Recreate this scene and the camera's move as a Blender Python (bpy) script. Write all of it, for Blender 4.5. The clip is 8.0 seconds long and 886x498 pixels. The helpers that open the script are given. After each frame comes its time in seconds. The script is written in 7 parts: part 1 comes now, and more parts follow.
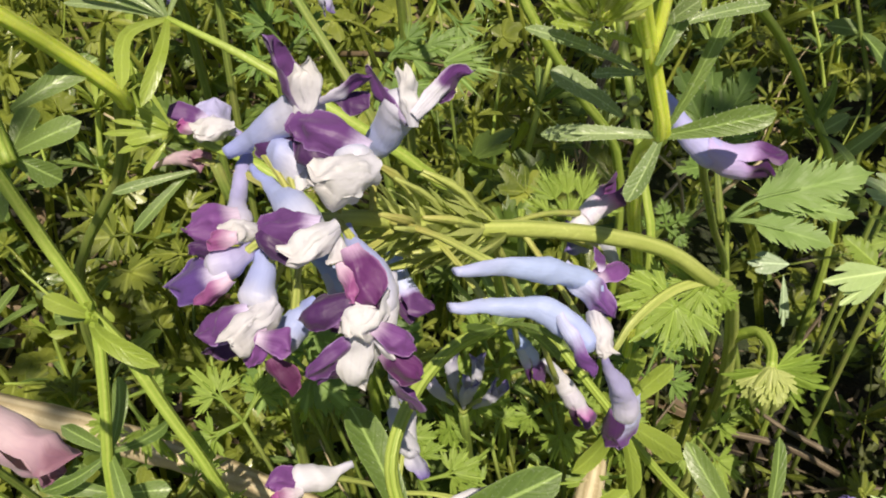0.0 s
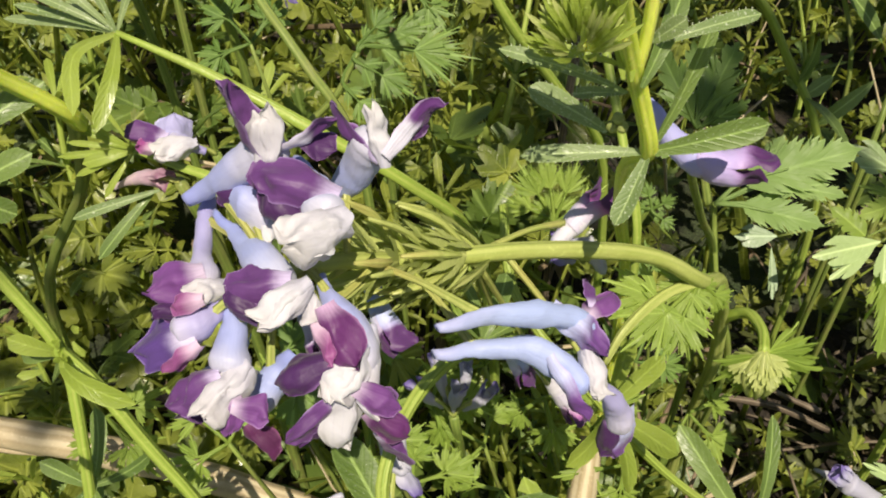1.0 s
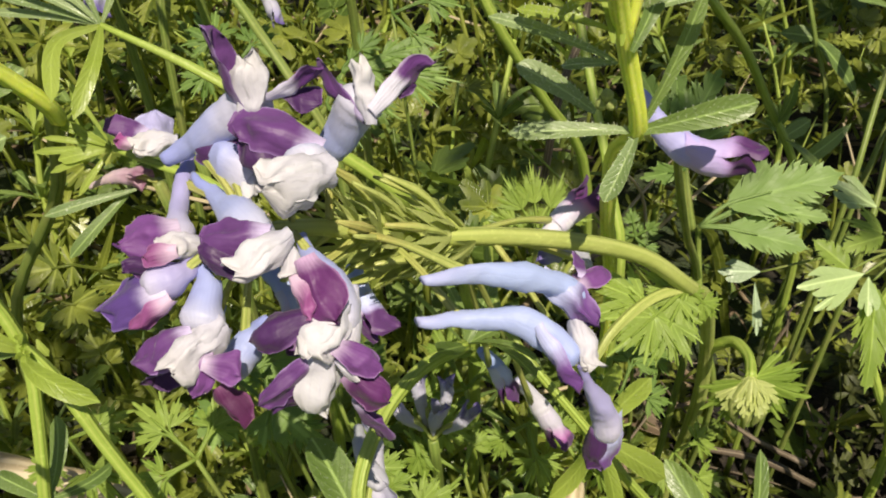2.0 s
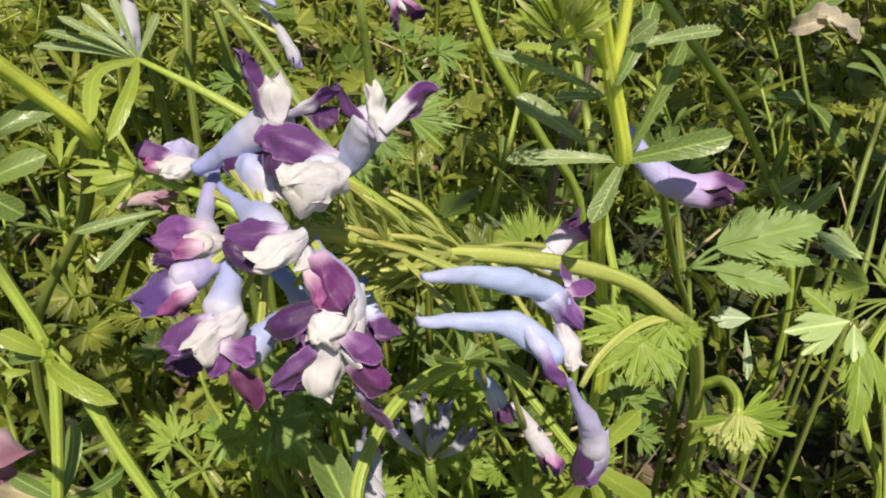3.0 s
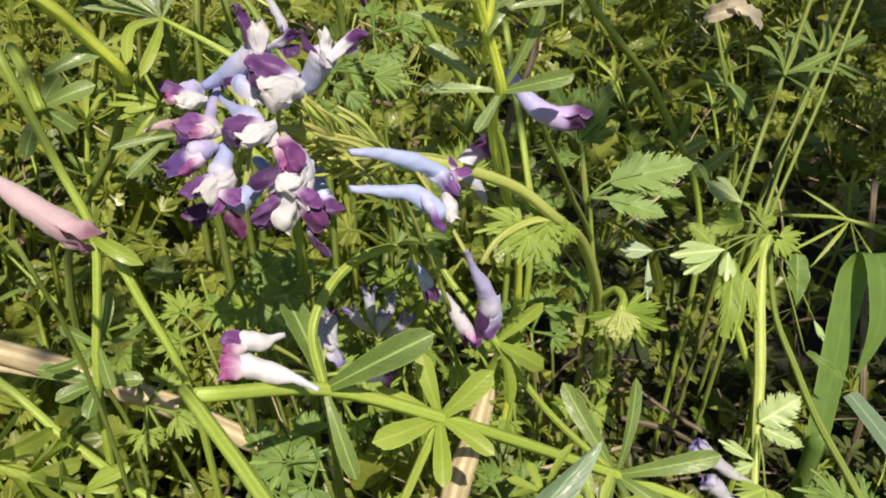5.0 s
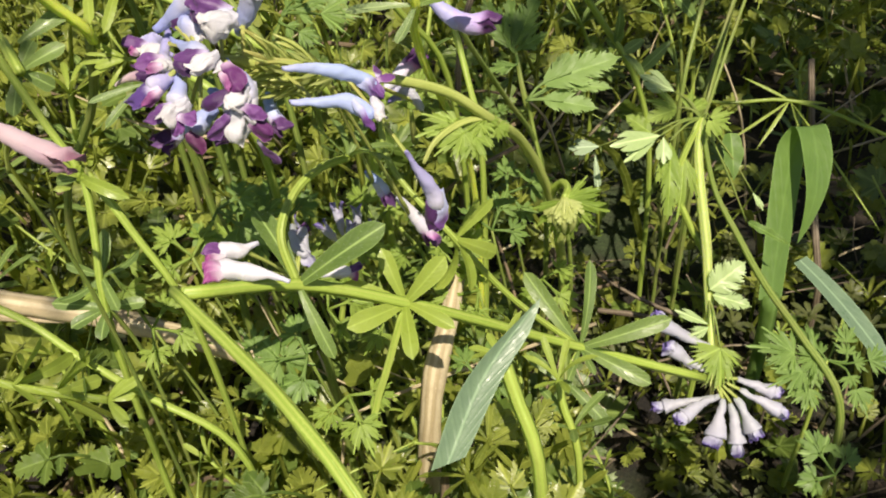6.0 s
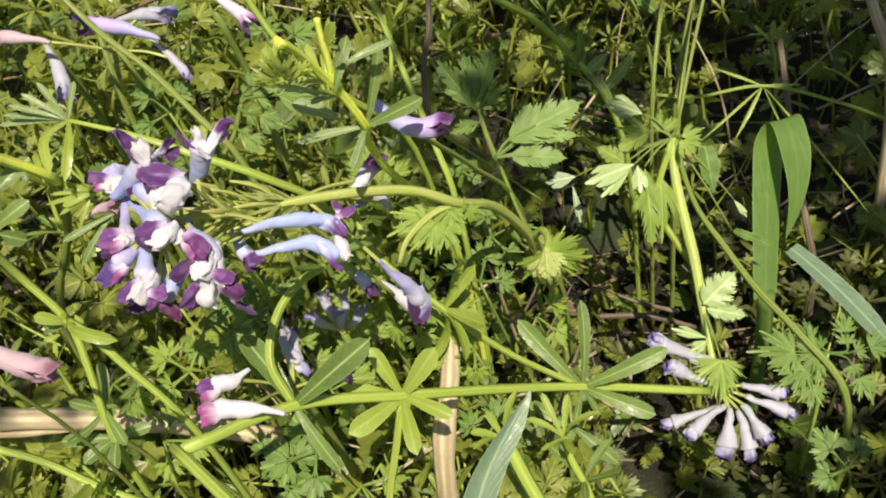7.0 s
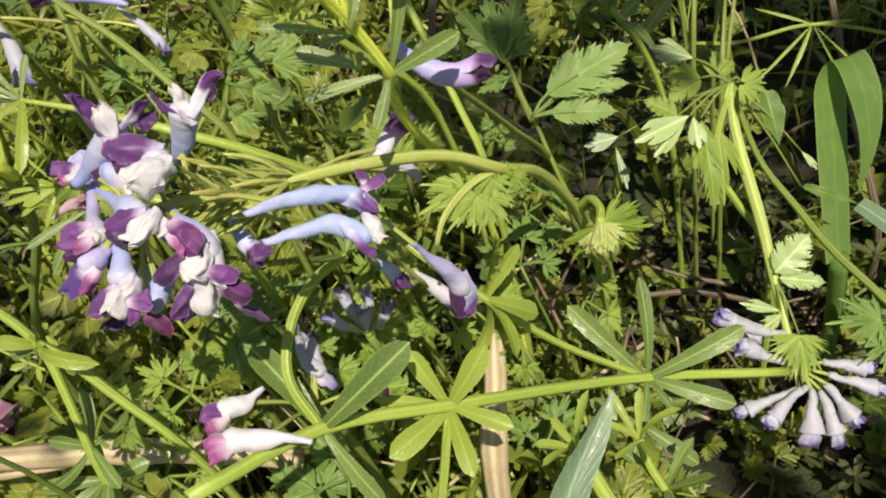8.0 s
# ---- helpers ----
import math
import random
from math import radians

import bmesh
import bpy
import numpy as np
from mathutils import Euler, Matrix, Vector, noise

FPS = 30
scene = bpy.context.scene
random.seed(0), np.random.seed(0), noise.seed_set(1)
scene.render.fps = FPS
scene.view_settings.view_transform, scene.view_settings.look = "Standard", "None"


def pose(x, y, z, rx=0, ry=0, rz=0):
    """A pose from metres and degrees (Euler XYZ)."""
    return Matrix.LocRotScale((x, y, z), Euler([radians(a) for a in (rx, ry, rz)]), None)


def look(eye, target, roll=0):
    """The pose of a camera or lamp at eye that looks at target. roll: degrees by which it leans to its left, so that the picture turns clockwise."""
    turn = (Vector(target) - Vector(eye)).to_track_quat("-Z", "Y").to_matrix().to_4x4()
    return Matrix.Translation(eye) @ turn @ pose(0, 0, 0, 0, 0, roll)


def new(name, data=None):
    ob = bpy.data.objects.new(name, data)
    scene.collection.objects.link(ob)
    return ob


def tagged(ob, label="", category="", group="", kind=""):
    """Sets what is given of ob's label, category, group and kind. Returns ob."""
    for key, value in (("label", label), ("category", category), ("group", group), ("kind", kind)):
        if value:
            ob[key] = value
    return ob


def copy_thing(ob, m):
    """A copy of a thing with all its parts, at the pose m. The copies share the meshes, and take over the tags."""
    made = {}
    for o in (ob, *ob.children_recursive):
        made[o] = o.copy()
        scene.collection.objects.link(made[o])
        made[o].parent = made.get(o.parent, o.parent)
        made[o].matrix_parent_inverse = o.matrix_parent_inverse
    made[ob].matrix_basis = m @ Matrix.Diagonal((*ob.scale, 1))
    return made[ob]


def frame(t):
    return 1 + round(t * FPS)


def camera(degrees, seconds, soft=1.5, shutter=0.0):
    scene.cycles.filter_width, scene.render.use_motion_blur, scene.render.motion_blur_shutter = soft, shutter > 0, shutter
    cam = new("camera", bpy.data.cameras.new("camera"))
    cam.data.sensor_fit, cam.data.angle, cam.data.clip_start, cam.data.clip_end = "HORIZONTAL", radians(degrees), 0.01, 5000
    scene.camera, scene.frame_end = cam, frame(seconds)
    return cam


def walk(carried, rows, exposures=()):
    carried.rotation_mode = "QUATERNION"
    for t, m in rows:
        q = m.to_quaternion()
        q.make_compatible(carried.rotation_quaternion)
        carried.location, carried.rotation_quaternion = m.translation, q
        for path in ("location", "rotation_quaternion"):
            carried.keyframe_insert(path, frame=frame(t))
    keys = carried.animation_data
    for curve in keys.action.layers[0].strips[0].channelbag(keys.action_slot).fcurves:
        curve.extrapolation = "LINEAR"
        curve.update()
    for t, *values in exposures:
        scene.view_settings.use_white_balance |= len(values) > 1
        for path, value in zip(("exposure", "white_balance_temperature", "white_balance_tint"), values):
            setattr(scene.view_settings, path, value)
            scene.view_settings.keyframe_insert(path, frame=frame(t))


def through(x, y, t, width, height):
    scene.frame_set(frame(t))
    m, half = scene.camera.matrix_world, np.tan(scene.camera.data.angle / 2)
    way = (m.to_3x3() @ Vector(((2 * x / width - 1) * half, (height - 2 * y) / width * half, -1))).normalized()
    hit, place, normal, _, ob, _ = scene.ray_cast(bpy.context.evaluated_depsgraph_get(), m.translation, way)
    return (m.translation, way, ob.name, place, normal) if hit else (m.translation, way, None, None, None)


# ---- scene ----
cam = camera(56.3, 8.0, soft=2.0)
PATH = [
    (0.0, pose(0.00000, 0.00000, 0.27000, 48.665, -0.146, 0.128)),
    (0.5, pose(0.00289, 0.00625, 0.27778, 45.768, 1.068, -1.688)),
    (1.0, pose(0.00051, 0.01074, 0.27380, 45.022, 1.201, -2.795)),
    (1.5, pose(0.00123, 0.01024, 0.26679, 47.065, 0.628, -3.267)),
    (1.7, pose(0.00002, 0.00884, 0.26308, 48.521, 0.082, -3.473)),
    (2.8, pose(-0.00098, -0.00470, 0.26374, 54.215, -1.458, -1.934)),
    (3.0, pose(-0.00033, -0.00536, 0.26373, 54.848, -1.587, -1.876)),
    (3.5, pose(-0.00030, -0.00971, 0.26317, 55.751, -2.064, -1.262)),
    (4.0, pose(0.00254, -0.01800, 0.26155, 56.094, -2.555, -0.952)),
    (4.5, pose(0.00631, -0.03223, 0.26696, 56.289, -2.726, -0.796)),
    (5.0, pose(0.01056, -0.05269, 0.27675, 54.482, -2.677, -1.075)),
    (5.2, pose(0.01357, -0.06073, 0.27551, 53.298, -2.250, -1.426)),
    (6.3, pose(0.02982, -0.08019, 0.29059, 50.027, 5.262, -6.011)),
    (6.5, pose(0.03456, -0.07514, 0.29924, 49.033, 6.499, -6.894)),
    (7.0, pose(0.03468, -0.05914, 0.30746, 46.767, 9.751, -9.661)),
    (7.5, pose(0.03198, -0.04143, 0.29006, 45.514, 11.802, -11.736)),
    (8.0, pose(0.02497, -0.03335, 0.28379, 45.630, 12.408, -12.638)),
]
EXPOSURE = [(0.0, 0.20, 6980, 12), (3.0, 0.21, 6980, 12), (5.0, 0.26, 6980, 12), (6.5, 0.40, 6980, 12), (8.0, 0.24, 6980, 12)]
walk(cam, PATH, EXPOSURE)

# ---- world and sun ----
SUN_ELEVATION, SUN_AZIMUTH = radians(60), radians(172)
world = bpy.data.worlds.new("world")
scene.world = world
world.use_nodes = True
wn = world.node_tree
sky = wn.nodes.new("ShaderNodeTexSky")
sky.sky_type, sky.sun_disc = "NISHITA", False
sky.sun_elevation, sky.sun_rotation = SUN_ELEVATION, SUN_AZIMUTH
wn.links.new(sky.outputs[0], wn.nodes["Background"].inputs[0])
wn.nodes["Background"].inputs[1].default_value = 0.06
sun = new("sun", bpy.data.lights.new("sun", "SUN"))
sun.data.energy, sun.data.angle, sun.data.color = 5.0, radians(0.53), (1.0, 0.93, 0.80)
to_sun = Vector((math.sin(SUN_AZIMUTH) * math.cos(SUN_ELEVATION), math.cos(SUN_AZIMUTH) * math.cos(SUN_ELEVATION), math.sin(SUN_ELEVATION)))
sun.matrix_world = look(to_sun * 3, (0, 0, 0))

# ---- mesh tools ----
rng = np.random.default_rng(7)


class Shape:
    """Gathers vertices, faces and two values per vertex: along (0 base to 1 tip) and across (-1 to 1)."""

    def __init__(self):
        self.v, self.f, self.a, self.count = [], [], [], 0

    def add(self, verts, faces, along, across):
        verts = np.asarray(verts, float).reshape(-1, 3)
        self.v.append(verts)
        self.a.append(np.stack([np.broadcast_to(along, len(verts)), np.broadcast_to(across, len(verts))], 1))
        self.f.extend([tuple(i + self.count for i in f) for f in faces])
        self.count += len(verts)
        return self

    def mesh(self, name, material, smooth=True):
        me = bpy.data.meshes.new(name)
        me.from_pydata(np.concatenate(self.v).tolist(), [], self.f)
        values = np.concatenate(self.a)
        for k, key in enumerate(("along", "across")):
            layer = me.attributes.new(key, "FLOAT", "POINT")
            layer.data.foreach_set("value", np.ascontiguousarray(values[:, k], dtype=np.float32))
        me.materials.append(material)
        if smooth:
            me.polygons.foreach_set("use_smooth", [True] * len(me.polygons))
        me.update()
        return me


def part(name, shape, material, parent=None, label="", at=None):
    """One mesh object, under a thing or a part of it. Vertices are in world places unless at is given."""
    me = shape if isinstance(shape, bpy.types.Mesh) else shape.mesh(name, material)
    ob = new(name, me)
    if at is not None:
        ob.matrix_basis = at
    if parent is not None:
        ob.parent = parent
    if label:
        ob["label"] = label
    return ob


def unit(v):
    v = np.asarray(v, float)
    return v / (np.linalg.norm(v) + 1e-12)


def spline(points, n):
    """n + 1 places along a smooth curve through the points."""
    p = np.asarray(points, float)
    if len(p) == 2:
        return p[0] + (p[1] - p[0]) * np.linspace(0, 1, n + 1)[:, None]
    knot = np.concatenate([[0], np.cumsum(np.sqrt(np.linalg.norm(np.diff(p, axis=0), axis=1)) + 1e-6)])
    step = np.diff(knot)[:, None]
    slope = np.diff(p, axis=0) / step
    tangent = np.vstack([slope[:1], (slope[:-1] * step[1:] + slope[1:] * step[:-1]) / (step[1:] + step[:-1]), slope[-1:]])
    out = []
    for s in np.linspace(0, knot[-1], n + 1):
        i = min(int(np.searchsorted(knot, s, "right")) - 1, len(p) - 2)
        h = knot[i + 1] - knot[i]
        t = (s - knot[i]) / h
        out.append((2 * t ** 3 - 3 * t ** 2 + 1) * p[i] + (t ** 3 - 2 * t ** 2 + t) * h * tangent[i] + (3 * t ** 2 - 2 * t ** 3) * p[i + 1] + (t ** 3 - t ** 2) * h * tangent[i + 1])
    return np.array(out)


def sweep(shape, points, radii, sides=8, n=None, ribs=0.0, flat=1.0, up=(0, 0, 1), wobble=0.0):
    """A closed tube along a curve. ribs: how far four edges stand out (a square stem); flat: height over width."""
    n = n or max(6, 5 * (len(points) - 1))
    c = spline(points, n)
    r = np.interp(np.linspace(0, 1, n + 1), np.linspace(0, 1, len(radii)), radii)
    if wobble:
        r = r * (1 + wobble * np.sin(np.arange(n + 1) * 1.9 + rng.uniform(0, 6)) + rng.normal(0, wobble / 2, n + 1))
    tan = np.gradient(c, axis=0)
    tan /= np.linalg.norm(tan, axis=1)[:, None] + 1e-12
    side = unit(np.cross(tan[0], up if abs(np.dot(tan[0], unit(up))) < 0.97 else (1, 0.2, 0)))
    ang = np.arange(sides) / sides * 2 * np.pi
    rad = 1 + ribs * np.cos(4 * ang)
    verts, along = [], []
    for i in range(n + 1):
        side = unit(side - tan[i] * np.dot(side, tan[i]))
        top = np.cross(side, tan[i])
        verts.append(c[i] + r[i] * ((np.cos(ang) * rad)[:, None] * side + (np.sin(ang) * rad * flat)[:, None] * top))
        along.append(np.full(sides, i / n))
    faces = [(i * sides + k, i * sides + (k + 1) % sides, (i + 1) * sides + (k + 1) % sides, (i + 1) * sides + k) for i in range(n) for k in range(sides)]
    faces += [tuple(range(sides))[::-1], tuple(n * sides + k for k in range(sides))]
    return shape.add(np.concatenate(verts), faces, np.concatenate(along), np.tile(np.cos(ang), n + 1))


def frame_of(direction, up):
    x = unit(direction)
    y = np.cross(up, x)
    if np.linalg.norm(y) < 1e-3:
        y = np.cross((0.3, 1, 0.1), x)
    y = unit(y)
    return np.stack([x, y, np.cross(x, y)], 1)


OUTLINES = {
    "lance": lambda s: np.sin(np.pi * s ** 0.85) ** 0.8,
    "spoon": lambda s: 0.20 * (1 - s) + 1.12 * s ** 0.85 * np.clip(1 - s ** 6.0, 0, 1) ** 0.6,
    "oval": lambda s: np.sin(np.pi * s) ** 0.6,
    "grass": lambda s: (0.75 + 0.25 * np.sin(np.pi * s)) * np.clip((1 - s) * 3.2, 0, 1) ** 0.7,
}


def blade(shape, base, tip, width, up=(0, 0, 1), outline="spoon", sag=0.12, fold=0.18, n=9, ripple=0.0, through=None, side=None):
    """A leaf blade from base to tip: arched by sag, folded along its midrib. through: places that bend it instead."""
    base, tip = np.asarray(base, float), np.asarray(tip, float)
    length = np.linalg.norm(tip - base)
    m = frame_of(tip - base, up)
    s = np.linspace(0, 1, n + 1)
    rows = base + (tip - base) * s[:, None] + m[:, 2] * (sag * length * 4 * s * (1 - s))[:, None]
    if through is not None:
        rows = spline([base, *through, tip], n)
    w = OUTLINES[outline](s) * width / 2
    w[-1] = max(w[-1] * 0.1, 0.0)
    cross = np.array([-1, -0.5, 0, 0.5, 1])
    tan = np.gradient(rows, axis=0)
    verts = []
    for i in range(n + 1):
        y = unit(np.cross(m[:, 2] if through is None else up, tan[i])) if side is None else unit(side)
        z = unit(np.cross(tan[i], y))
        wave = ripple * width * np.sin(i * 2.1 + 1.3 * cross * 2)
        verts.append(rows[i] + np.outer(cross * w[i], y) + np.outer(np.abs(cross) ** 1.4 * w[i] * fold + wave * np.abs(cross), z))
    faces = [(i * 5 + k, i * 5 + k + 1, (i + 1) * 5 + k + 1, (i + 1) * 5 + k) for i in range(n) for k in range(4)]
    return shape.add(np.concatenate(verts), faces, np.repeat(s, 5), np.tile(cross, n + 1))


def lobed(lobes=3, teeth=3, deep=0.5, tooth=0.16, spread=58, seed=1, curl=0.12):
    """A wedge-shaped leaflet of length 1 along x, cut into toothed lobes: vertices, faces, along, across."""
    r = np.random.default_rng(seed)
    half = radians(spread)
    radius, angle = [0.18], [-half * 1.12]
    for i in range(lobes):
        for k in range(teeth):
            centre = -half + (i + (k + 0.5) / teeth) / lobes * 2 * half
            gap = half / lobes / teeth
            big = (1 - 0.22 * (centre / half) ** 2) * (1 - 0.07 * abs(k - (teeth - 1) / 2) * 2)
            radius += [big * (1 - tooth) * r.uniform(0.93, 1.03), big * r.uniform(0.94, 1.06)]
            angle += [centre - gap * 0.62, centre + gap * r.uniform(-0.1, 0.1)]
            if k == teeth - 1:
                radius.append(big * (1 - tooth) * r.uniform(0.93, 1.0))
                angle.append(centre + gap * 0.62)
        if i < lobes - 1:
            radius.append(1 - deep * r.uniform(0.85, 1.1))
            angle.append(-half + (i + 1) / lobes * 2 * half)
    radius, angle = np.array(radius + [0.18]), np.array(angle + [half * 1.12])
    inner = np.minimum(radius * 0.62, 0.5 + 0 * radius)
    pts = [np.zeros((1, 2))] + [np.stack([q * np.cos(angle * 0.96), q * np.sin(angle * 0.96)], 1) for q in (inner, radius)]
    p = np.concatenate(pts)
    d = np.hypot(p[:, 0], p[:, 1])
    z = -curl * d ** 2 + 0.10 * np.abs(p[:, 1]) + 0.035 * np.sin(p[:, 1] * 14 + seed) * d
    k = len(radius)
    faces = [(0, 1 + i, 2 + i) for i in range(k - 1)] + [(1 + i, 1 + k + i, 2 + k + i, 2 + i) for i in range(k - 1)]
    return np.column_stack([p, z]), faces, np.clip(d, 0, 1), np.clip(np.concatenate([[0], angle, angle]) / half, -1, 1)


def palmate(lobes=3, cut=0.5, sub=3, notch=0.14, spread=60, steps=42, seed=1, curl=0.15, point=1.0):
    """A leaflet of length 1 along x whose rounded lobes each end in rounded teeth: vertices, faces, along, across."""
    r = np.random.default_rng(seed)
    q = np.linspace(-1, 1, steps)
    half = radians(spread)
    phase = (q + 1) / 2 * lobes
    big = np.abs(np.sin(np.pi * phase)) ** (0.45 * point)
    small = np.abs(np.sin(np.pi * phase * sub)) ** (0.6 * point)
    size = r.uniform(0.86, 1.08, lobes + 1)[np.clip(phase.astype(int), 0, lobes)]
    radius = size * (1 - 0.24 * q ** 2) * (1 - cut * (1 - big)) * (1 - notch * (1 - small) * big)
    angle = half * (q + 0.10 * np.sin(np.pi * phase * 2) / lobes) + r.normal(0, 0.012, steps)
    inner = 0.30 + 0.32 * (1 - cut * (1 - big))
    inner = np.minimum(inner, radius * 0.8)
    pts = [np.zeros((1, 2))] + [np.stack([w * np.cos(angle), w * np.sin(angle)], 1) for w in (inner, radius)]
    p = np.concatenate(pts)
    d = np.hypot(p[:, 0], p[:, 1])
    bulge = np.concatenate([[0.0], big, big])
    z = -curl * d ** 2 + 0.10 * np.abs(p[:, 1]) + 0.05 * bulge * d + 0.03 * np.sin(p[:, 1] * 11 + p[:, 0] * 7 + seed) * d
    faces = [(0, 1 + i, 2 + i) for i in range(steps - 1)] + [(1 + i, 1 + steps + i, 2 + steps + i, 2 + i) for i in range(steps - 1)]
    mid = np.abs(phase % 1.0 - 0.5) * 2
    return np.column_stack([p, z]), faces, np.clip(d, 0, 1), np.concatenate([[0.0], mid, mid])


def pinnate(lobes=4, deep=0.5, lean=52, wide=0.62, seed=1, curl=0.1, plain=False):
    """A three-cornered leaflet of length 1 along x with toothed lobes down both sides: vertices, faces, along, across."""
    r = np.random.default_rng(seed)
    verts, faces, along, across = [], [], [], []
    for side in (-1, 1):
        rib, rim = [], []
        for i in range(lobes):
            gap = 0.80 / lobes / 2
            c = 0.04 + gap * (2 * i + 1)
            env = wide * (1 - c) ** 0.85 * r.uniform(0.88, 1.1)
            teeth = ((-1.0, 1 - deep), (-0.5, 0.86), (-0.05, 1.0), (0.45, 0.88)) if plain else ((-1.0, 1 - deep), (-0.72, 0.80), (-0.58, 0.86), (-0.45, 0.76), (-0.22, 0.97), (0.0, 1.0), (0.14, 0.86), (0.38, 0.92), (0.52, 0.86), (0.66, 0.76))
            for off, reach in teeth:
                a = radians(lean + r.normal(0, 3))
                q = env * reach * r.uniform(0.95, 1.05)
                rib.append((c + off * gap, 0.0))
                rim.append((c + off * gap + q * math.cos(a), side * q * math.sin(a)))
        rib += [(0.86, 0.0), (0.92, 0.0), (0.96, 0.0)]
        rim += [(0.93, side * 0.05), (1.0, side * 0.055), (1.04, side * 0.0)]
        k, n0 = len(rib), len(verts)
        rib, rim = np.array(rib), np.array(rim)
        for row in (rib, rim) if plain else (rib, rib * 0.45 + rim * 0.55, rim):
            verts += row.tolist()
            along += np.clip(rib[:, 0], 0, 1).tolist()
        across += ([0.0] * k + [1.0 * side] * k) if plain else ([0.0] * k + [0.5 * side] * k + [1.0 * side] * k)
        for band in range(1 if plain else 2):
            faces += [(n0 + band * k + i, n0 + band * k + i + 1, n0 + band * k + k + i + 1, n0 + band * k + k + i)[::side] for i in range(k - 1)]
    p = np.array(verts)
    z = -curl * p[:, 0] ** 2 + 0.22 * np.abs(p[:, 1]) - 0.25 * p[:, 1] ** 2 + 0.03 * np.sin(p[:, 0] * 15 + seed) * np.abs(p[:, 1]) * 3
    return np.column_stack([p, z]), faces, np.array(along), np.array(across)


def toothed(lobes=4, teeth=3, wide=0.42, cut=0.4, tooth=0.14, forward=0.5, seed=1, curl=0.1):
    """An egg-shaped leaf of length 1 along x, its rim notched into forward-leaning lobes that each carry teeth: vertices, faces, along, across."""
    r = np.random.default_rng(seed)
    verts, faces, along, across = [], [], [], []
    for side in (-1, 1):
        rib, rim, inner = [], [], []
        for i in range(lobes):
            for k in range(teeth):
                for q, notch in ((0.0, tooth if k else cut), (0.55, 0.0)):
                    p = (k + q) / teeth
                    c = 0.02 + 0.86 * (i + p) / lobes
                    env = wide * math.sin(math.pi * min(1.0, (0.10 + 0.90 * c) ** 0.72)) ** 0.8 * (1 - notch * r.uniform(0.8, 1.15)) * (0.86 + 0.2 * math.sin(math.pi * (0.2 + 0.8 * p))) * r.uniform(0.95, 1.05)
                    rib.append((c, 0.0))
                    rim.append((c + env * forward * (1.0 if q else 0.75), side * env))
                    calm = wide * math.sin(math.pi * min(1.0, (0.10 + 0.90 * c) ** 0.72)) ** 0.8 * (0.36 + 0.16 * math.sin(math.pi * p))
                    calm = min(calm, env * 0.8)
                    inner.append((c + calm * forward, side * calm))
        rib += [(0.90, 0.0), (0.95, 0.0)]
        rim += [(0.97, side * 0.05), (1.04, 0.0)]
        inner += [(0.94, side * 0.025), (1.0, 0.0)]
        k, n0 = len(rib), len(verts)
        rib, rim = np.array(rib), np.array(rim)
        for row, edge in ((rib, 0.0), (np.array(inner), 0.5), (rim, 1.0)):
            verts += row.tolist()
            along += np.clip(rib[:, 0], 0, 1).tolist()
            across += [edge * side] * k
        for band in range(2):
            faces += [(n0 + band * k + i, n0 + band * k + i + 1, n0 + band * k + k + i + 1, n0 + band * k + k + i)[::side] for i in range(k - 1)]
    p = np.array(verts)
    z = -curl * p[:, 0] ** 2 + 0.18 * np.abs(p[:, 1]) - 0.2 * p[:, 1] ** 2 + 0.045 * np.sin(p[:, 0] * 17 + seed) * np.abs(p[:, 1]) * 2
    return np.column_stack([p, z]), faces, np.array(along), np.array(across)


LOBED = {
    "toothed": [toothed(4, 3, 0.50, 0.54, 0.22, 0.40, s + 10) for s in range(5)],
    "broad": [toothed(3, 2, 0.46, 0.5, 0.14, 0.5, s + 30, 0.18) for s in range(5)],
    "cleft_fine": [palmate(3, 0.72, 3, 0.34, 58, 56, s + 210, 0.26, 1.5) for s in range(5)],
    "jag": [toothed(4, 2, 0.36, 0.60, 0.36, 0.85, s + 190, 0.2) for s in range(5)],
    "cleft": [palmate(3, 0.55, 2, 0.16, 62, 20, s + 170, 0.2) for s in range(5)],
    "tongue": [palmate(1, 0.62, 3, 0.30, 27, 28, s + 150, 0.2, 0.6) for s in range(5)],
    "plain": [toothed(1, 6, 0.40, 0.1, 0.02, 0.2, s + 50, 0.15) for s in range(5)],
    "round": [palmate(3, 0.40, 2, 0.12, 72, 18, s + 110, 0.24) for s in range(5)],
    "triangle": [pinnate(3, 0.24, 44, 0.72, s) for s in range(5)],
    "leafy": [pinnate(3, 0.45, 40, 0.8, s + 50, 0.2, True) for s in range(5)],
    "corydalis": [lobed(3, 3, 0.52, 0.15, 56, s) for s in range(5)],
    "ferny": [lobed(3, 3, 0.62, 0.3, 48, s + 20, 0.2) for s in range(5)],
    "wedge": [lobed(3, 2, 0.58, 0.12, 46, s + 60, 0.1) for s in range(5)],
    "bract": [lobed(5, 1, 0.62, 0.3, 40, s + 80, 0.15) for s in range(5)],
}


def leaflet(shape, kind, base, direction, up, size, pick=0, wide=1.0):
    v, f, a, b = LOBED[kind][pick % 5]
    return shape.add((v * (size, size * wide, size)) @ frame_of(direction, up).T + np.asarray(base), f, a, b)


def turned(v, axis, degrees):
    return np.array(Matrix.Rotation(radians(degrees), 3, Vector(axis)) @ Vector(v))


def thing(name, label, category, at=(0, 0, 0), group="", kind=""):
    ob = new(name)
    ob.empty_display_size = 0.01
    return tagged(ob, label, category, group, kind)

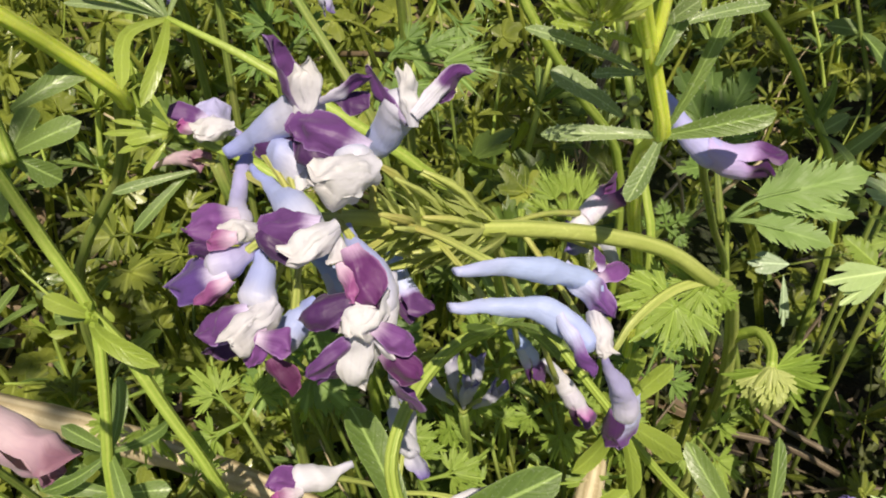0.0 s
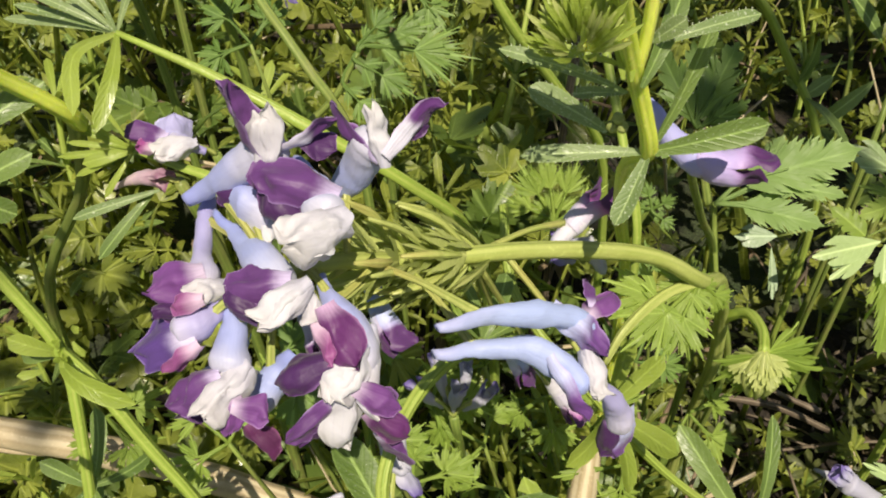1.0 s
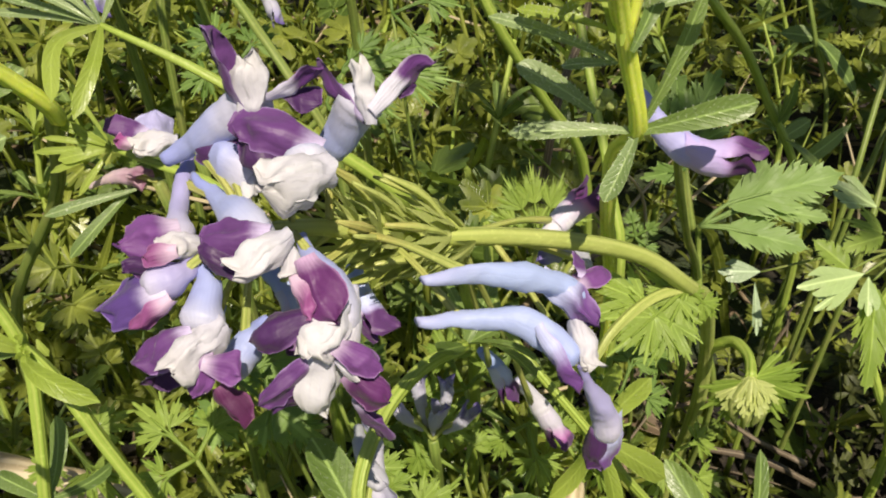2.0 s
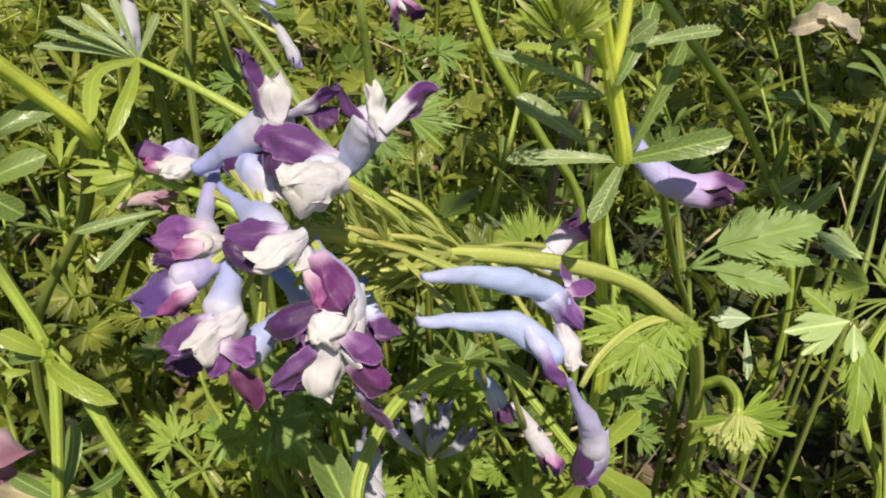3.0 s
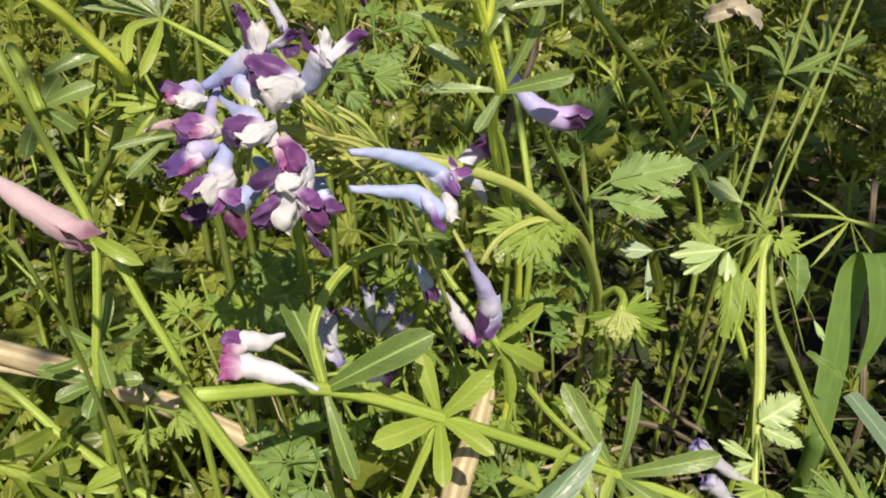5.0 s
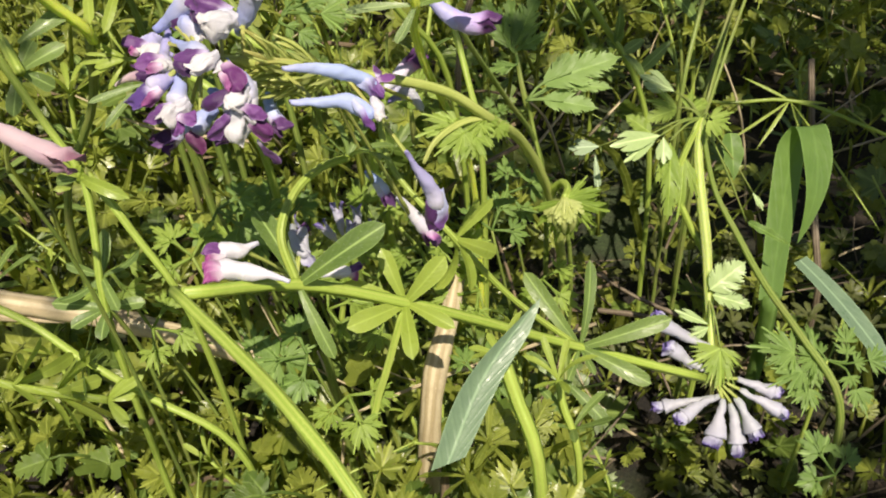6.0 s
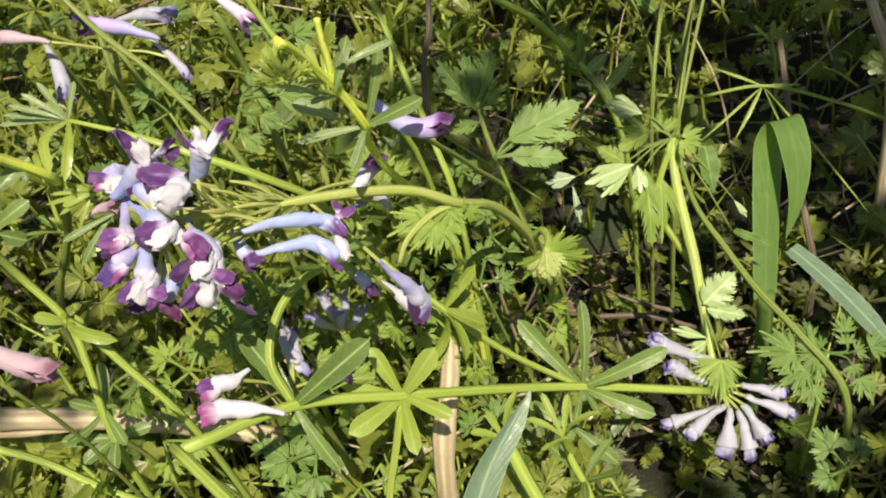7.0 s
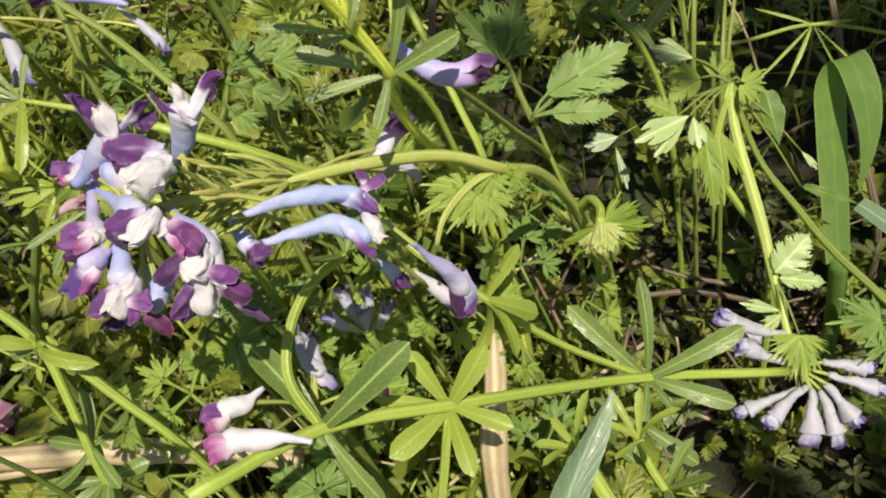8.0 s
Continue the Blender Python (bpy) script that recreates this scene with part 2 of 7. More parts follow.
# ---- materials ----
class Nodes:
    def __init__(self, name):
        self.m = bpy.data.materials.new(name)
        self.m.use_nodes = True
        self.t = self.m.node_tree
        self.bsdf = self.t.nodes["Principled BSDF"]
        self.out = self.t.nodes["Material Output"]

    def put(self, socket, value):
        if isinstance(value, bpy.types.NodeSocket):
            self.t.links.new(value, socket)
        elif isinstance(value, (tuple, list)) and len(value) == 3 and socket.type == "RGBA":
            socket.default_value = (*value, 1)
        else:
            socket.default_value = value

    def node(self, kind, **inputs):
        n = self.t.nodes.new("ShaderNode" + kind)
        for k, v in inputs.items():
            self.put(n.inputs[k.replace("_", " ")], v)
        return n

    def value(self, key):
        n = self.node("Attribute")
        n.attribute_name = key
        return n.outputs["Fac"]

    def math(self, op, a, b=0.0, clamp=False):
        n = self.node("Math")
        n.operation, n.use_clamp = op, clamp
        self.put(n.inputs[0], a)
        self.put(n.inputs[1], b)
        return n.outputs[0]

    def ramp(self, fac, lo, hi, a=0.0, b=1.0):
        n = self.node("MapRange")
        n.interpolation_type = "SMOOTHSTEP"
        for k, v in zip(("Value", "From Min", "From Max", "To Min", "To Max"), (fac, lo, hi, a, b)):
            self.put(n.inputs[k], v)
        return n.outputs[0]

    def mix(self, fac, a, b, kind="MIX"):
        n = self.node("Mix")
        n.data_type, n.blend_type = "RGBA", kind
        for i, v in ((0, fac), (6, a), (7, b)):
            self.put(n.inputs[i], v)
        return n.outputs[2]

    def noise(self, scale, detail=3.0, stretch=None, rough=0.55):
        co = self.node("TexCoord").outputs["Object"]
        if stretch:
            mp = self.node("Mapping")
            self.t.links.new(co, mp.inputs[0])
            mp.inputs["Scale"].default_value = stretch
            co = mp.outputs[0]
        n = self.node("TexNoise", Scale=scale, Detail=detail, Roughness=rough)
        self.t.links.new(co, n.inputs["Vector"])
        return n.outputs["Fac"]

    def bump(self, height, distance, strength=0.5):
        n = self.node("Bump", Height=height, Distance=distance, Strength=strength)
        self.t.links.new(n.outputs[0], self.bsdf.inputs["Normal"])
        return n.outputs[0]

    def thin(self, colour, share):
        """Lets part of the light through, as a leaf or a petal does."""
        tr = self.node("BsdfTranslucent", Color=colour)
        n = self.node("MixShader", Fac=share)
        self.t.links.new(self.bsdf.outputs[0], n.inputs[1])
        self.t.links.new(tr.outputs[0], n.inputs[2])
        self.t.links.new(n.outputs[0], self.out.inputs["Surface"])


def leaf_material(name, base, light, glow, share=0.35, rough=0.42, vein=0.25, speckle=0.0, per_island=False):
    n = Nodes(name)
    if per_island:
        vary = n.node("NewGeometry").outputs["Random Per Island"]
    else:
        vary = n.node("ObjectInfo").outputs["Random"]
    blotch = n.ramp(n.noise(160, 4), 0.3, 0.75)
    c = n.mix(n.math("ADD", n.math("MULTIPLY", vary, 0.6), n.math("MULTIPLY", blotch, 0.4)), base, light)
    across = n.math("ABSOLUTE", n.value("across"))
    rib = n.ramp(across, 0.03, 0.13, 1.0, 0.0)
    side = n.math("SINE", n.math("MULTIPLY", n.math("SUBTRACT", n.value("along"), n.math("MULTIPLY", across, 0.22)), 60.0))
    c = n.mix(n.math("MULTIPLY", rib, vein * 1.6), c, tuple(min(1, v * 1.9 + 0.03) for v in light))
    c = n.mix(n.math("MULTIPLY", n.ramp(side, 0.55, 1.0), vein * 0.25), c, tuple(v * 1.5 for v in light))
    c = n.mix(n.ramp(across, 0.86, 1.0, 0.0, 0.45), c, tuple(min(1, v * 1.5 + 0.03) for v in light))
    height = n.math("ADD", n.math("MULTIPLY", n.noise(900, 2), 0.5), n.math("MULTIPLY", n.ramp(side, 0.2, 1.0), -0.3))
    if speckle:
        hairs = n.ramp(n.noise(2600, 1), 0.62, 0.72)
        c = n.mix(n.math("MULTIPLY", hairs, speckle), c, (0.62, 0.7, 0.5))
        height = n.math("ADD", height, hairs)
    n.put(n.bsdf.inputs["Base Color"], c)
    n.put(n.bsdf.inputs["Roughness"], n.ramp(n.noise(400, 2), 0.3, 0.7, rough - 0.08, rough + 0.14))
    n.bsdf.inputs["Specular IOR Level"].default_value = 0.45
    n.bump(height, 0.0003, 0.45)
    n.thin(n.mix(0.35, glow, c), share)
    return n.m


def stem_material(name, dark, light, tint=None, rough=0.45, share=0.2, juicy=0.0):
    n = Nodes(name)
    streak = n.math("SINE", n.math("ADD", n.math("MULTIPLY", n.value("across"), 9.0), n.math("MULTIPLY", n.noise(60, 2), 5.0)))
    c = n.mix(n.ramp(streak, -0.6, 0.9), dark, light)
    c = n.mix(n.ramp(n.noise(90, 4), 0.42, 0.75, 0.0, 0.7), c, tint or tuple(v * 0.75 for v in light))
    c = n.mix(n.ramp(n.noise(1500, 2), 0.6, 0.72, 0.0, 0.35), c, tuple(min(1, v * 1.35 + 0.04) for v in light))
    edge = n.ramp(n.math("ABSOLUTE", n.value("across")), 0.8, 1.0, 0.0, 0.35)
    c = n.mix(edge, c, tuple(min(1, v * 1.3) for v in light))
    n.put(n.bsdf.inputs["Base Color"], c)
    n.put(n.bsdf.inputs["Roughness"], n.ramp(n.noise(500, 2), 0.3, 0.7, rough - 0.08, rough + 0.15))
    n.bump(n.math("ADD", n.noise(900, 3), n.math("MULTIPLY", streak, 0.35)), 0.0004, 0.4)
    if juicy:
        n.bsdf.inputs["Subsurface Weight"].default_value = juicy
        n.bsdf.inputs["Subsurface Scale"].default_value = 0.0025
        n.bsdf.inputs["Subsurface Radius"].default_value = (0.8, 1.0, 0.2)
    else:
        n.thin(light, share)
    return n.m


def petal_material(name, inner, middle, tip, share=0.32, start=0.35, end=0.75, middle_at=0.0):
    """inner to middle along the petal, then tip; fine veins run along it."""
    n = Nodes(name)
    along = n.value("along")
    each = n.math("MULTIPLY", n.math("SUBTRACT", n.node("ObjectInfo").outputs["Random"], 0.5), 0.14)
    rim = n.math("MULTIPLY", n.math("POWER", n.math("ABSOLUTE", n.value("across")), 3.0), 0.08)
    soft = n.math("ADD", n.math("ADD", along, n.math("ADD", each, rim)), n.math("MULTIPLY", n.math("SUBTRACT", n.noise(350, 3), 0.5), 0.22))
    c = n.mix(n.ramp(soft, middle_at, middle_at + 0.45), inner, middle)
    c = n.mix(n.ramp(soft, start, end), c, tip)
    vein = n.ramp(n.math("SINE", n.math("ADD", n.math("MULTIPLY", n.value("across"), 27.0), n.math("MULTIPLY", n.noise(300, 2), 6.0))), 0.5, 1.0, 0.0, 0.06)
    c = n.mix(vein, c, n.mix(0.55, c, (0.16, 0.1, 0.4)))
    c = n.mix(n.math("MULTIPLY", n.node("ObjectInfo").outputs["Random"], 0.18), c, n.mix(0.5, c, (0.45, 0.28, 0.65)))
    n.put(n.bsdf.inputs["Base Color"], c)
    n.bsdf.inputs["Roughness"].default_value = 0.52
    n.bsdf.inputs["Sheen Weight"].default_value = 0.15
    n.bump(n.math("ADD", n.noise(1100, 2), n.math("MULTIPLY", vein, 2.0)), 0.0002, 0.4)
    n.thin(c, share)
    return n.m


GALIUM = leaf_material("cleavers leaf", (0.095, 0.16, 0.038), (0.21, 0.30, 0.08), (0.34, 0.48, 0.06), 0.34, 0.36, 0.5, 0.18)
GALIUM_GREY = leaf_material("rough pale cleavers leaf", (0.17, 0.25, 0.09), (0.29, 0.37, 0.16), (0.34, 0.46, 0.1), 0.28, 0.36, 0.4, 0.7)
GALIUM_PALE = leaf_material("young cleavers leaf", (0.28, 0.38, 0.055), (0.40, 0.50, 0.10), (0.55, 0.65, 0.08), 0.4, 0.34, 0.16, 0.1)
CORY_LEAF = leaf_material("cut leaf", (0.10, 0.19, 0.035), (0.20, 0.31, 0.07), (0.34, 0.52, 0.06), 0.36, 0.5, 0.3)
CORY_YOUNG = leaf_material("young cut leaf", (0.20, 0.31, 0.045), (0.32, 0.43, 0.08), (0.45, 0.6, 0.06), 0.42, 0.5, 0.25)
PALE_LEAF = leaf_material("pale cut leaf", (0.30, 0.42, 0.16), (0.42, 0.54, 0.24), (0.4, 0.55, 0.12), 0.25, 0.38, 0.3)
BRACT = leaf_material("bract", (0.36, 0.43, 0.12), (0.50, 0.55, 0.19), (0.5, 0.58, 0.12), 0.35, 0.5, 0.3)
GRASS = leaf_material("grass blade", (0.095, 0.18, 0.04), (0.16, 0.265, 0.065), (0.32, 0.5, 0.06), 0.35, 0.36, 0.08)
GREY_BLADE = leaf_material("dull grass blade", (0.12, 0.19, 0.12), (0.20, 0.29, 0.17), (0.2, 0.34, 0.1), 0.2, 0.34, 0.3)
# lighter copy of the cut leaf, with sunlight put into its colour
SUN_TONED_LEAF = leaf_material("toothed leaf in sunlit tone", (0.19, 0.30, 0.08), (0.28, 0.40, 0.13), (0.36, 0.52, 0.1), 0.28, 0.55, 0.14)
UNDER = leaf_material("undergrowth leaf", (0.085, 0.125, 0.02), (0.34, 0.38, 0.07), (0.55, 0.60, 0.06), 0.42, 0.30, 0.25, 0.0, True)
# shaded copy of the undergrowth leaf: the gloom between plants is in its colour
UNDER_DEEP_SHADE = leaf_material("undergrowth leaf darkened for shade", (0.065, 0.115, 0.022), (0.17, 0.24, 0.05), (0.34, 0.48, 0.05), 0.34, 0.36, 0.25, 0.0, True)
# pale cut leaf again, its colour dimmed to stand for shade
PALE_SHADE_TONE = leaf_material("pale leaf in shade tone", (0.22, 0.31, 0.17), (0.32, 0.42, 0.25), (0.3, 0.42, 0.14), 0.22, 0.4, 0.3)
# olive leaf with the dimness of shade put into its colour
UNDER_SHADE = leaf_material("olive leaf toned for shade", (0.045, 0.058, 0.016), (0.11, 0.125, 0.035), (0.2, 0.24, 0.04), 0.25, 0.45, 0.2, 0.0, True)
STEM = stem_material("green stem", (0.30, 0.43, 0.065), (0.43, 0.53, 0.11))
STEM_BRIGHT = stem_material("bright green stem", (0.50, 0.60, 0.075), (0.63, 0.71, 0.14), juicy=0.6)
STEM_PALE = stem_material("pale green stem", (0.40, 0.50, 0.14), (0.52, 0.60, 0.20), juicy=0.5)
STEM_DULL = stem_material("dull green stem", (0.17, 0.25, 0.05), (0.28, 0.36, 0.08), (0.3, 0.28, 0.1))
RACEME_STEM = stem_material("flower stem", (0.36, 0.43, 0.10), (0.50, 0.56, 0.16), (0.44, 0.48, 0.15), 0.5)
PEDICEL = stem_material("pedicel", (0.36, 0.44, 0.10), (0.50, 0.55, 0.16), (0.50, 0.42, 0.14))
STRAW = stem_material("dry stalk", (0.46, 0.37, 0.22), (0.68, 0.58, 0.38), (0.36, 0.28, 0.17), 0.6)
TWIG = stem_material("brown twig", (0.10, 0.075, 0.05), (0.24, 0.19, 0.13), (0.32, 0.26, 0.19), 0.7)
DEAD = leaf_material("dead leaf", (0.11, 0.075, 0.045), (0.28, 0.21, 0.13), (0.25, 0.18, 0.09), 0.15, 0.7, 0.2, 0.0, True)

DEAD_PALE = leaf_material("pale dead leaf", (0.40, 0.34, 0.25), (0.62, 0.56, 0.44), (0.5, 0.42, 0.28), 0.25, 0.7, 0.2)
HAIR = stem_material("stiff plant hairs", (0.55, 0.62, 0.40), (0.70, 0.76, 0.55))
TUBE = petal_material("blue petal tube", (0.32, 0.42, 0.86), (0.43, 0.55, 0.92), (0.52, 0.62, 0.92), 0.28, 0.45, 0.8)
TUBE_BLUE = petal_material("bright blue petal tube", (0.52, 0.56, 0.84), (0.46, 0.57, 0.86), (0.40, 0.51, 0.84), 0.26, 0.75, 1.05)
TUBE_LILAC = petal_material("lilac petal tube", (0.44, 0.48, 0.86), (0.53, 0.52, 0.88), (0.62, 0.46, 0.80), 0.3, 0.6, 1.0)
TUBE_WHITE = petal_material("white petal tube", (0.66, 0.66, 0.80), (0.78, 0.77, 0.83), (0.78, 0.75, 0.82), 0.28, 0.8, 1.0)
TUBE_PINK = petal_material("pink petal tube", (0.62, 0.50, 0.54), (0.64, 0.49, 0.53), (0.46, 0.28, 0.34), 0.28, 0.7, 1.0)
TUBE_FADED = petal_material("faded petal tube", (0.40, 0.43, 0.44), (0.50, 0.51, 0.57), (0.48, 0.49, 0.58), 0.22, 0.80, 1.0)
HOOD = petal_material("purple petal", (0.54, 0.62, 0.90), (0.24, 0.11, 0.38), (0.085, 0.02, 0.12), 0.14, 0.42, 0.52, 0.2)
HOOD_MAGENTA = petal_material("magenta petal", (0.66, 0.63, 0.74), (0.44, 0.13, 0.40), (0.10, 0.02, 0.13), 0.18, 0.56, 0.70, 0.2)
HOOD_LILAC = petal_material("lilac and purple petal", (0.58, 0.48, 0.82), (0.48, 0.28, 0.60), (0.09, 0.02, 0.12), 0.25, 0.46, 0.70, 0.25)
HOOD_FADED = petal_material("faded petal with violet edge", (0.50, 0.51, 0.60), (0.42, 0.41, 0.60), (0.16, 0.12, 0.38), 0.25, 0.66, 0.95, 0.3)
LIP = petal_material("purple lower petal", (0.60, 0.64, 0.82), (0.6, 0.5, 0.72), (0.085, 0.018, 0.115), 0.16, 0.48, 0.58, 0.1)
HOOD_PINK = petal_material("pink petal", (0.60, 0.45, 0.49), (0.54, 0.36, 0.42), (0.28, 0.13, 0.18), 0.25, 0.55, 0.9, 0.1)
INNER = petal_material("white inner petal", (0.68, 0.68, 0.78), (0.73, 0.73, 0.78), (0.75, 0.75, 0.76), 0.28, 0.55, 0.95)

def shell_material(name, base, middle, rim=(0.45, 0.30, 0.62), start=0.02, end=0.3, share=0.16):
    """A purple outer petal: pale at its base, one deep colour over its face, a thin pale rim and fine veins."""
    n = Nodes(name)
    each = n.math("MULTIPLY", n.math("SUBTRACT", n.node("ObjectInfo").outputs["Random"], 0.5), 0.12)
    soft = n.math("ADD", n.math("ADD", n.value("along"), each), n.math("MULTIPLY", n.math("SUBTRACT", n.noise(420, 3), 0.5), 0.26))
    c = n.mix(n.ramp(n.noise(260, 3), 0.3, 0.75, 0.0, 0.55), middle, tuple(v * 0.55 for v in middle))
    c = n.mix(n.ramp(soft, start, end), base, c)
    across = n.value("across")
    line = n.math("SINE", n.math("ADD", n.math("MULTIPLY", across, 30.0), n.math("MULTIPLY", n.noise(300, 2), 6.0)))
    c = n.mix(n.ramp(line, 0.5, 1.0, 0.0, 0.1), c, tuple(v * 0.45 for v in middle))
    c = n.mix(n.ramp(n.math("ABSOLUTE", across), 0.86, 1.0, 0.0, 0.55), c, rim)
    n.put(n.bsdf.inputs["Base Color"], c)
    n.put(n.bsdf.inputs["Roughness"], n.ramp(n.noise(500, 2), 0.3, 0.7, 0.5, 0.7))
    n.bsdf.inputs["Sheen Weight"].default_value = 0.12
    n.bump(n.math("ADD", n.noise(1100, 2), n.math("MULTIPLY", line, 0.08)), 0.0002, 0.45)
    n.thin(c, share)
    return n.m


SHELL = shell_material("purple petal shell", (0.60, 0.52, 0.76), (0.14, 0.045, 0.20))
SHELL_DEEP = shell_material("deep purple petal shell", (0.30, 0.16, 0.40), (0.062, 0.014, 0.095), (0.34, 0.18, 0.44), -0.1, 0.12, 0.1)
SHELL_WINE = shell_material("wine petal shell", (0.55, 0.36, 0.56), (0.13, 0.024, 0.14), (0.52, 0.28, 0.52), 0.0, 0.3)
SHELL_DARK_RED = shell_material("dark red petal shell", (0.22, 0.07, 0.18), (0.11, 0.018, 0.085), (0.3, 0.1, 0.22), 0.0, 0.3)
SHELL_MAGENTA = shell_material("magenta and purple petal shell", (0.72, 0.60, 0.78), (0.22, 0.07, 0.29), (0.55, 0.34, 0.66), 0.0, 0.4, 0.24)
SHELL_PINK = shell_material("pink petal shell", (0.78, 0.58, 0.74), (0.36, 0.10, 0.30), (0.62, 0.34, 0.6), 0.05, 0.6, 0.28)
SHELL_BLUE = shell_material("violet petal shell", (0.66, 0.62, 0.80), (0.105, 0.05, 0.24), (0.36, 0.26, 0.58), 0.05, 0.42)
SHELL_WHITE = shell_material("white petal shell with purple limb", (0.72, 0.70, 0.82), (0.13, 0.035, 0.19), (0.62, 0.5, 0.74), 0.36, 0.6)
SHELL_LAV = shell_material("lavender petal shell", (0.62, 0.60, 0.80), (0.50, 0.48, 0.80), (0.66, 0.64, 0.82), 0.1, 0.6, 0.26)
SHELL_TIP = shell_material("white petal shell with magenta tip", (0.74, 0.68, 0.76), (0.40, 0.085, 0.31), (0.62, 0.36, 0.58), 0.0, 0.85, 0.26)
SHELL_LILAC = shell_material("lilac petal shell with purple tip", (0.56, 0.60, 0.88), (0.17, 0.06, 0.27), (0.42, 0.28, 0.6), 0.35, 0.72, 0.2)
WHITE_PETAL = petal_material("crinkled white petal", (0.64, 0.64, 0.72), (0.68, 0.68, 0.71), (0.70, 0.69, 0.68), 0.28, 0.6, 0.95)
TUBE_SKY = petal_material("sky blue petal tube", (0.34, 0.40, 0.80), (0.42, 0.49, 0.82), (0.66, 0.67, 0.78), 0.24, 0.48, 0.92)
TUBE_LAV = petal_material("lavender petal tube", (0.38, 0.35, 0.70), (0.50, 0.48, 0.78), (0.68, 0.66, 0.80), 0.28, 0.5, 0.9)

# ---- ground and undergrowth ----
def soil_material():
    n = Nodes("soil")
    c = n.mix(n.ramp(n.noise(90, 6), 0.35, 0.7), (0.010, 0.008, 0.006), (0.036, 0.027, 0.018))
    c = n.mix(n.ramp(n.noise(420, 4), 0.55, 0.75, 0.0, 0.6), c, (0.12, 0.09, 0.055))
    c = n.mix(n.ramp(n.noise(9, 4), 0.46, 0.62, 0.0, 0.75), c, (0.05, 0.085, 0.025))
    n.put(n.bsdf.inputs["Base Color"], c)
    n.bsdf.inputs["Roughness"].default_value = 0.92
    n.bump(n.math("ADD", n.noise(160, 6), n.noise(700, 3)), 0.004, 0.8)
    return n.m


def relief(x, y):
    return 0.006 * math.sin(x * 23 + 1.2) * math.sin(y * 19 + 0.4) + 0.003 * math.sin(x * 71 + y * 53)


def make_ground():
    steps = np.concatenate([-np.geomspace(400, 0.62, 14), np.linspace(-0.6, 0.6, 70), np.geomspace(0.62, 400, 14)])
    k = len(steps)
    verts = [(x, y + 0.3, relief(x, y + 0.3) if max(abs(x), abs(y)) < 0.7 else 0.0) for y in steps for x in steps]
    faces = [(j * k + i, j * k + i + 1, (j + 1) * k + i + 1, (j + 1) * k + i) for j in range(k - 1) for i in range(k - 1)]
    ob = part("ground", Shape().add(verts, faces, 0.0, 0.0), soil_material())
    return tagged(ob, "dark crumbly soil under dense spring weeds", "ground", kind="structure")


make_ground()


def canopy(x, y):
    """Height that the low weeds reach at a place."""
    wave = 0.016 * np.sin(x * 31 + y * 17) + 0.012 * np.sin(y * 43 - x * 23 + 1)
    open_side = 1 / (1 + np.exp(-(x - 0.075 - 0.12 * (y - 0.1)) / 0.012))
    h = 0.098 + wave + np.clip(y - 0.11, 0, 0.11) * 0.55 + np.clip(y - 0.22, 0, 0.5) * 0.12
    low = 0.052 + wave * 0.6 + np.clip(y - 0.22, 0, 0.6) * 0.32
    h = h * (1 - open_side) + low * open_side
    h = h - 0.06 * np.exp(-(((x - 0.105) / 0.045) ** 2 + ((y - 0.17) / 0.055) ** 2)) - 0.02 * np.exp(-(((x - 0.15) / 0.05) ** 2 + ((y - 0.08) / 0.05) ** 2))
    h = h - 0.045 * np.exp(-(((x + 0.068) / 0.026) ** 2 + ((y - 0.145) / 0.04) ** 2)) - 0.03 * np.exp(-(((x - 0.08) / 0.03) ** 2 + ((y - 0.235) / 0.05) ** 2))
    h = h - 0.05 * np.exp(-(((x - 0.088) / 0.022) ** 2 + ((y - 0.158) / 0.04) ** 2))
    h = h - 0.04 * np.exp(-(((x - 0.152) / 0.035) ** 2 + ((y - 0.097) / 0.03) ** 2))
    h = h - 0.04 * np.exp(-(((x - 0.085) / 0.03) ** 2 + ((y - 0.092) / 0.03) ** 2))
    h = np.where(y < 0.05, h * (0.5 + 0.5 * np.clip((y + 0.10) / 0.15, 0, 1)), h)
    return np.clip(h, 0.010, 0.24)


def scatter(count, x0, x1, y0, y1, power=1.0):
    """Places in the low weeds, thinning out with distance."""
    x = rng.uniform(x0, x1, count * 3)
    y = y0 + (y1 - y0) * rng.uniform(0, 1, count * 3) ** 1.3
    bare = np.where((x > 0.075) & (y < 0.36), 0.42, 1.0) * np.where((x > 0.078) & (x < 0.21) & (y > 0.02) & (y < 0.135), 0.55, 1.0)
    keep = rng.uniform(0, 1, count * 3) < bare / (1 + np.clip(y - 0.3, 0, 9) * 2.0)
    x, y = x[keep][:count], y[keep][:count]
    return np.stack([x, y, 0.004 + (canopy(x, y) - 0.004) * rng.uniform(0, 1, len(x)) ** power], 1)


SUNWARD = np.array(to_sun)


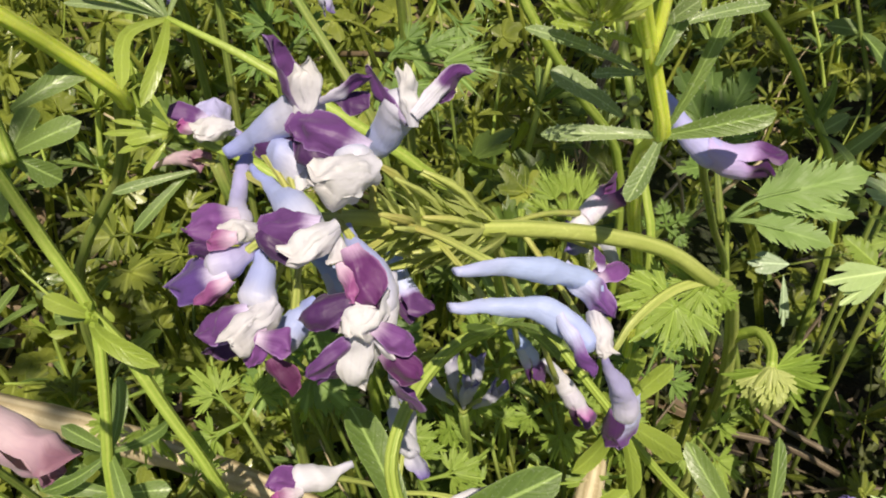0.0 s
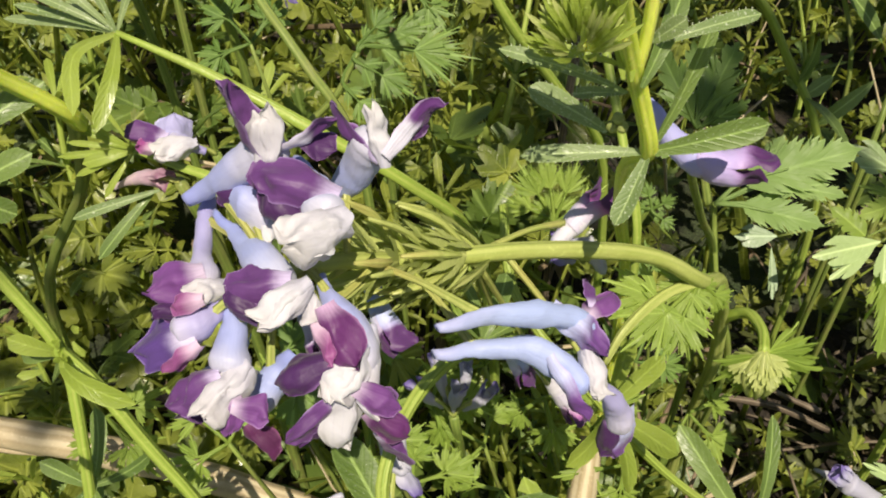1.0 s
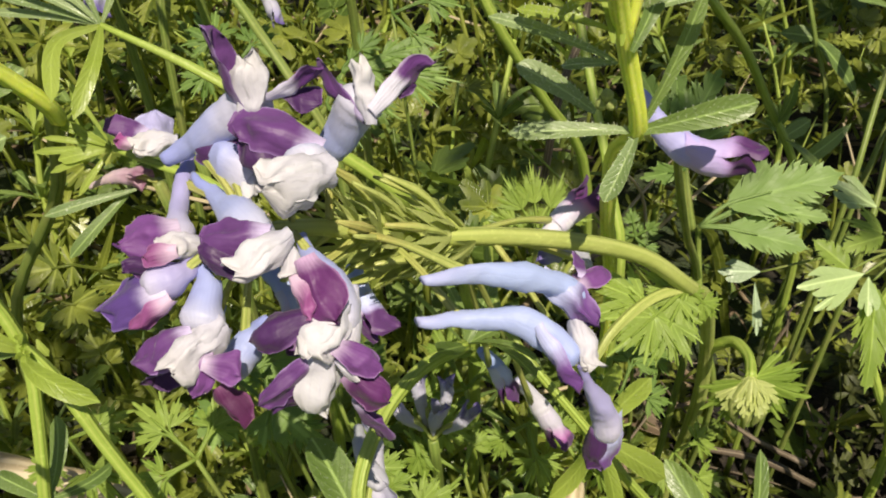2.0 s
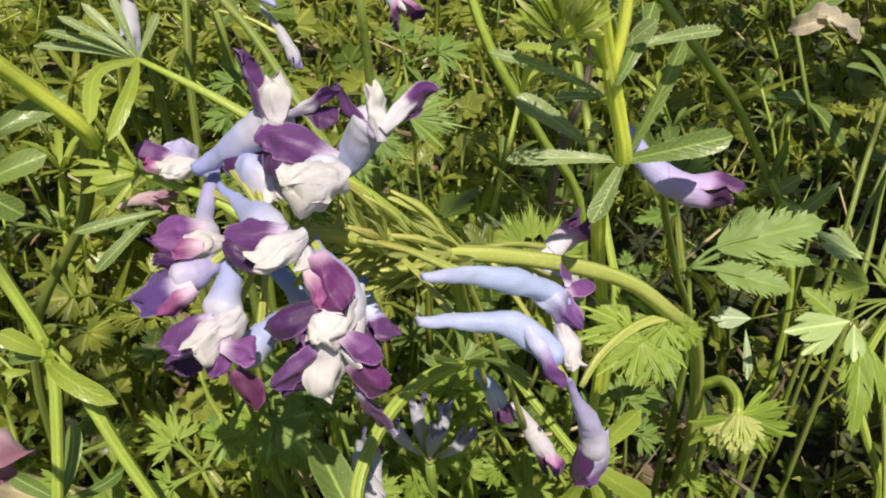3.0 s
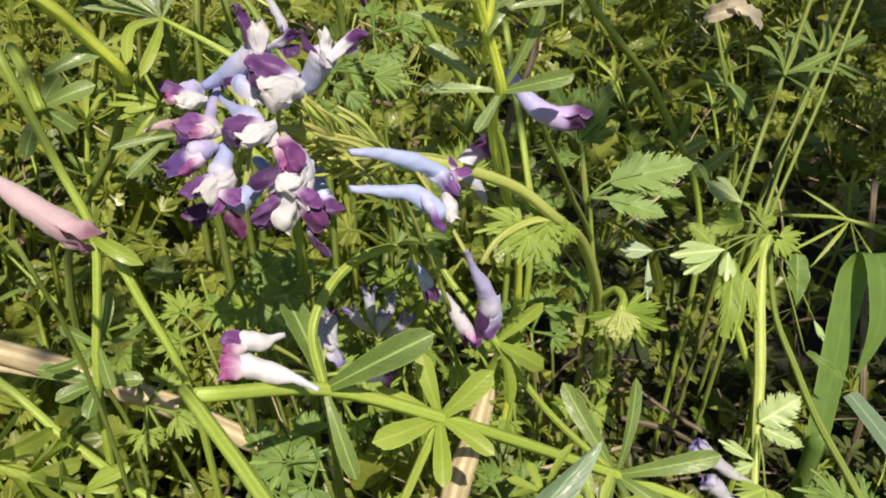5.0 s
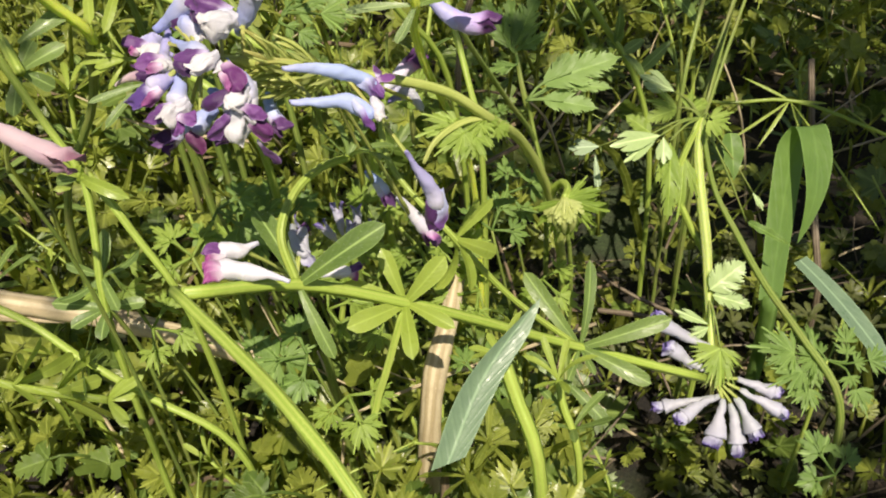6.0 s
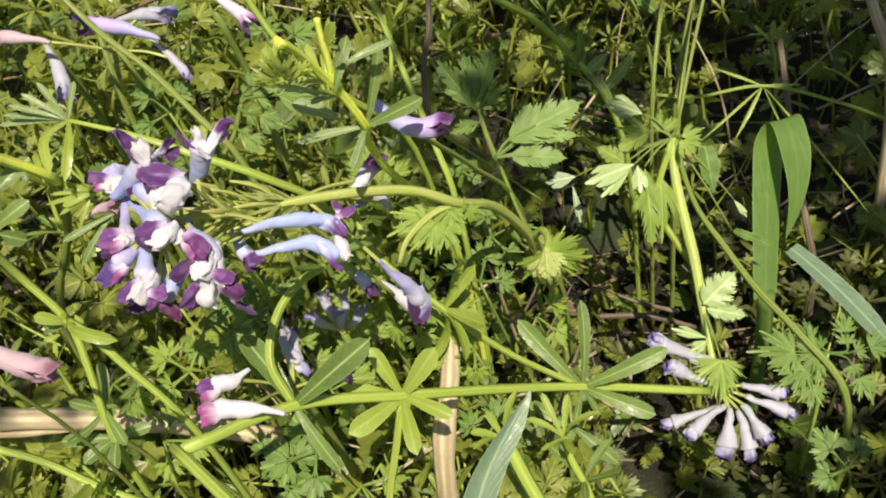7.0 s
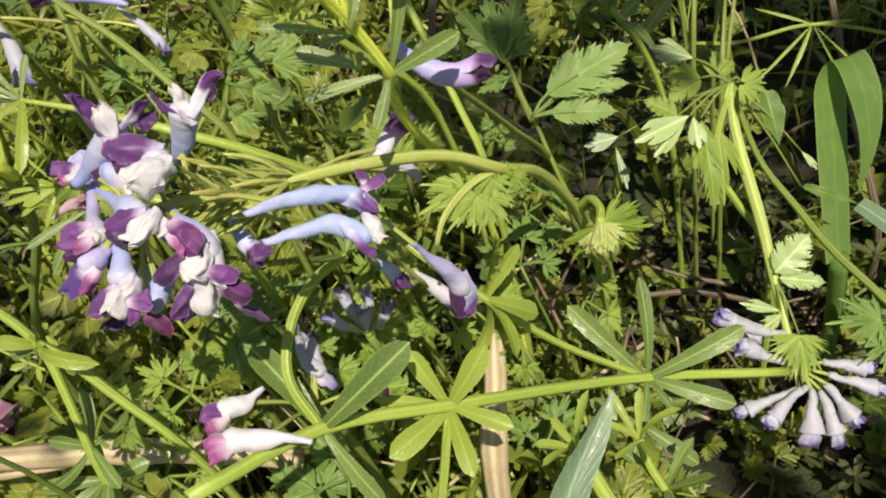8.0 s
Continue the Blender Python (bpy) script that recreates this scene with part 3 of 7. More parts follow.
def cut_sprays(name, kinds, count, size, area, power, material, label, lift=(0.0, 0.8)):
    """Small cut leaves, each of three to five leaflets on a short stalk, in one sheet of weeds."""
    s = Shape()
    for p in scatter(count, *area, power):
        az, el = rng.uniform(0, 2 * np.pi), rng.uniform(*lift)
        d = np.array([np.cos(az) * np.cos(el), np.sin(az) * np.cos(el), np.sin(el)])
        up = unit(SUNWARD * 0.5 + (0, -0.2, 0.5) + rng.normal(0, 0.45, 3))
        z = size * rng.uniform(0.6, 1.35)
        kind, pick = kinds[int(rng.integers(len(kinds)))], int(rng.integers(5))
        y = unit(np.cross(up, d))
        leaflet(s, kind, p + d * z * 0.5, d, up, z, pick)
        for side in (-1, 1):
            leaflet(s, kind, p + d * z * 0.42, unit(d * 0.45 + y * side), up, z * 0.8, pick + 1)
            if rng.uniform() < 0.5:
                leaflet(s, kind, p + d * z * 0.05, unit(d * 0.3 + y * side), up, z * 0.62, pick + 2)
        sweep(s, [p - d * z * 0.9 - (0, 0, z * 0.6), p - d * z * 0.1, p + d * z * 0.55], [0.0007, 0.0004], sides=4, n=3)
    return tagged(part(name, s, material), label, "weeds", kind="stuff")


def weed_whorls(name, count, size, area, power, material, label, wide=0.21):
    """Thin stems with rings of narrow leaves."""
    s = Shape()
    for p in scatter(count, *area, power):
        axis = unit((rng.normal(0, 0.5), rng.normal(0, 0.5), 1))
        top = p + axis * size * 0.4
        sweep(s, [p - axis * size * 1.6 - (0, 0, size), p, top], [0.0011, 0.0009, 0.0006], sides=4, n=4)
        spin = rng.uniform(0, 6.3)
        x = unit(np.cross(axis, (1, 0.1, 0)))
        for i in range(7):
            r = turned(x, axis, math.degrees(spin) + i * 360 / 7)
            length = size * rng.uniform(0.7, 1.25)
            tip = p + unit(r + axis * rng.uniform(0.0, 0.7)) * length
            blade(s, p, tip, length * wide, axis, "spoon", rng.uniform(-0.05, 0.14), 0.2, 5)
    return tagged(part(name, s, material), label, "weeds", kind="stuff")


def grass_blades(name, count, length, area, material, label):
    s = Shape()
    for p in scatter(count, *area, 1.0):
        az = rng.uniform(0, 2 * np.pi)
        out = np.array([np.cos(az), np.sin(az), 0])
        l = length * rng.uniform(0.5, 1.3)
        base = np.array([p[0], p[1], 0.0])
        tip = base + out * l * rng.uniform(0.2, 0.8) + (0, 0, min(l * 0.9, canopy(p[0], p[1]) * rng.uniform(0.7, 1.25)))
        mid = (base + tip) / 2 + (0, 0, l * 0.18)
        blade(s, base, tip, rng.uniform(0.0018, 0.0045), unit(np.cross(out, (0, 0, 1)) + (0, 0, 0.6)), "grass", n=7, through=[mid])
    return tagged(part(name, s, material), label, "grass", kind="stuff")


def stray_stems(name, count, area, material, label):
    """Long thin stems that lean through the weeds in all directions."""
    s = Shape()
    for p in scatter(count, *area, 0.5):
        d = unit((rng.normal(0, 0.8), rng.normal(0, 0.6), rng.uniform(0.2, 1.3)))
        l = rng.uniform(0.04, 0.11)
        a, b = p - d * l * 0.6, p + d * l * 0.3
        r = rng.uniform(0.00025, 0.0008)
        sweep(s, [(a[0], a[1], max(a[2], 0)), p + rng.normal(0, 0.004, 3), b], [r * 1.1, r, r * 0.6], 5, 7)
    return tagged(part(name, s, material), label, "stems", kind="stuff")


def litter():
    s = Shape()
    for p in scatter(1100, -0.3, 0.4, -0.12, 0.6, 6.0):
        az = rng.uniform(0, 6.3)
        d = np.array([np.cos(az), np.sin(az), rng.uniform(-0.1, 0.25)])
        l = rng.uniform(0.01, 0.05)
        if rng.uniform() < 0.6:
            sweep(s, [p, p + d * l * 0.5 + (0, 0, 0.002), p + d * l], [rng.uniform(0.0004, 0.0014)] * 2, sides=5, n=4)
        else:
            blade(s, p, p + d * l * 0.5, l * 0.16, rng.normal(0, 0.3, 3) + (0, 0, 1), "oval", 0.15, 0.3, 5, 0.05)
    return tagged(part("leaf_litter", s, DEAD), "dry brown leaf bits and straw on the soil", "litter", kind="stuff")


litter()
NEAR, FAR = (-0.32, 0.42, -0.12, 0.55), (-0.8, 0.9, 0.5, 1.8)
cut_sprays("low_cut_leaves", ("cleft", "round", "corydalis", "wedge", "leafy"), 3400, 0.0081, NEAR, 0.45, UNDER, "dense low bed of small cut green leaves")
cut_sprays("shaded_cut_leaves", ("cleft", "broad", "corydalis"), 1350, 0.0111, NEAR, 1.2, UNDER_DEEP_SHADE, "cut leaves deep in the weeds, coloured dark for shade")
weed_whorls("low_cleavers", 1350, 0.0105, NEAR, 0.4, UNDER, "thin weeds with rings of narrow green leaves")
grass_blades("low_grass", 520, 0.11, NEAR, UNDER, "thin green grass among the weeds")
cut_sprays("far_cut_leaves", ("wedge", "leafy"), 1150, 0.029, FAR, 0.6, UNDER, "green weeds further off")
grass_blades("far_grass", 900, 0.22, FAR, UNDER, "tall thin grass further off")
# the hollow's shade is partly painted: these leaves take the darkened olive
weed_whorls("small_spoon_weeds", 330, 0.0075, (0.07, 0.26, -0.03, 0.21), 0.9, UNDER_SHADE, "small olive weeds with spoon-shaped leaves, darkened as if in shade", 0.42)
stray_stems("hollow_straw", 120, (0.07, 0.26, -0.02, 0.22), TWIG, "thin brown dead stems lying in a shaded hollow")
stray_stems("stray_stems", 420, NEAR, STEM, "many thin green stems leaning through the weeds")
stray_stems("dull_stems", 190, NEAR, STRAW, "thin dry straw stems among the weeds")


def meadow():
    """Coarser weeds all round, out to where nothing more can be told apart."""
    s = Shape()
    for i in range(2900):
        r, az = 0.45 + 3.2 * rng.uniform() ** 1.4, rng.uniform(0, 2 * np.pi)
        p = np.array([0.02 + r * np.cos(az), 0.2 + r * np.sin(az), 0.0])
        if -0.3 < p[0] < 0.4 and -0.1 < p[1] < 1.7:
            continue
        h = rng.uniform(0.03, 0.10)
        for k in range(3):
            d = unit((rng.normal(0, 0.6), rng.normal(0, 0.6), 1))
            if k == 0:
                leaflet(s, "wedge", p + d * h * 0.6, unit(d * (1, 1, 0.4)), (0, -0.3, 1), h * 0.6, i, 0.9)
            else:
                blade(s, p, p + d * h * 1.3, 0.006, rng.normal(0, 1, 3), "grass", 0.15, 0.15, 3)
    return tagged(part("meadow", s, UNDER), "rough green weeds and grass all round", "weeds", kind="stuff")


meadow()

# ---- flowers ----
PETALS = {
    "blue": (TUBE, HOOD, LIP, "pale blue tubular flower with dark purple petal tips and a white throat"),
    "lilac": (TUBE_LILAC, HOOD_LILAC, HOOD_LILAC, "lilac spurred flower with dark purple tip"),
    "white": (TUBE_WHITE, HOOD_MAGENTA, HOOD_MAGENTA, "white spurred flower with magenta tip"),
    "pink": (TUBE_PINK, HOOD_PINK, HOOD_PINK, "fading pink spurred flower"),
    "faded": (TUBE_FADED, HOOD_FADED, HOOD_FADED, "faded white spurred flower with violet tip"),
}


def crumple(v, size, rate=330.0, grow=None):
    """Shifts places by smooth noise of the given size."""
    v = np.array(v, float).reshape(-1, 3)
    for i, p in enumerate(v):
        q = Vector(p) * rate
        k = size * (1.0 if grow is None else grow[i])
        v[i] += np.array((noise.noise(q), noise.noise(q + Vector((7, 1, 3))), noise.noise(q + Vector((2, 9, 5))))) * k
    return v


def petal_sheet(places, along):
    """A thin crinkled petal from a grid of places (rows along it); it crinkles most at its rim."""
    rows, cols, _ = places.shape
    along = np.repeat(along, cols)
    v = crumple(places, 0.0010, 420, np.clip(along * 1.5 - 0.1, 0.1, 1))
    v = crumple(v, 0.0003, 1200, along)
    faces = [(i * cols + k, i * cols + k + 1, (i + 1) * cols + k + 1, (i + 1) * cols + k) for i in range(rows - 1) for k in range(cols - 1)]
    return Shape().add(v, faces, along, np.tile(np.linspace(-1, 1, cols), rows))


def bloom(parent, spur, mouth, tip, back, kind="blue", opening=0.4, seed=0, stalk_from=None, size=1.0, spur_width=1.0):
    """One flower. spur: the closed end of its tube; mouth: where the petals part; tip: where they point; back: a place on the side of the upper petal."""
    spur, mouth, tip, back = (np.array(p, float) for p in (spur, mouth, tip, back))
    tube_m, hood_m, lip_m, label = PETALS[kind]
    r = np.random.default_rng(seed + 40)
    x = unit(tip - mouth)
    m = frame_of(x, unit(back - mouth - x * np.dot(back - mouth, x)))
    y, z = m[:, 1], m[:, 2]
    length = np.linalg.norm(mouth - spur)
    bend = mouth - x * length * 0.34
    q = np.linspace(0, 1, 9)[:, None]
    line = spur * (1 - q) ** 2 + bend * 2 * q * (1 - q) + mouth * q ** 2
    s = Shape()
    w = 0.001 * size
    radii = np.array([0.55 * spur_width, 0.95 * spur_width, 1.02 * spur_width, 1.1 * (0.5 + 0.5 * spur_width), 1.26, 1.42, 1.5, 1.3, 0.7]) * w
    sweep(s, line, radii, 14, 26, flat=1.12, up=z, wobble=0.02)
    joint = np.interp(max(0.0, 1 - 3.6 * w / length), np.linspace(0, 1, 9), radii) / (1.64 * w)
    s.v[0] = crumple(crumple(s.v[0], 0.0003, 200), 0.00008, 1100)
    ob = part("flower", s, tube_m, parent, label)
    run = np.linspace(0, 1, 19)[:, None]
    u = np.clip((run * 8.4 - 1.2) / 7.2, 0, 1)
    v = np.linspace(-1, 1, 15)[None, :]
    limb = np.clip((u - 0.38) / 0.3, 0, 1)
    limb = limb * limb * (3 - 2 * limb)
    end = np.sqrt(np.clip(1 - np.clip((u - 0.7) / 0.3, 0, 1) ** 2.4, 0, 1))

    def limb_sheet(sign, turn, reach, spread, arch, flare, keel):
        """A petal that leaves the tube as half a pipe and opens into a rounded limb with a turned-out rim."""
        ang = sign * radians(turn) * np.clip(u * 1.35 - 0.22, 0, 1) ** 1.2
        step = (reach + 1.2 * w) / (len(run) - 1)
        seat = joint * 0.97 + (1.02 - joint * 0.97) * np.clip(run / 0.28, 0, 1)
        ahead = np.cumsum(np.cos(ang), 0) * step - 3.6 * w
        g = np.clip(1 + ahead / (0.68 * length), 0, 1)
        sway = spur * (1 - g) ** 2 + bend * 2 * g * (1 - g) + mouth * g ** 2 - mouth
        sway = sway - x * (sway @ x)[:, None]
        mid = mouth + sway + x * ahead + z * (sign * 1.82 * w * seat + np.cumsum(np.sin(ang), 0) * step)
        half = seat * w * (1.64 - 0.12 * np.sin(np.pi * np.clip(u / 0.45, 0, 1)) + (spread - 1.64) * limb) * end * (1 + 0.06 * np.sin(u * 9 + seed)) + 0.00006
        phi = radians(90) * (1 - limb) + arch * limb
        across = half * np.sin(phi * v) / np.sin(phi)
        fall = half * (1 - np.cos(phi * v)) / np.sin(phi) * (1.1 - 0.2 * limb)
        fall = fall - flare * w * limb * np.clip(np.abs(v) - 0.45, 0, 1) ** 1.4 * (1 + 0.35 * np.sin(u * 11 + v * 4 + seed)) - keel * w * np.exp(-(v / 0.16) ** 2) * limb * end
        fall = fall + 0.16 * w * limb * np.sin(v * 8 + u * 5 + seed * 1.7) * (0.5 + opening)
        fall = fall - flare * 0.5 * w * np.clip((u - 0.8) / 0.2, 0, 1) ** 2
        down = sign * (x[None, None, :] * np.sin(ang)[:, :, None] - z[None, None, :] * np.cos(ang)[:, :, None])
        return petal_sheet(mid[:, None, :] + across[:, :, None] * y + fall[:, :, None] * down, u[:, 0])

    k = r.uniform(0.92, 1.08)
    part("upper_petal", limb_sheet(1, -17 + 66 * opening, (7.2 + 0.2 * opening) * w * k, 2.1 + 0.6 * opening, radians(80 - 30 * opening), 0.35 + 0.75 * opening, 0.45), hood_m, ob)
    part("lower_petal", limb_sheet(-1, -20 + 92 * opening, (6.0 + 2.0 * opening) * w * k, 1.8 + 1.15 * opening, radians(66 - 30 * opening), 0.4 + 1.5 * opening, 0.3), lip_m, ob)
    # inner petals: two thin flattened pouches that touch along their rims
    s = Shape()
    far = (2.2 + 4.2 * opening) * w
    full = 0.5 + 0.06 * opening
    for side in (-1, 1):
        a, b, c = (mouth + x * (g * far - 1.4 * w) + y * side * e * w + z * f * w for g, e, f in ((0, 0.5, 0.1), (0.6, 0.72, 0.2), (1.12, 0.55, 0.0)))
        sweep(s, [a, b, c], [0.9 * w, 1.15 * w * full, 1.25 * w * full, 1.1 * w * full, 0.75 * w * full, 0.15 * w], 10, 14, flat=1.5 + 0.6 * opening, up=z, wobble=0.05)
        s.v[-1] = crumple(s.v[-1], 0.0006, 480)
    part("inner_petals", s, INNER if kind not in ("pink", "faded") else tube_m, ob)
    if stalk_from is not None:
        a = np.array(stalk_from, float)
        b = line[4] - z * 0.9 * w
        s = Shape()
        sweep(s, [a, a * 0.45 + b * 0.55 + (0, 0, 0.001), b], [0.00045, 0.0004, 0.00045, 0.0006], 6, 8)
        part("flower_stalk", s, PEDICEL, parent)
    return ob


def shell(base, tip, width, centre, cup, bend, seed=0):
    """A rounded petal, hollow towards the flower's centre, from base to tip."""
    base, tip, centre = (np.array(p, float) for p in (base, tip, centre))
    length, x = np.linalg.norm(tip - base), unit(tip - base)
    out = base * 0.4 + tip * 0.6 - centre
    z = unit(out - x * np.dot(out, x))
    y = np.cross(z, x)
    u, v = np.linspace(0, 1, 17)[:, None], np.linspace(-1, 1, 15)[None, :]
    open_up = np.clip(u / 0.5, 0, 1)
    half = width / 2 * (0.55 + 0.45 * open_up * open_up * (3 - 2 * open_up)) * np.sqrt(np.clip(1 - np.clip((u - 0.6) / 0.4, 0, 1) ** 2.3, 0.0004, 1))
    phi = radians(cup) * (1 - 0.28 * u)
    round_ = half / np.sin(np.minimum(phi, np.pi / 2))
    lopsided = 1 + 0.22 * math.sin(seed * 2.3 + length * 9000) * v
    across, fall = round_ * np.sin(phi * v) * lopsided, round_ * (1 - np.cos(phi * v)) * 0.75 + half * 0.3 * np.abs(v)
    fall = fall - width * 0.16 * u * np.clip(np.abs(v) - 0.7, 0, 1) - width * 0.05 * np.exp(-(v / 0.14) ** 2) * u
    fall = fall + width * 0.06 * u * np.sin(v * 6 + u * 5 + seed * 1.7 + length * 5000)
    ahead = length * u + width * 0.05 * u * np.sin(v * 5 + seed)
    rise = bend * length * 4 * u * (1 - u) * np.ones_like(v) - fall
    places = base + ahead[:, :, None] * x + across[:, :, None] * y + rise[:, :, None] * z
    return petal_sheet(places, u[:, 0])


def pouch(ob, a, b, width):
    """The inner petals: three crinkled white sheets that overlap like a half-open bud."""
    a, b = np.array(a, float), np.array(b, float)
    a = a - (b - a) * 0.2
    x = unit(b - a)
    up = unit(np.array((0.0, -0.6, 0.8)) - x * np.dot((0.0, -0.6, 0.8), x))
    y = np.cross(up, x)
    for k, side in enumerate((-1.0, 1.0, 0.1)):
        middle = a * 0.5 + b * 0.5
        base = a + y * side * width * 0.14 + up * width * (0.06 if k == 2 else -0.04)
        tip = b + y * side * width * 0.22 - x * width * (0.16 if k == 2 else 0.02 * k)
        sheet = shell(base, tip, width * (0.62 if k == 2 else 0.74), middle - up * width * 0.55 - y * side * width * 0.30, 84, 0.10, k + 3)
        sheet.v[0] = crumple(crumple(sheet.v[0], width * 0.08, 500), width * 0.05, 1300)
        part("inner_petal", sheet, WHITE_PETAL, ob)


def lipped(parent, centre, tube_material, line, radii, petals, lobes, stalk_from=None):
    """A flower given by its tube, its outer petals (base, tip, width, material, cup, bend) and its inner petals."""
    s = Shape()
    radii = np.array(radii) * np.linspace(0.95, 0.84, len(radii))
    last = np.array(line[-1]) + (np.array(line[-1]) - np.array(line[-2])) * 0.12
    sweep(s, [*line, last], [radii[0] * 0.7, *radii, radii[-1] * 0.5], 18, 30, flat=1.08)
    s.v[0] = crumple(crumple(s.v[0], 0.0006, 230), 0.00018, 900)
    ob = part("flower", s, tube_material, parent, "pale blue spurred flower with purple outer petals and a white throat")
    for i, (base, tip, width, material, cup, bend) in enumerate(petals):
        part("outer_petal", shell(base, tip, width * 1.12, centre, cup * 0.8, bend, i), material, ob)
    for a, b, width in lobes:
        pouch(ob, a, b, width)
    a, b = np.array(stalk_from if stalk_from is not None else near_spike(line[1]), float), np.array(line[1], float)
    s = Shape()
    sweep(s, [a, a * 0.5 + b * 0.5 + (0, 0, 0.0008), b], [0.00045, 0.0004, 0.0006], 6, 8)
    part("flower_stalk", s, PEDICEL, parent)
    return ob


def flower(parent, spur, mouth, hood, kind="blue", opening=1.0, bend=0.05, seed=0, stalk_from=None, wide=1.0):
    """A flower whose petals carry on nearly in the line of its tube."""
    spur, mouth, hood = (np.array(p, float) for p in (spur, mouth, hood))
    axis = unit(mouth - spur)
    side = unit(hood - mouth - axis * np.dot(hood - mouth, axis))
    size = wide * (0.55 + 0.45 * min(1.4, np.linalg.norm(mouth - spur) / 0.0145))
    return bloom(parent, spur, mouth, mouth + unit(axis - side * bend * 5) * 0.006, hood, kind, opening, seed, stalk_from, size, 0.68)


def stalk(parent, points, radii, material, name="stem", sides=10, ribs=0.0, wobble=0.0):
    s = Shape()
    sweep(s, points, radii, sides, None, ribs, wobble=wobble)
    return part(name, s, material, parent)


def to_soil(p, lean=(0.0, 0.0)):
    """A place on the soil below p."""
    return (p[0] + lean[0], p[1] + lean[1], relief(p[0], p[1]) - 0.002)


# the flowering plant in the middle
plant = thing("corydalis_plant", "leaning flowering plant with a dense blue and purple flower spike", "flower")
AXIS = [(0.0418, 0.0945, 0.1806), (0.0330, 0.0915, 0.1893), (0.0215, 0.0869, 0.1962), (0.0100, 0.0829, 0.2007), (-0.0003, 0.0790, 0.2039), (-0.0093, 0.0729, 0.2106), (-0.0148, 0.0688, 0.2134)]
HOOK_ROOT = (0.0640, 0.1248, 0.1333)
low = (0.0725, 0.1385, 0.0830)
stalk(plant, [*AXIS[::-1], (0.0525, 0.1090, 0.1640), HOOK_ROOT, (0.0685, 0.1300, 0.1120), low, to_soil(low, (0.004, 0.01))], [0.0008, 0.0010, 0.00115, 0.0012, 0.00125, 0.0013, 0.0014, 0.0015, 0.0017, 0.0016, 0.0018, 0.0020], RACEME_STEM, "stem", 12)
SPIKE = spline(AXIS[3:], 30)
def near_spike(p):
    d = np.linalg.norm(SPIKE - np.array(p), axis=1)
    return SPIKE[int(np.argmin(d))]


def spike_flower(i, spur, mouth, tip, back, kind, opening, size):
    """One flower at the back of the dense spike."""
    middle = np.array(spur) * 0.5 + np.array(mouth) * 0.5
    bloom(plant, spur, mouth, tip, back, kind, opening, i, near_spike(middle) if i % 2 else None, size, 1.15)


spike_flower(17, (-0.0211, 0.0744, 0.1999), (-0.0238, 0.0691, 0.1973), (-0.0268, 0.0671, 0.1960), (-0.0259, 0.0680, 0.1991), "blue", 0.2, 0.9)
spike_flower(18, (-0.0064, 0.0831, 0.1977), (-0.0051, 0.0773, 0.1948), (-0.0033, 0.0748, 0.1931), (-0.0026, 0.0765, 0.1955), "blue", 0.2, 0.9)
spike_flower(19, (-0.0173, 0.0783, 0.2022), (-0.0122, 0.0714, 0.1997), (-0.0110, 0.0667, 0.1967), (-0.0083, 0.0682, 0.1990), "blue", 0.2, 0.9)
lipped(plant, (-0.0145, 0.0765, 0.2253), TUBE_SKY, [(-0.0247, 0.0779, 0.2159), (-0.0213, 0.0778, 0.2178), (-0.0174, 0.0772, 0.2208), (-0.0141, 0.0767, 0.2238)], [0.00114, 0.00159, 0.00214, 0.00267], [
    ((-0.0152, 0.0757, 0.2222), (-0.0180, 0.0787, 0.2300), 0.0049, SHELL, 95, 0.10),
    ((-0.0134, 0.0754, 0.2237), (-0.0077, 0.0761, 0.2269), 0.0031, SHELL_WHITE, 70, 0.08),
    ((-0.0112, 0.0759, 0.2246), (-0.0083, 0.0755, 0.2233), 0.0023, SHELL_DEEP, 50, 0.05)], [((-0.0143, 0.0741, 0.2227), (-0.0143, 0.0760, 0.2290), 0.0035)])
lipped(plant, (-0.0038, 0.0786, 0.2237), TUBE_SKY, [(-0.0092, 0.0811, 0.2128), (-0.0077, 0.0797, 0.2161), (-0.0055, 0.0786, 0.2200), (-0.0037, 0.0779, 0.2228)], [0.00134, 0.00184, 0.00238, 0.00272], [
    ((-0.0041, 0.0760, 0.2208), (-0.0085, 0.0813, 0.2247), 0.0037, SHELL, 95, 0.08),
    ((-0.0027, 0.0751, 0.2222), (0.0028, 0.0798, 0.2260), 0.0034, SHELL_WHITE, 75, 0.02),
    ((-0.0005, 0.0776, 0.2242), (0.0010, 0.0788, 0.2235), 0.0022, SHELL_DEEP, 50, 0.05)], [((-0.0033, 0.0757, 0.2222), (-0.0043, 0.0787, 0.2265), 0.0027)])
lipped(plant, (-0.0110, 0.0745, 0.2154), TUBE_SKY, [(-0.0123, 0.0795, 0.2191), (-0.0103, 0.0740, 0.2201), (-0.0088, 0.0693, 0.2205)], [0.00107, 0.00190, 0.00231], [
    ((-0.0076, 0.0708, 0.2217), (-0.0163, 0.0727, 0.2231), 0.0041, SHELL, 95, 0.14),
    ((-0.0102, 0.0685, 0.2183), (-0.0157, 0.0724, 0.2226), 0.0036, SHELL_DEEP, 80, 0.10)], [((-0.0074, 0.0672, 0.2218), (-0.0125, 0.0645, 0.2220), 0.0060)])
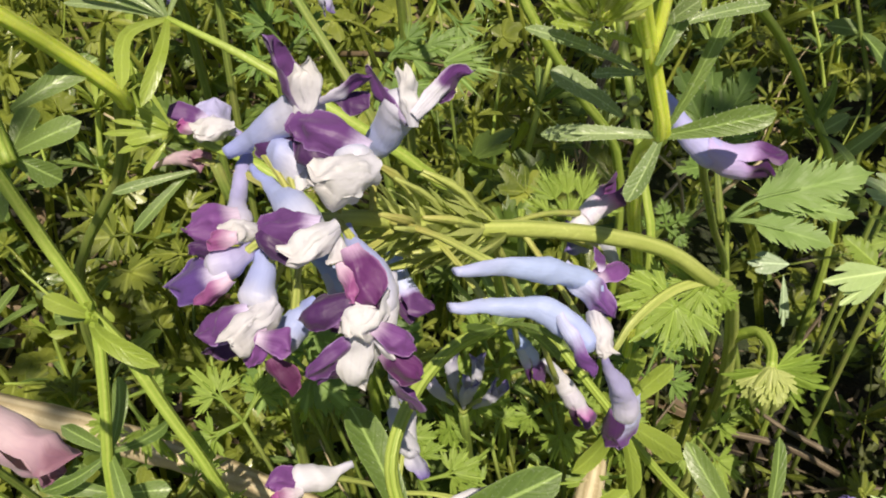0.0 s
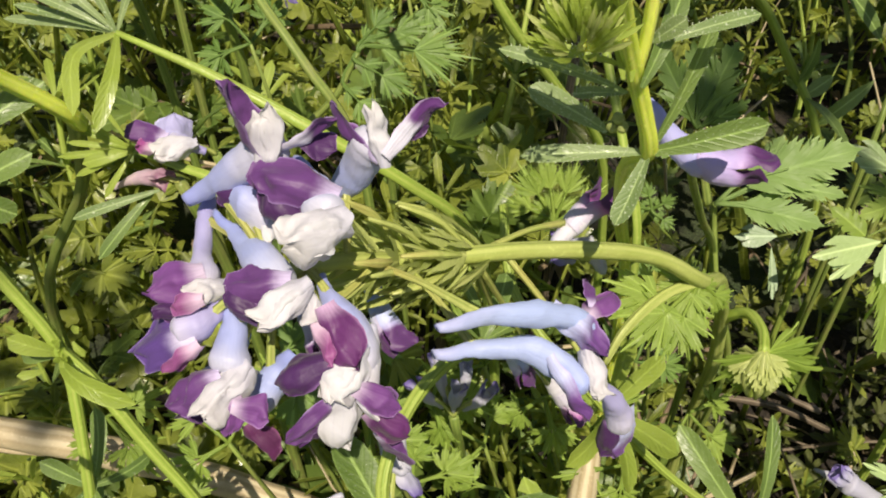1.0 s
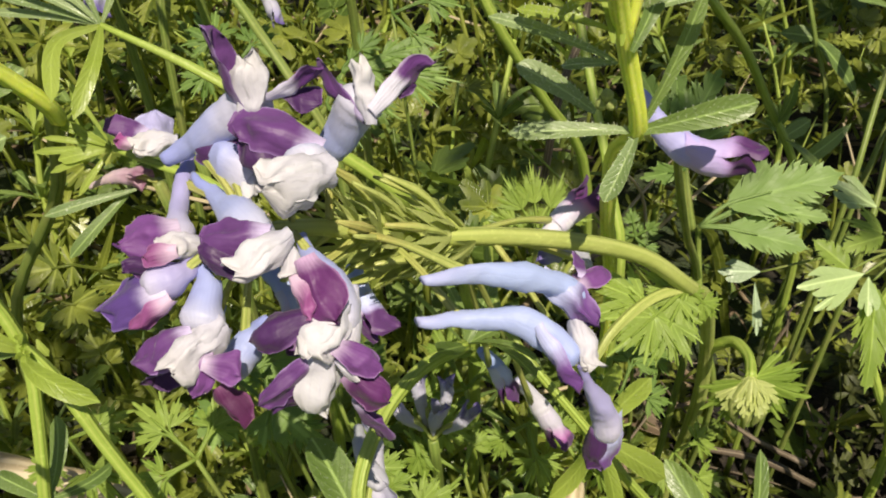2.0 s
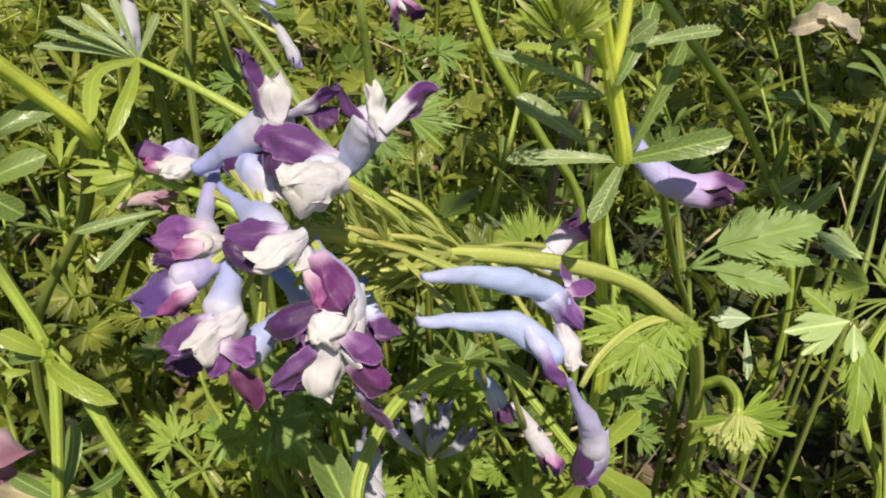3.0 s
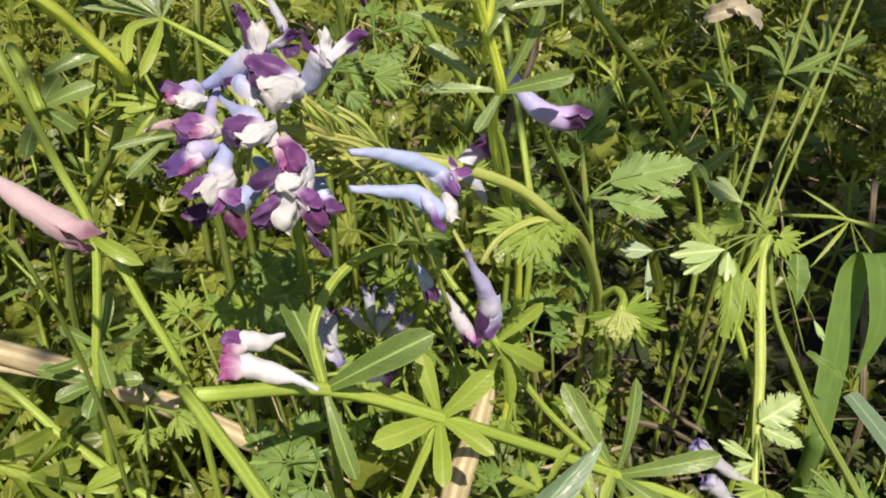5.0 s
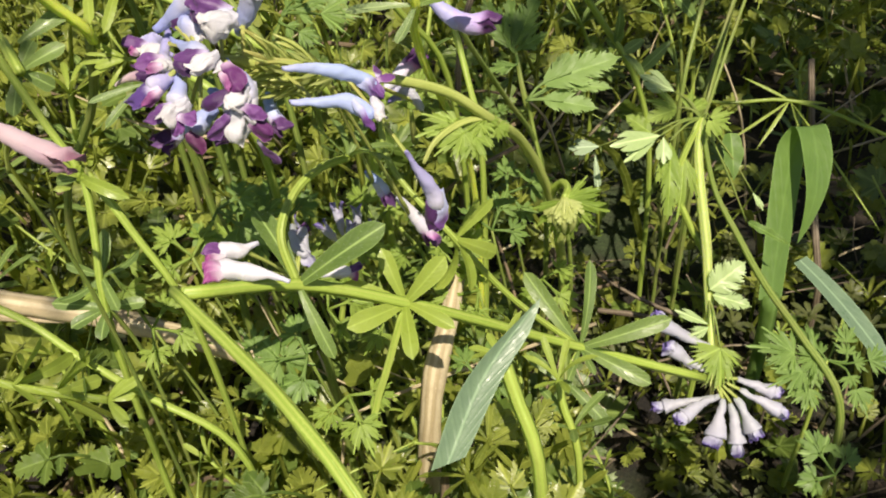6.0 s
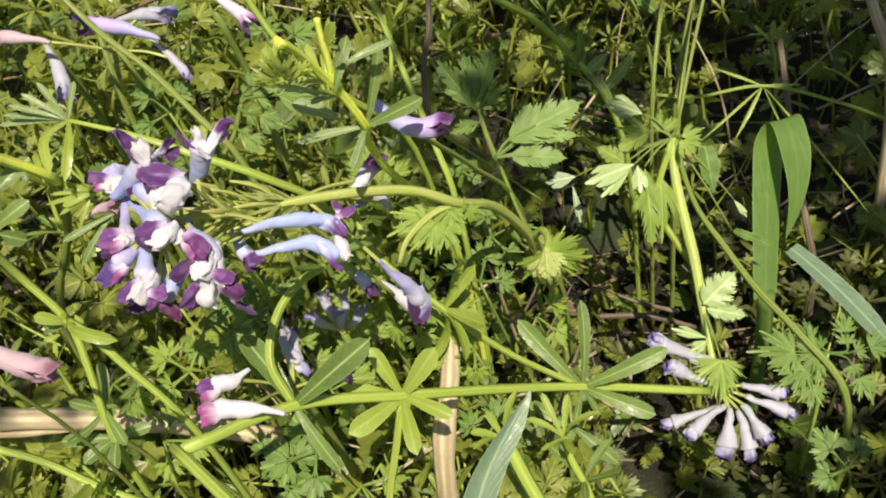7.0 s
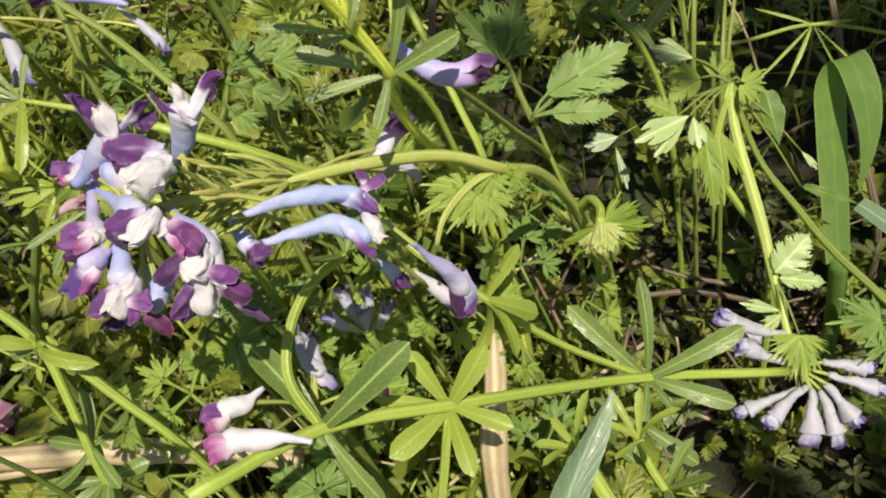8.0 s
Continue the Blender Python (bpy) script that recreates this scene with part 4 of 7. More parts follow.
lipped(plant, (-0.0184, 0.0794, 0.2132), TUBE_SKY, [(-0.0205, 0.0772, 0.2170), (-0.0182, 0.0761, 0.2173), (-0.0154, 0.0730, 0.2165)], [0.00132, 0.00236, 0.00205], [
    ((-0.0158, 0.0751, 0.2186), (-0.0215, 0.0774, 0.2181), 0.0038, SHELL_DEEP, 95, 0.14)], [((-0.0163, 0.0736, 0.2173), (-0.0143, 0.0710, 0.2162), 0.0025)])
lipped(plant, (-0.0248, 0.0719, 0.2089), TUBE_LAV, [(-0.0235, 0.0824, 0.2138), (-0.0233, 0.0782, 0.2129), (-0.0232, 0.0730, 0.2124), (-0.0218, 0.0684, 0.2128)], [0.00091, 0.00102, 0.00118, 0.00176], [
    ((-0.0216, 0.0684, 0.2146), (-0.0268, 0.0664, 0.2141), 0.0038, SHELL_MAGENTA, 100, 0.16),
    ((-0.0225, 0.0658, 0.2128), (-0.0265, 0.0649, 0.2124), 0.0026, SHELL_DEEP, 90, 0.10),
    ((-0.0212, 0.0646, 0.2148), (-0.0244, 0.0642, 0.2144), 0.0020, SHELL_PINK, 60, 0.12)], [((-0.0199, 0.0675, 0.2134), (-0.0229, 0.0654, 0.2145), 0.0036)])
lipped(plant, (-0.0162, 0.0697, 0.2098), TUBE_SKY, [(-0.0220, 0.0778, 0.2142), (-0.0191, 0.0740, 0.2142), (-0.0158, 0.0693, 0.2146), (-0.0132, 0.0661, 0.2145)], [0.00061, 0.00131, 0.00201, 0.00232], [
    ((-0.0126, 0.0653, 0.2160), (-0.0191, 0.0656, 0.2151), 0.0042, SHELL, 100, 0.16),
    ((-0.0159, 0.0624, 0.2133), (-0.0192, 0.0648, 0.2148), 0.0023, SHELL_DEEP, 80, 0.08)], [((-0.0115, 0.0641, 0.2162), (-0.0159, 0.0608, 0.2149), 0.0036)])
lipped(plant, (-0.0243, 0.0636, 0.2101), TUBE_LAV, [(-0.0200, 0.0666, 0.2121), (-0.0219, 0.0645, 0.2115), (-0.0242, 0.0639, 0.2105)], [0.00112, 0.00183, 0.00208], [
    ((-0.0225, 0.0631, 0.2121), (-0.0291, 0.0639, 0.2083), 0.0049, SHELL_BLUE, 100, 0.14),
    ((-0.0217, 0.0618, 0.2112), (-0.0257, 0.0609, 0.2088), 0.0024, SHELL_PINK, 90, 0.10)], [])
lipped(plant, (-0.0216, 0.0592, 0.2074), TUBE_SKY, [(-0.0200, 0.0675, 0.2117), (-0.0190, 0.0641, 0.2102), (-0.0192, 0.0607, 0.2088)], [0.00094, 0.00166, 0.00240], [
    ((-0.0201, 0.0598, 0.2096), (-0.0252, 0.0582, 0.2070), 0.0047, SHELL, 100, 0.15)], [((-0.0178, 0.0598, 0.2094), (-0.0214, 0.0555, 0.2081), 0.0045)])
lipped(plant, (-0.0187, 0.0584, 0.2054), TUBE_SKY, [(-0.0137, 0.0650, 0.2049), (-0.0164, 0.0625, 0.2036), (-0.0174, 0.0603, 0.2022)], [0.00154, 0.00208, 0.00175], [
    ((-0.0187, 0.0575, 0.2086), (-0.0194, 0.0561, 0.2047), 0.0024, SHELL_MAGENTA, 90, 0.12),
    ((-0.0186, 0.0566, 0.2085), (-0.0151, 0.0560, 0.2076), 0.0022, SHELL_MAGENTA, 80, 0.12),
    ((-0.0182, 0.0570, 0.2044), (-0.0160, 0.0562, 0.2007), 0.0029, SHELL_DARK_RED, 90, 0.12),
    ((-0.0219, 0.0604, 0.2038), (-0.0253, 0.0606, 0.2011), 0.0030, SHELL_DEEP, 90, 0.12)], [])
lipped(plant, (-0.0085, 0.0624, 0.2120), TUBE_SKY, [(-0.0104, 0.0688, 0.2125), (-0.0090, 0.0660, 0.2120), (-0.0073, 0.0630, 0.2103), (-0.0063, 0.0602, 0.2081)], [0.00083, 0.00149, 0.00189, 0.00217], [
    ((-0.0098, 0.0627, 0.2151), (-0.0070, 0.0585, 0.2111), 0.0034, SHELL_WINE, 90, 0.10),
    ((-0.0108, 0.0618, 0.2136), (-0.0084, 0.0584, 0.2116), 0.0023, SHELL_PINK, 80, 0.10)], [((-0.0117, 0.0652, 0.2151), (-0.0102, 0.0617, 0.2136), 0.0027)])
lipped(plant, (-0.0099, 0.0596, 0.2069), TUBE_WHITE, [(-0.0100, 0.0647, 0.2100), (-0.0080, 0.0619, 0.2086), (-0.0071, 0.0592, 0.2065)], [0.00174, 0.00208, 0.00205], [
    ((-0.0089, 0.0591, 0.2116), (-0.0144, 0.0589, 0.2087), 0.0040, SHELL_DEEP, 95, 0.14),
    ((-0.0088, 0.0574, 0.2077), (-0.0137, 0.0550, 0.2047), 0.0027, SHELL, 90, 0.14),
    ((-0.0112, 0.0566, 0.2043), (-0.0128, 0.0561, 0.2016), 0.0022, SHELL_DEEP, 80, 0.10),
    ((-0.0075, 0.0581, 0.2085), (-0.0087, 0.0556, 0.2020), 0.0055, WHITE_PETAL, 60, 0.08)], [((-0.0068, 0.0599, 0.2112), (-0.0094, 0.0558, 0.2084), 0.0051)])
lipped(plant, (-0.0048, 0.0585, 0.2039), TUBE_WHITE, [(-0.0062, 0.0644, 0.2098), (-0.0062, 0.0613, 0.2079), (-0.0065, 0.0588, 0.2060)], [0.00137, 0.00195, 0.00205], [
    ((-0.0068, 0.0577, 0.2091), (-0.0027, 0.0566, 0.2069), 0.0027, SHELL_MAGENTA, 85, 0.12),
    ((-0.0061, 0.0569, 0.2059), (-0.0019, 0.0557, 0.2031), 0.0030, SHELL_WINE, 85, 0.12),
    ((-0.0058, 0.0573, 0.2011), (-0.0021, 0.0574, 0.1963), 0.0029, SHELL, 85, 0.12),
    ((-0.0066, 0.0578, 0.2076), (-0.0031, 0.0570, 0.2053), 0.0024, SHELL_DEEP, 80, 0.10)], [((-0.0066, 0.0575, 0.2068), (-0.0044, 0.0560, 0.2060), 0.0020)])
lipped(plant, (0.0168, 0.0665, 0.2056), TUBE_BLUE, [(0.0011, 0.0598, 0.2142), (0.0058, 0.0622, 0.2128), (0.0109, 0.0641, 0.2106), (0.0150, 0.0657, 0.2078), (0.0174, 0.0656, 0.2060)], [0.00070, 0.00102, 0.00143, 0.00173, 0.00156], [
    ((0.0127, 0.0656, 0.2094), (0.0186, 0.0628, 0.2053), 0.0032, SHELL_LILAC, 110, 0.06),
    ((0.0170, 0.0668, 0.2069), (0.0204, 0.0703, 0.2060), 0.0027, SHELL_MAGENTA, 70, 0.10),
    ((0.0181, 0.0678, 0.2067), (0.0178, 0.0715, 0.2076), 0.0023, SHELL, 70, 0.10)], [])
lipped(plant, (0.0170, 0.0612, 0.2032), TUBE_BLUE, [(0.0006, 0.0637, 0.2057), (0.0051, 0.0650, 0.2044), (0.0103, 0.0650, 0.2038), (0.0141, 0.0632, 0.2032), (0.0160, 0.0606, 0.2030)], [0.00076, 0.00123, 0.00163, 0.00187, 0.00164], [
    ((0.0123, 0.0631, 0.2045), (0.0164, 0.0575, 0.2016), 0.0031, SHELL_LILAC, 110, 0.10)], [((0.0167, 0.0630, 0.2048), (0.0183, 0.0589, 0.2025), 0.0034)])
lipped(plant, (0.0275, 0.0798, 0.1653), TUBE_LAV, [(0.0213, 0.0761, 0.1845), (0.0238, 0.0769, 0.1795), (0.0266, 0.0778, 0.1731), (0.0278, 0.0778, 0.1678)], [0.00055, 0.00122, 0.00186, 0.00208], [
    ((0.0282, 0.0778, 0.1723), (0.0272, 0.0769, 0.1611), 0.0041, SHELL_LILAC, 100, 0.08),
    ((0.0256, 0.0774, 0.1698), (0.0257, 0.0767, 0.1616), 0.0034, SHELL_DEEP, 90, 0.08)], [])
bloom(plant, (0.0182, 0.0984, 0.1570), (0.0247, 0.0970, 0.1467), (0.0275, 0.0954, 0.1412), (0.0285, 0.0965, 0.1480), "white", 0.08, 1, SPIKE[4], 1.05)
bloom(plant, (0.0114, 0.0953, 0.1676), (0.0150, 0.0947, 0.1618), (0.0166, 0.0929, 0.1577), (0.0184, 0.0950, 0.1626), "blue", 0.1, 2, SPIKE[4], 0.9)
bloom(plant, (0.0183, 0.0923, 0.1913), (0.0234, 0.0971, 0.1936), (0.0267, 0.0989, 0.1957), (0.0284, 0.0942, 0.1935), "white", 0.25, 0, SPIKE[4], 1.0)
bloom(plant, (0.0263, 0.0937, 0.1841), (0.0233, 0.0950, 0.1884), (0.0200, 0.0943, 0.1891), (0.0242, 0.0956, 0.1920), "faded", 0.3, 1, SPIKE[4], 0.9)

# finely cut bracts and small green seed stalks along the spike
for i in range(26):
    p = SPIKE[2 + i % 17]
    way = unit(SPIKE[min(30, 4 + i % 17)] - p)
    out = turned(unit(np.cross(way, (0, 0, 1))), way, i * 137.5)
    s = Shape()
    leaflet(s, "bract", p + out * 0.001, unit(way * 0.9 + out * 0.7), unit(out - way * 0.4), 0.0085 * rng.uniform(0.8, 1.3), i, 0.8)
    part("bract", s, BRACT, plant)
    if i % 2 == 0:
        s = Shape()
        tip = p + way * 0.011 + out * rng.uniform(0.003, 0.009)
        sweep(s, [p, p * 0.5 + tip * 0.5 + out * 0.0015, tip], [0.0004, 0.0004, 0.0006, 0.0002], 6, 6)
        part("seed_stalk", s, PEDICEL, plant)

def frond(parent, base, tip, kind, material, up, wide=0.8, pick=0, rib=0.0005):
    """A cut leaf blade: a rib with an end leaflet and two pairs of side leaflets."""
    base, tip = np.array(base, float), np.array(tip, float)
    d, l = unit(tip - base), np.linalg.norm(tip - base)
    y = unit(np.cross(up, d))
    z = np.cross(d, y)
    s = Shape()
    leaflet(s, kind, base + d * l * 0.46, d, up, l * 0.54, pick, wide)
    for k, (where, size) in enumerate(((0.44, 0.44), (0.16, 0.36))):
        for side in (-1, 1):
            leaflet(s, kind, base + d * l * where, unit(d * 0.75 + y * side * wide + z * rng.uniform(-0.15, 0.15)), up, l * size * rng.uniform(0.85, 1.1), pick + k + side, wide * 0.9)
    sweep(s, [base, base + d * l * 0.5 - z * l * 0.01, base + d * l * 0.75], [rib, rib * 0.6, rib * 0.3], 5, 5)
    return part("leaflet", s, material, parent)


for i in range(10):
    p = SPIKE[3 + i]
    way = unit(SPIKE[min(30, 7 + i)] - p)
    out = turned(unit(np.cross(way, (0, 0, 1))), way, i * 99 + 30)
    s = Shape()
    tip = p + way * rng.uniform(0.007, 0.012) + out * rng.uniform(0.003, 0.007)
    sweep(s, [p, p * 0.5 + tip * 0.5 + out * 0.0012, tip], [0.00045, 0.0004, 0.00045, 0.0002], 6, 6)
    part("seed_stalk", s, RACEME_STEM, plant)

# palm-shaped leaf at the bend, its ribs and the hanging bud
FAN = np.array(AXIS[0])
s = Shape()
sweep(s, [FAN, (0.0352, 0.0912, 0.1814), (0.0285, 0.0860, 0.1800), (0.0255, 0.0829, 0.1765)], [0.0009, 0.0009, 0.0005], 6)
part("leaf_stalk", s, RACEME_STEM, plant, "pale green leaf rib")
for tip, pick in (((0.0255, 0.0876, 0.1819), 0), ((0.0287, 0.0836, 0.1788), 1), ((0.0340, 0.0829, 0.1765), 2), ((0.0391, 0.0863, 0.1759), 3), ((0.0472, 0.0926, 0.1754), 4), ((0.0463, 0.0988, 0.1734), 1)):
    frond(plant, FAN, FAN + (np.array(tip) - FAN) * 1.05, "cleft_fine", CORY_YOUNG, (-0.1, -0.7, 0.7), 0.85, pick)
HOOK = [HOOK_ROOT, (0.0646, 0.1224, 0.1381), (0.0663, 0.1193, 0.1421), (0.0666, 0.1131, 0.1442), (0.0644, 0.1065, 0.1458)]
stalk(plant, HOOK, [0.0013, 0.0012, 0.0011, 0.0011], STEM, "bud_stalk", 8)
BUD = np.array(HOOK[-1])
for i, (way, size) in enumerate((((0.8, -0.2, -0.3), 0.013), ((0.7, -0.1, -0.8), 0.016), ((0.2, -0.2, -1.0), 0.016), ((0.9, 0.1, 0.1), 0.010), ((-0.6, -0.1, -0.7), 0.012), ((0.4, 0.2, -0.9), 0.018))):
    s = Shape()
    way = unit(way)
    leaflet(s, "cleft_fine", BUD + way * 0.001, way, unit((0.1 * i - 0.3, -0.9, 0.45)), size, i, 0.85)
    part("leaflet", s, CORY_YOUNG, plant)
for i in range(18):
    out = turned((1, 0, 0), (0, 0, 1), i * 137.5)
    s = Shape()
    way = unit(out * (0.5 + 0.9 * (i % 3) / 2) + (0, -0.3, -0.55))
    leaflet(s, "leafy", BUD - (0, 0, 0.0005 * (i % 5)), way, unit(out + (0, -0.5, 0.5)), 0.0068, i, 0.7)
    part("bract", s, BRACT, plant)
for i in range(7):
    s = Shape()
    out = turned((1, 0, 0), (0, 0, 1), i * 51)
    sweep(s, [BUD, BUD + out * 0.003 + (0, -0.001, -0.005), BUD + out * 0.002 + (0, -0.002, -0.010)], [0.0007, 0.0013, 0.0012, 0.0003], 6)
    part("bud", s, BRACT, plant, "pale unopened flower bud")

# ---- cleavers ----
def whorl(parent, place, axis, count, length, width, material, lift=0.35, spin=0.0, spare=0.25):
    axis = unit(axis)
    x = unit(np.cross(axis, (0.3, 1, 0.2)))
    for i in range(count):
        r = turned(x, axis, spin + i * 360 / count + rng.normal(0, 7))
        l = length * rng.uniform(1 - spare, 1 + spare * 0.6)
        s = Shape()
        tip = np.array(place) + unit(r + axis * (lift + rng.normal(0, 0.15))) * l
        blade(s, place, tip, width * rng.uniform(0.85, 1.15), axis, "spoon", rng.uniform(-0.04, 0.16), 0.2, 9)
        part("leaf", s, material, parent)


def leaf_to(parent, place, tip, width, material=None, up=(0, -0.6, 0.8), sag=0.06, outline="spoon", fold=0.2, n=10):
    s = Shape()
    blade(s, place, tip, width, up, outline, sag, fold, n, 0.012)
    return part("leaf", s, material or GALIUM, parent)


def bristly(parent, place, tip, width, material, up, sag):
    """A cleavers leaf whose rim and face carry short stiff hairs."""
    s = Shape()
    blade(s, place, tip, width, up, "spoon", sag, 0.22, 16, 0.012)
    v, face = s.v[0], unit(up)
    ob = part("leaf", s, material, parent)
    h = Shape()
    for i in range(150):
        row, col = int(rng.integers(2, 17)), (0, 4, int(rng.integers(0, 5)))[i % 3]
        p = v[row * 5 + col] * 0.6 + v[(row - 1) * 5 + col] * 0.4
        out = unit(v[row * 5 + col] - v[row * 5 + 2] + 1e-7) * (1.0 if col in (0, 4) else 0.2)
        d = unit(out + face * rng.uniform(0.1, 0.8) + unit(np.array(tip) - np.array(place)) * rng.uniform(-0.1, 0.6)) * rng.uniform(0.00012, 0.00032)
        side = unit(np.cross(d, (0.3, 0.8, 0.2))) * 0.00005
        h.add([p - side, p + side, p + d], [(0, 1, 2)], 0.5, 0.0)
    part("hairs", h, HAIR, ob)
    return ob


def cleavers(label, points, radius, material=None, group="cleavers", start=1.0):
    ob = thing("cleavers", label, "weed", group=group)
    stalk(ob, points, [radius * start, radius, radius * 1.02, radius, radius], material or STEM, "stem", 12, 0.13, 0.015)
    return ob


# large rough-leaved shoot that stands before the lilac flower
NODE = (0.0266, 0.0850, 0.2137)
shoot = cleavers("upright cleavers shoot with rough rings of leaves", [(0.0166, 0.0723, 0.2426), (0.0184, 0.0765, 0.2381), (0.0211, 0.0809, 0.2305), (0.0241, 0.0837, 0.2224), NODE, (0.0258, 0.0890, 0.2090), (0.0274, 0.0942, 0.1973), (0.0402, 0.1221, 0.1439), to_soil((0.0402, 0.1221, 0.1439))], 0.00095, STEM_BRIGHT)
stalk(shoot, [(0.0230, 0.0828, 0.2264), (0.0233, 0.0825, 0.2313), (0.0233, 0.0824, 0.2365), (0.0235, 0.0825, 0.2402)], [0.0007, 0.0007, 0.0006], STEM_BRIGHT, "side_stem", 10, 0.13)
for base, tip, width, material, up, sag in (
    (NODE, (0.0332, 0.0907, 0.2280), 0.0031, GALIUM, (0.5, -0.75, 0.4), 0.04), (NODE, (0.0392, 0.0836, 0.2180), 0.0038, GALIUM, (0.1, -0.85, 0.5), 0.05),
    (NODE, (0.0119, 0.0863, 0.2130), 0.0026, GALIUM_GREY, (0.0, -0.6, 0.8), 0.05), (NODE, (0.0220, 0.0782, 0.2088), 0.0031, GALIUM_GREY, (-0.6, -0.7, 0.5), -0.04),
    ((0.0225, 0.0889, 0.2140), (0.0130, 0.0907, 0.2195), 0.0035, GALIUM_GREY, (-0.2, -0.6, 0.9), 0.06), ((0.0223, 0.0832, 0.2234), (0.0091, 0.0873, 0.2268), 0.0020, GALIUM_GREY, (-0.2, -0.5, 0.9), 0.06),
    ((0.0228, 0.0840, 0.2228), (0.0172, 0.0859, 0.2216), 0.0018, GALIUM_GREY, (0, -0.5, 0.9), 0.03), ((0.0212, 0.0823, 0.2273), (0.0118, 0.0857, 0.2282), 0.0018, GALIUM_PALE, (0, -0.5, 0.9), 0.05),
    ((0.0243, 0.0832, 0.2289), (0.0359, 0.0860, 0.2303), 0.0020, GALIUM_GREY, (0.1, -0.6, 0.8), 0.07), ((0.0239, 0.0826, 0.2297), (0.0265, 0.0811, 0.2330), 0.0022, GALIUM_GREY, (0.3, -0.6, 0.7), 0.05),
    ((0.0233, 0.0825, 0.2340), (0.0262, 0.0815, 0.2392), 0.0022, GALIUM_PALE, (0.3, -0.6, 0.7), 0.05), ((0.0200, 0.0790, 0.2335), (0.0150, 0.0800, 0.2300), 0.0012, GALIUM_PALE, (0, -0.6, 0.8), 0.05)):
    bristly(shoot, base, tip, width, material, up, sag)
leaf_to(shoot, (0.0229, 0.0801, 0.2260), (0.0277, 0.0871, 0.2332), 0.0029, GALIUM, (0.1, -0.8, 0.4), 0.06)
leaf_to(shoot, (0.0211, 0.0808, 0.2266), (0.0198, 0.0874, 0.2334), 0.0021, GALIUM_PALE, (0.1, -0.8, 0.4), 0.06)
leaf_to(shoot, (0.0219, 0.0806, 0.2264), (0.0225, 0.0859, 0.2319), 0.0016, GALIUM_PALE, (0.1, -0.8, 0.4), 0.06)
stalk(shoot, [(0.0205, 0.0800, 0.2320), (0.0180, 0.0775, 0.2330), (0.0155, 0.0757, 0.2338)], [0.0007, 0.0006], STEM_BRIGHT, "side_stem", 8)
for i in range(150):
    d = unit((rng.normal(0, 0.55), rng.normal(0, 0.5), rng.uniform(-0.1, 1.0)))
    p = np.array((0.0152, 0.0756, 0.2335)) + d * (0.0016, 0.0016, 0.0022)
    leaf_to(shoot, p, p + unit(d + (0, 0, 0.5)) * rng.uniform(0.0024, 0.0048), 0.00065, (BRACT, GALIUM_PALE, GALIUM_PALE)[i % 3], (0, -0.8, 0.3), 0.1, n=4)
for p in ((0.0229, 0.0865, 0.2176), (0.0234, 0.0862, 0.2166), (0.0224, 0.0866, 0.2164)):
    s = Shape()
    sweep(s, [np.array(p) - (0.0007, 0, 0), p, np.array(p) + (0.0007, 0, 0.0002)], [0.0002, 0.0007, 0.0008, 0.0007, 0.0002], 8, 6)
    part("fruit", s, BRACT, shoot, "tiny round green fruit")

lone = thing("fallen_corydalis_flower", "single lilac spurred flower hanging behind leaves", "flower")
bloom(lone, (0.0286, 0.0945, 0.2140), (0.0385, 0.0905, 0.2062), (0.0468, 0.0900, 0.2060), (0.0392, 0.0930, 0.2095), "lilac", 0.05, 0, None, 1.25, 1.0)
s = Shape()
sweep(s, [(0.0352, 0.0940, 0.2075), (0.0372, 0.0972, 0.2008), (0.0489, 0.1155, 0.1742), (0.0627, 0.1325, 0.1405), to_soil((0.0644, 0.1360, 0.1370))], [0.0006, 0.0007, 0.0009, 0.0011], 7)
part("flower_stalk", s, STEM_DULL, lone)

# pair of pale stems that cross the upper corner
BEND = (-0.0519, 0.1148, 0.2022)
left = cleavers("thick pale cleavers stem leaning over the weeds", [(-0.0671, 0.1012, 0.2276), (-0.0600, 0.1048, 0.2196), (-0.0562, 0.1105, 0.2109), BEND, (-0.0520, 0.1177, 0.1979)], 0.0012, STEM_BRIGHT)
stalk(left, [(-0.0521, 0.1169, 0.2000), (-0.0622, 0.1302, 0.1757), (-0.0879, 0.1429, 0.1296), to_soil((-0.0944, 0.1516, 0.1169))], [0.0013, 0.0012, 0.0013], STEM_DULL, "lower_stem", 10, 0.1)
bristly(left, (-0.0647, 0.1067, 0.2036), (-0.0531, 0.1146, 0.2080), 0.0048, GALIUM, (0.2, -0.7, 0.6), 0.04)
STAR = (-0.0437, 0.1224, 0.2108)
second = cleavers("cleavers stem with a fan of narrow leaves", [STAR, (-0.0291, 0.1175, 0.2053), (-0.0150, 0.1134, 0.1975), (-0.0023, 0.1134, 0.1869), (0.0093, 0.1194, 0.1666), to_soil((0.0177, 0.1359, 0.1369))], 0.0011, start=0.45)
for tip in ((-0.0600, 0.1283, 0.2130), (-0.0564, 0.1260, 0.2164), (-0.0520, 0.1255, 0.2188), (-0.0477, 0.1266, 0.2202), (-0.0636, 0.1306, 0.2095), (-0.0435, 0.1366, 0.2134), (-0.0530, 0.1303, 0.2122)):
    leaf_to(second, STAR, tip, 0.0018, GALIUM_GREY, (0.3, -0.6, 0.6), 0.05)
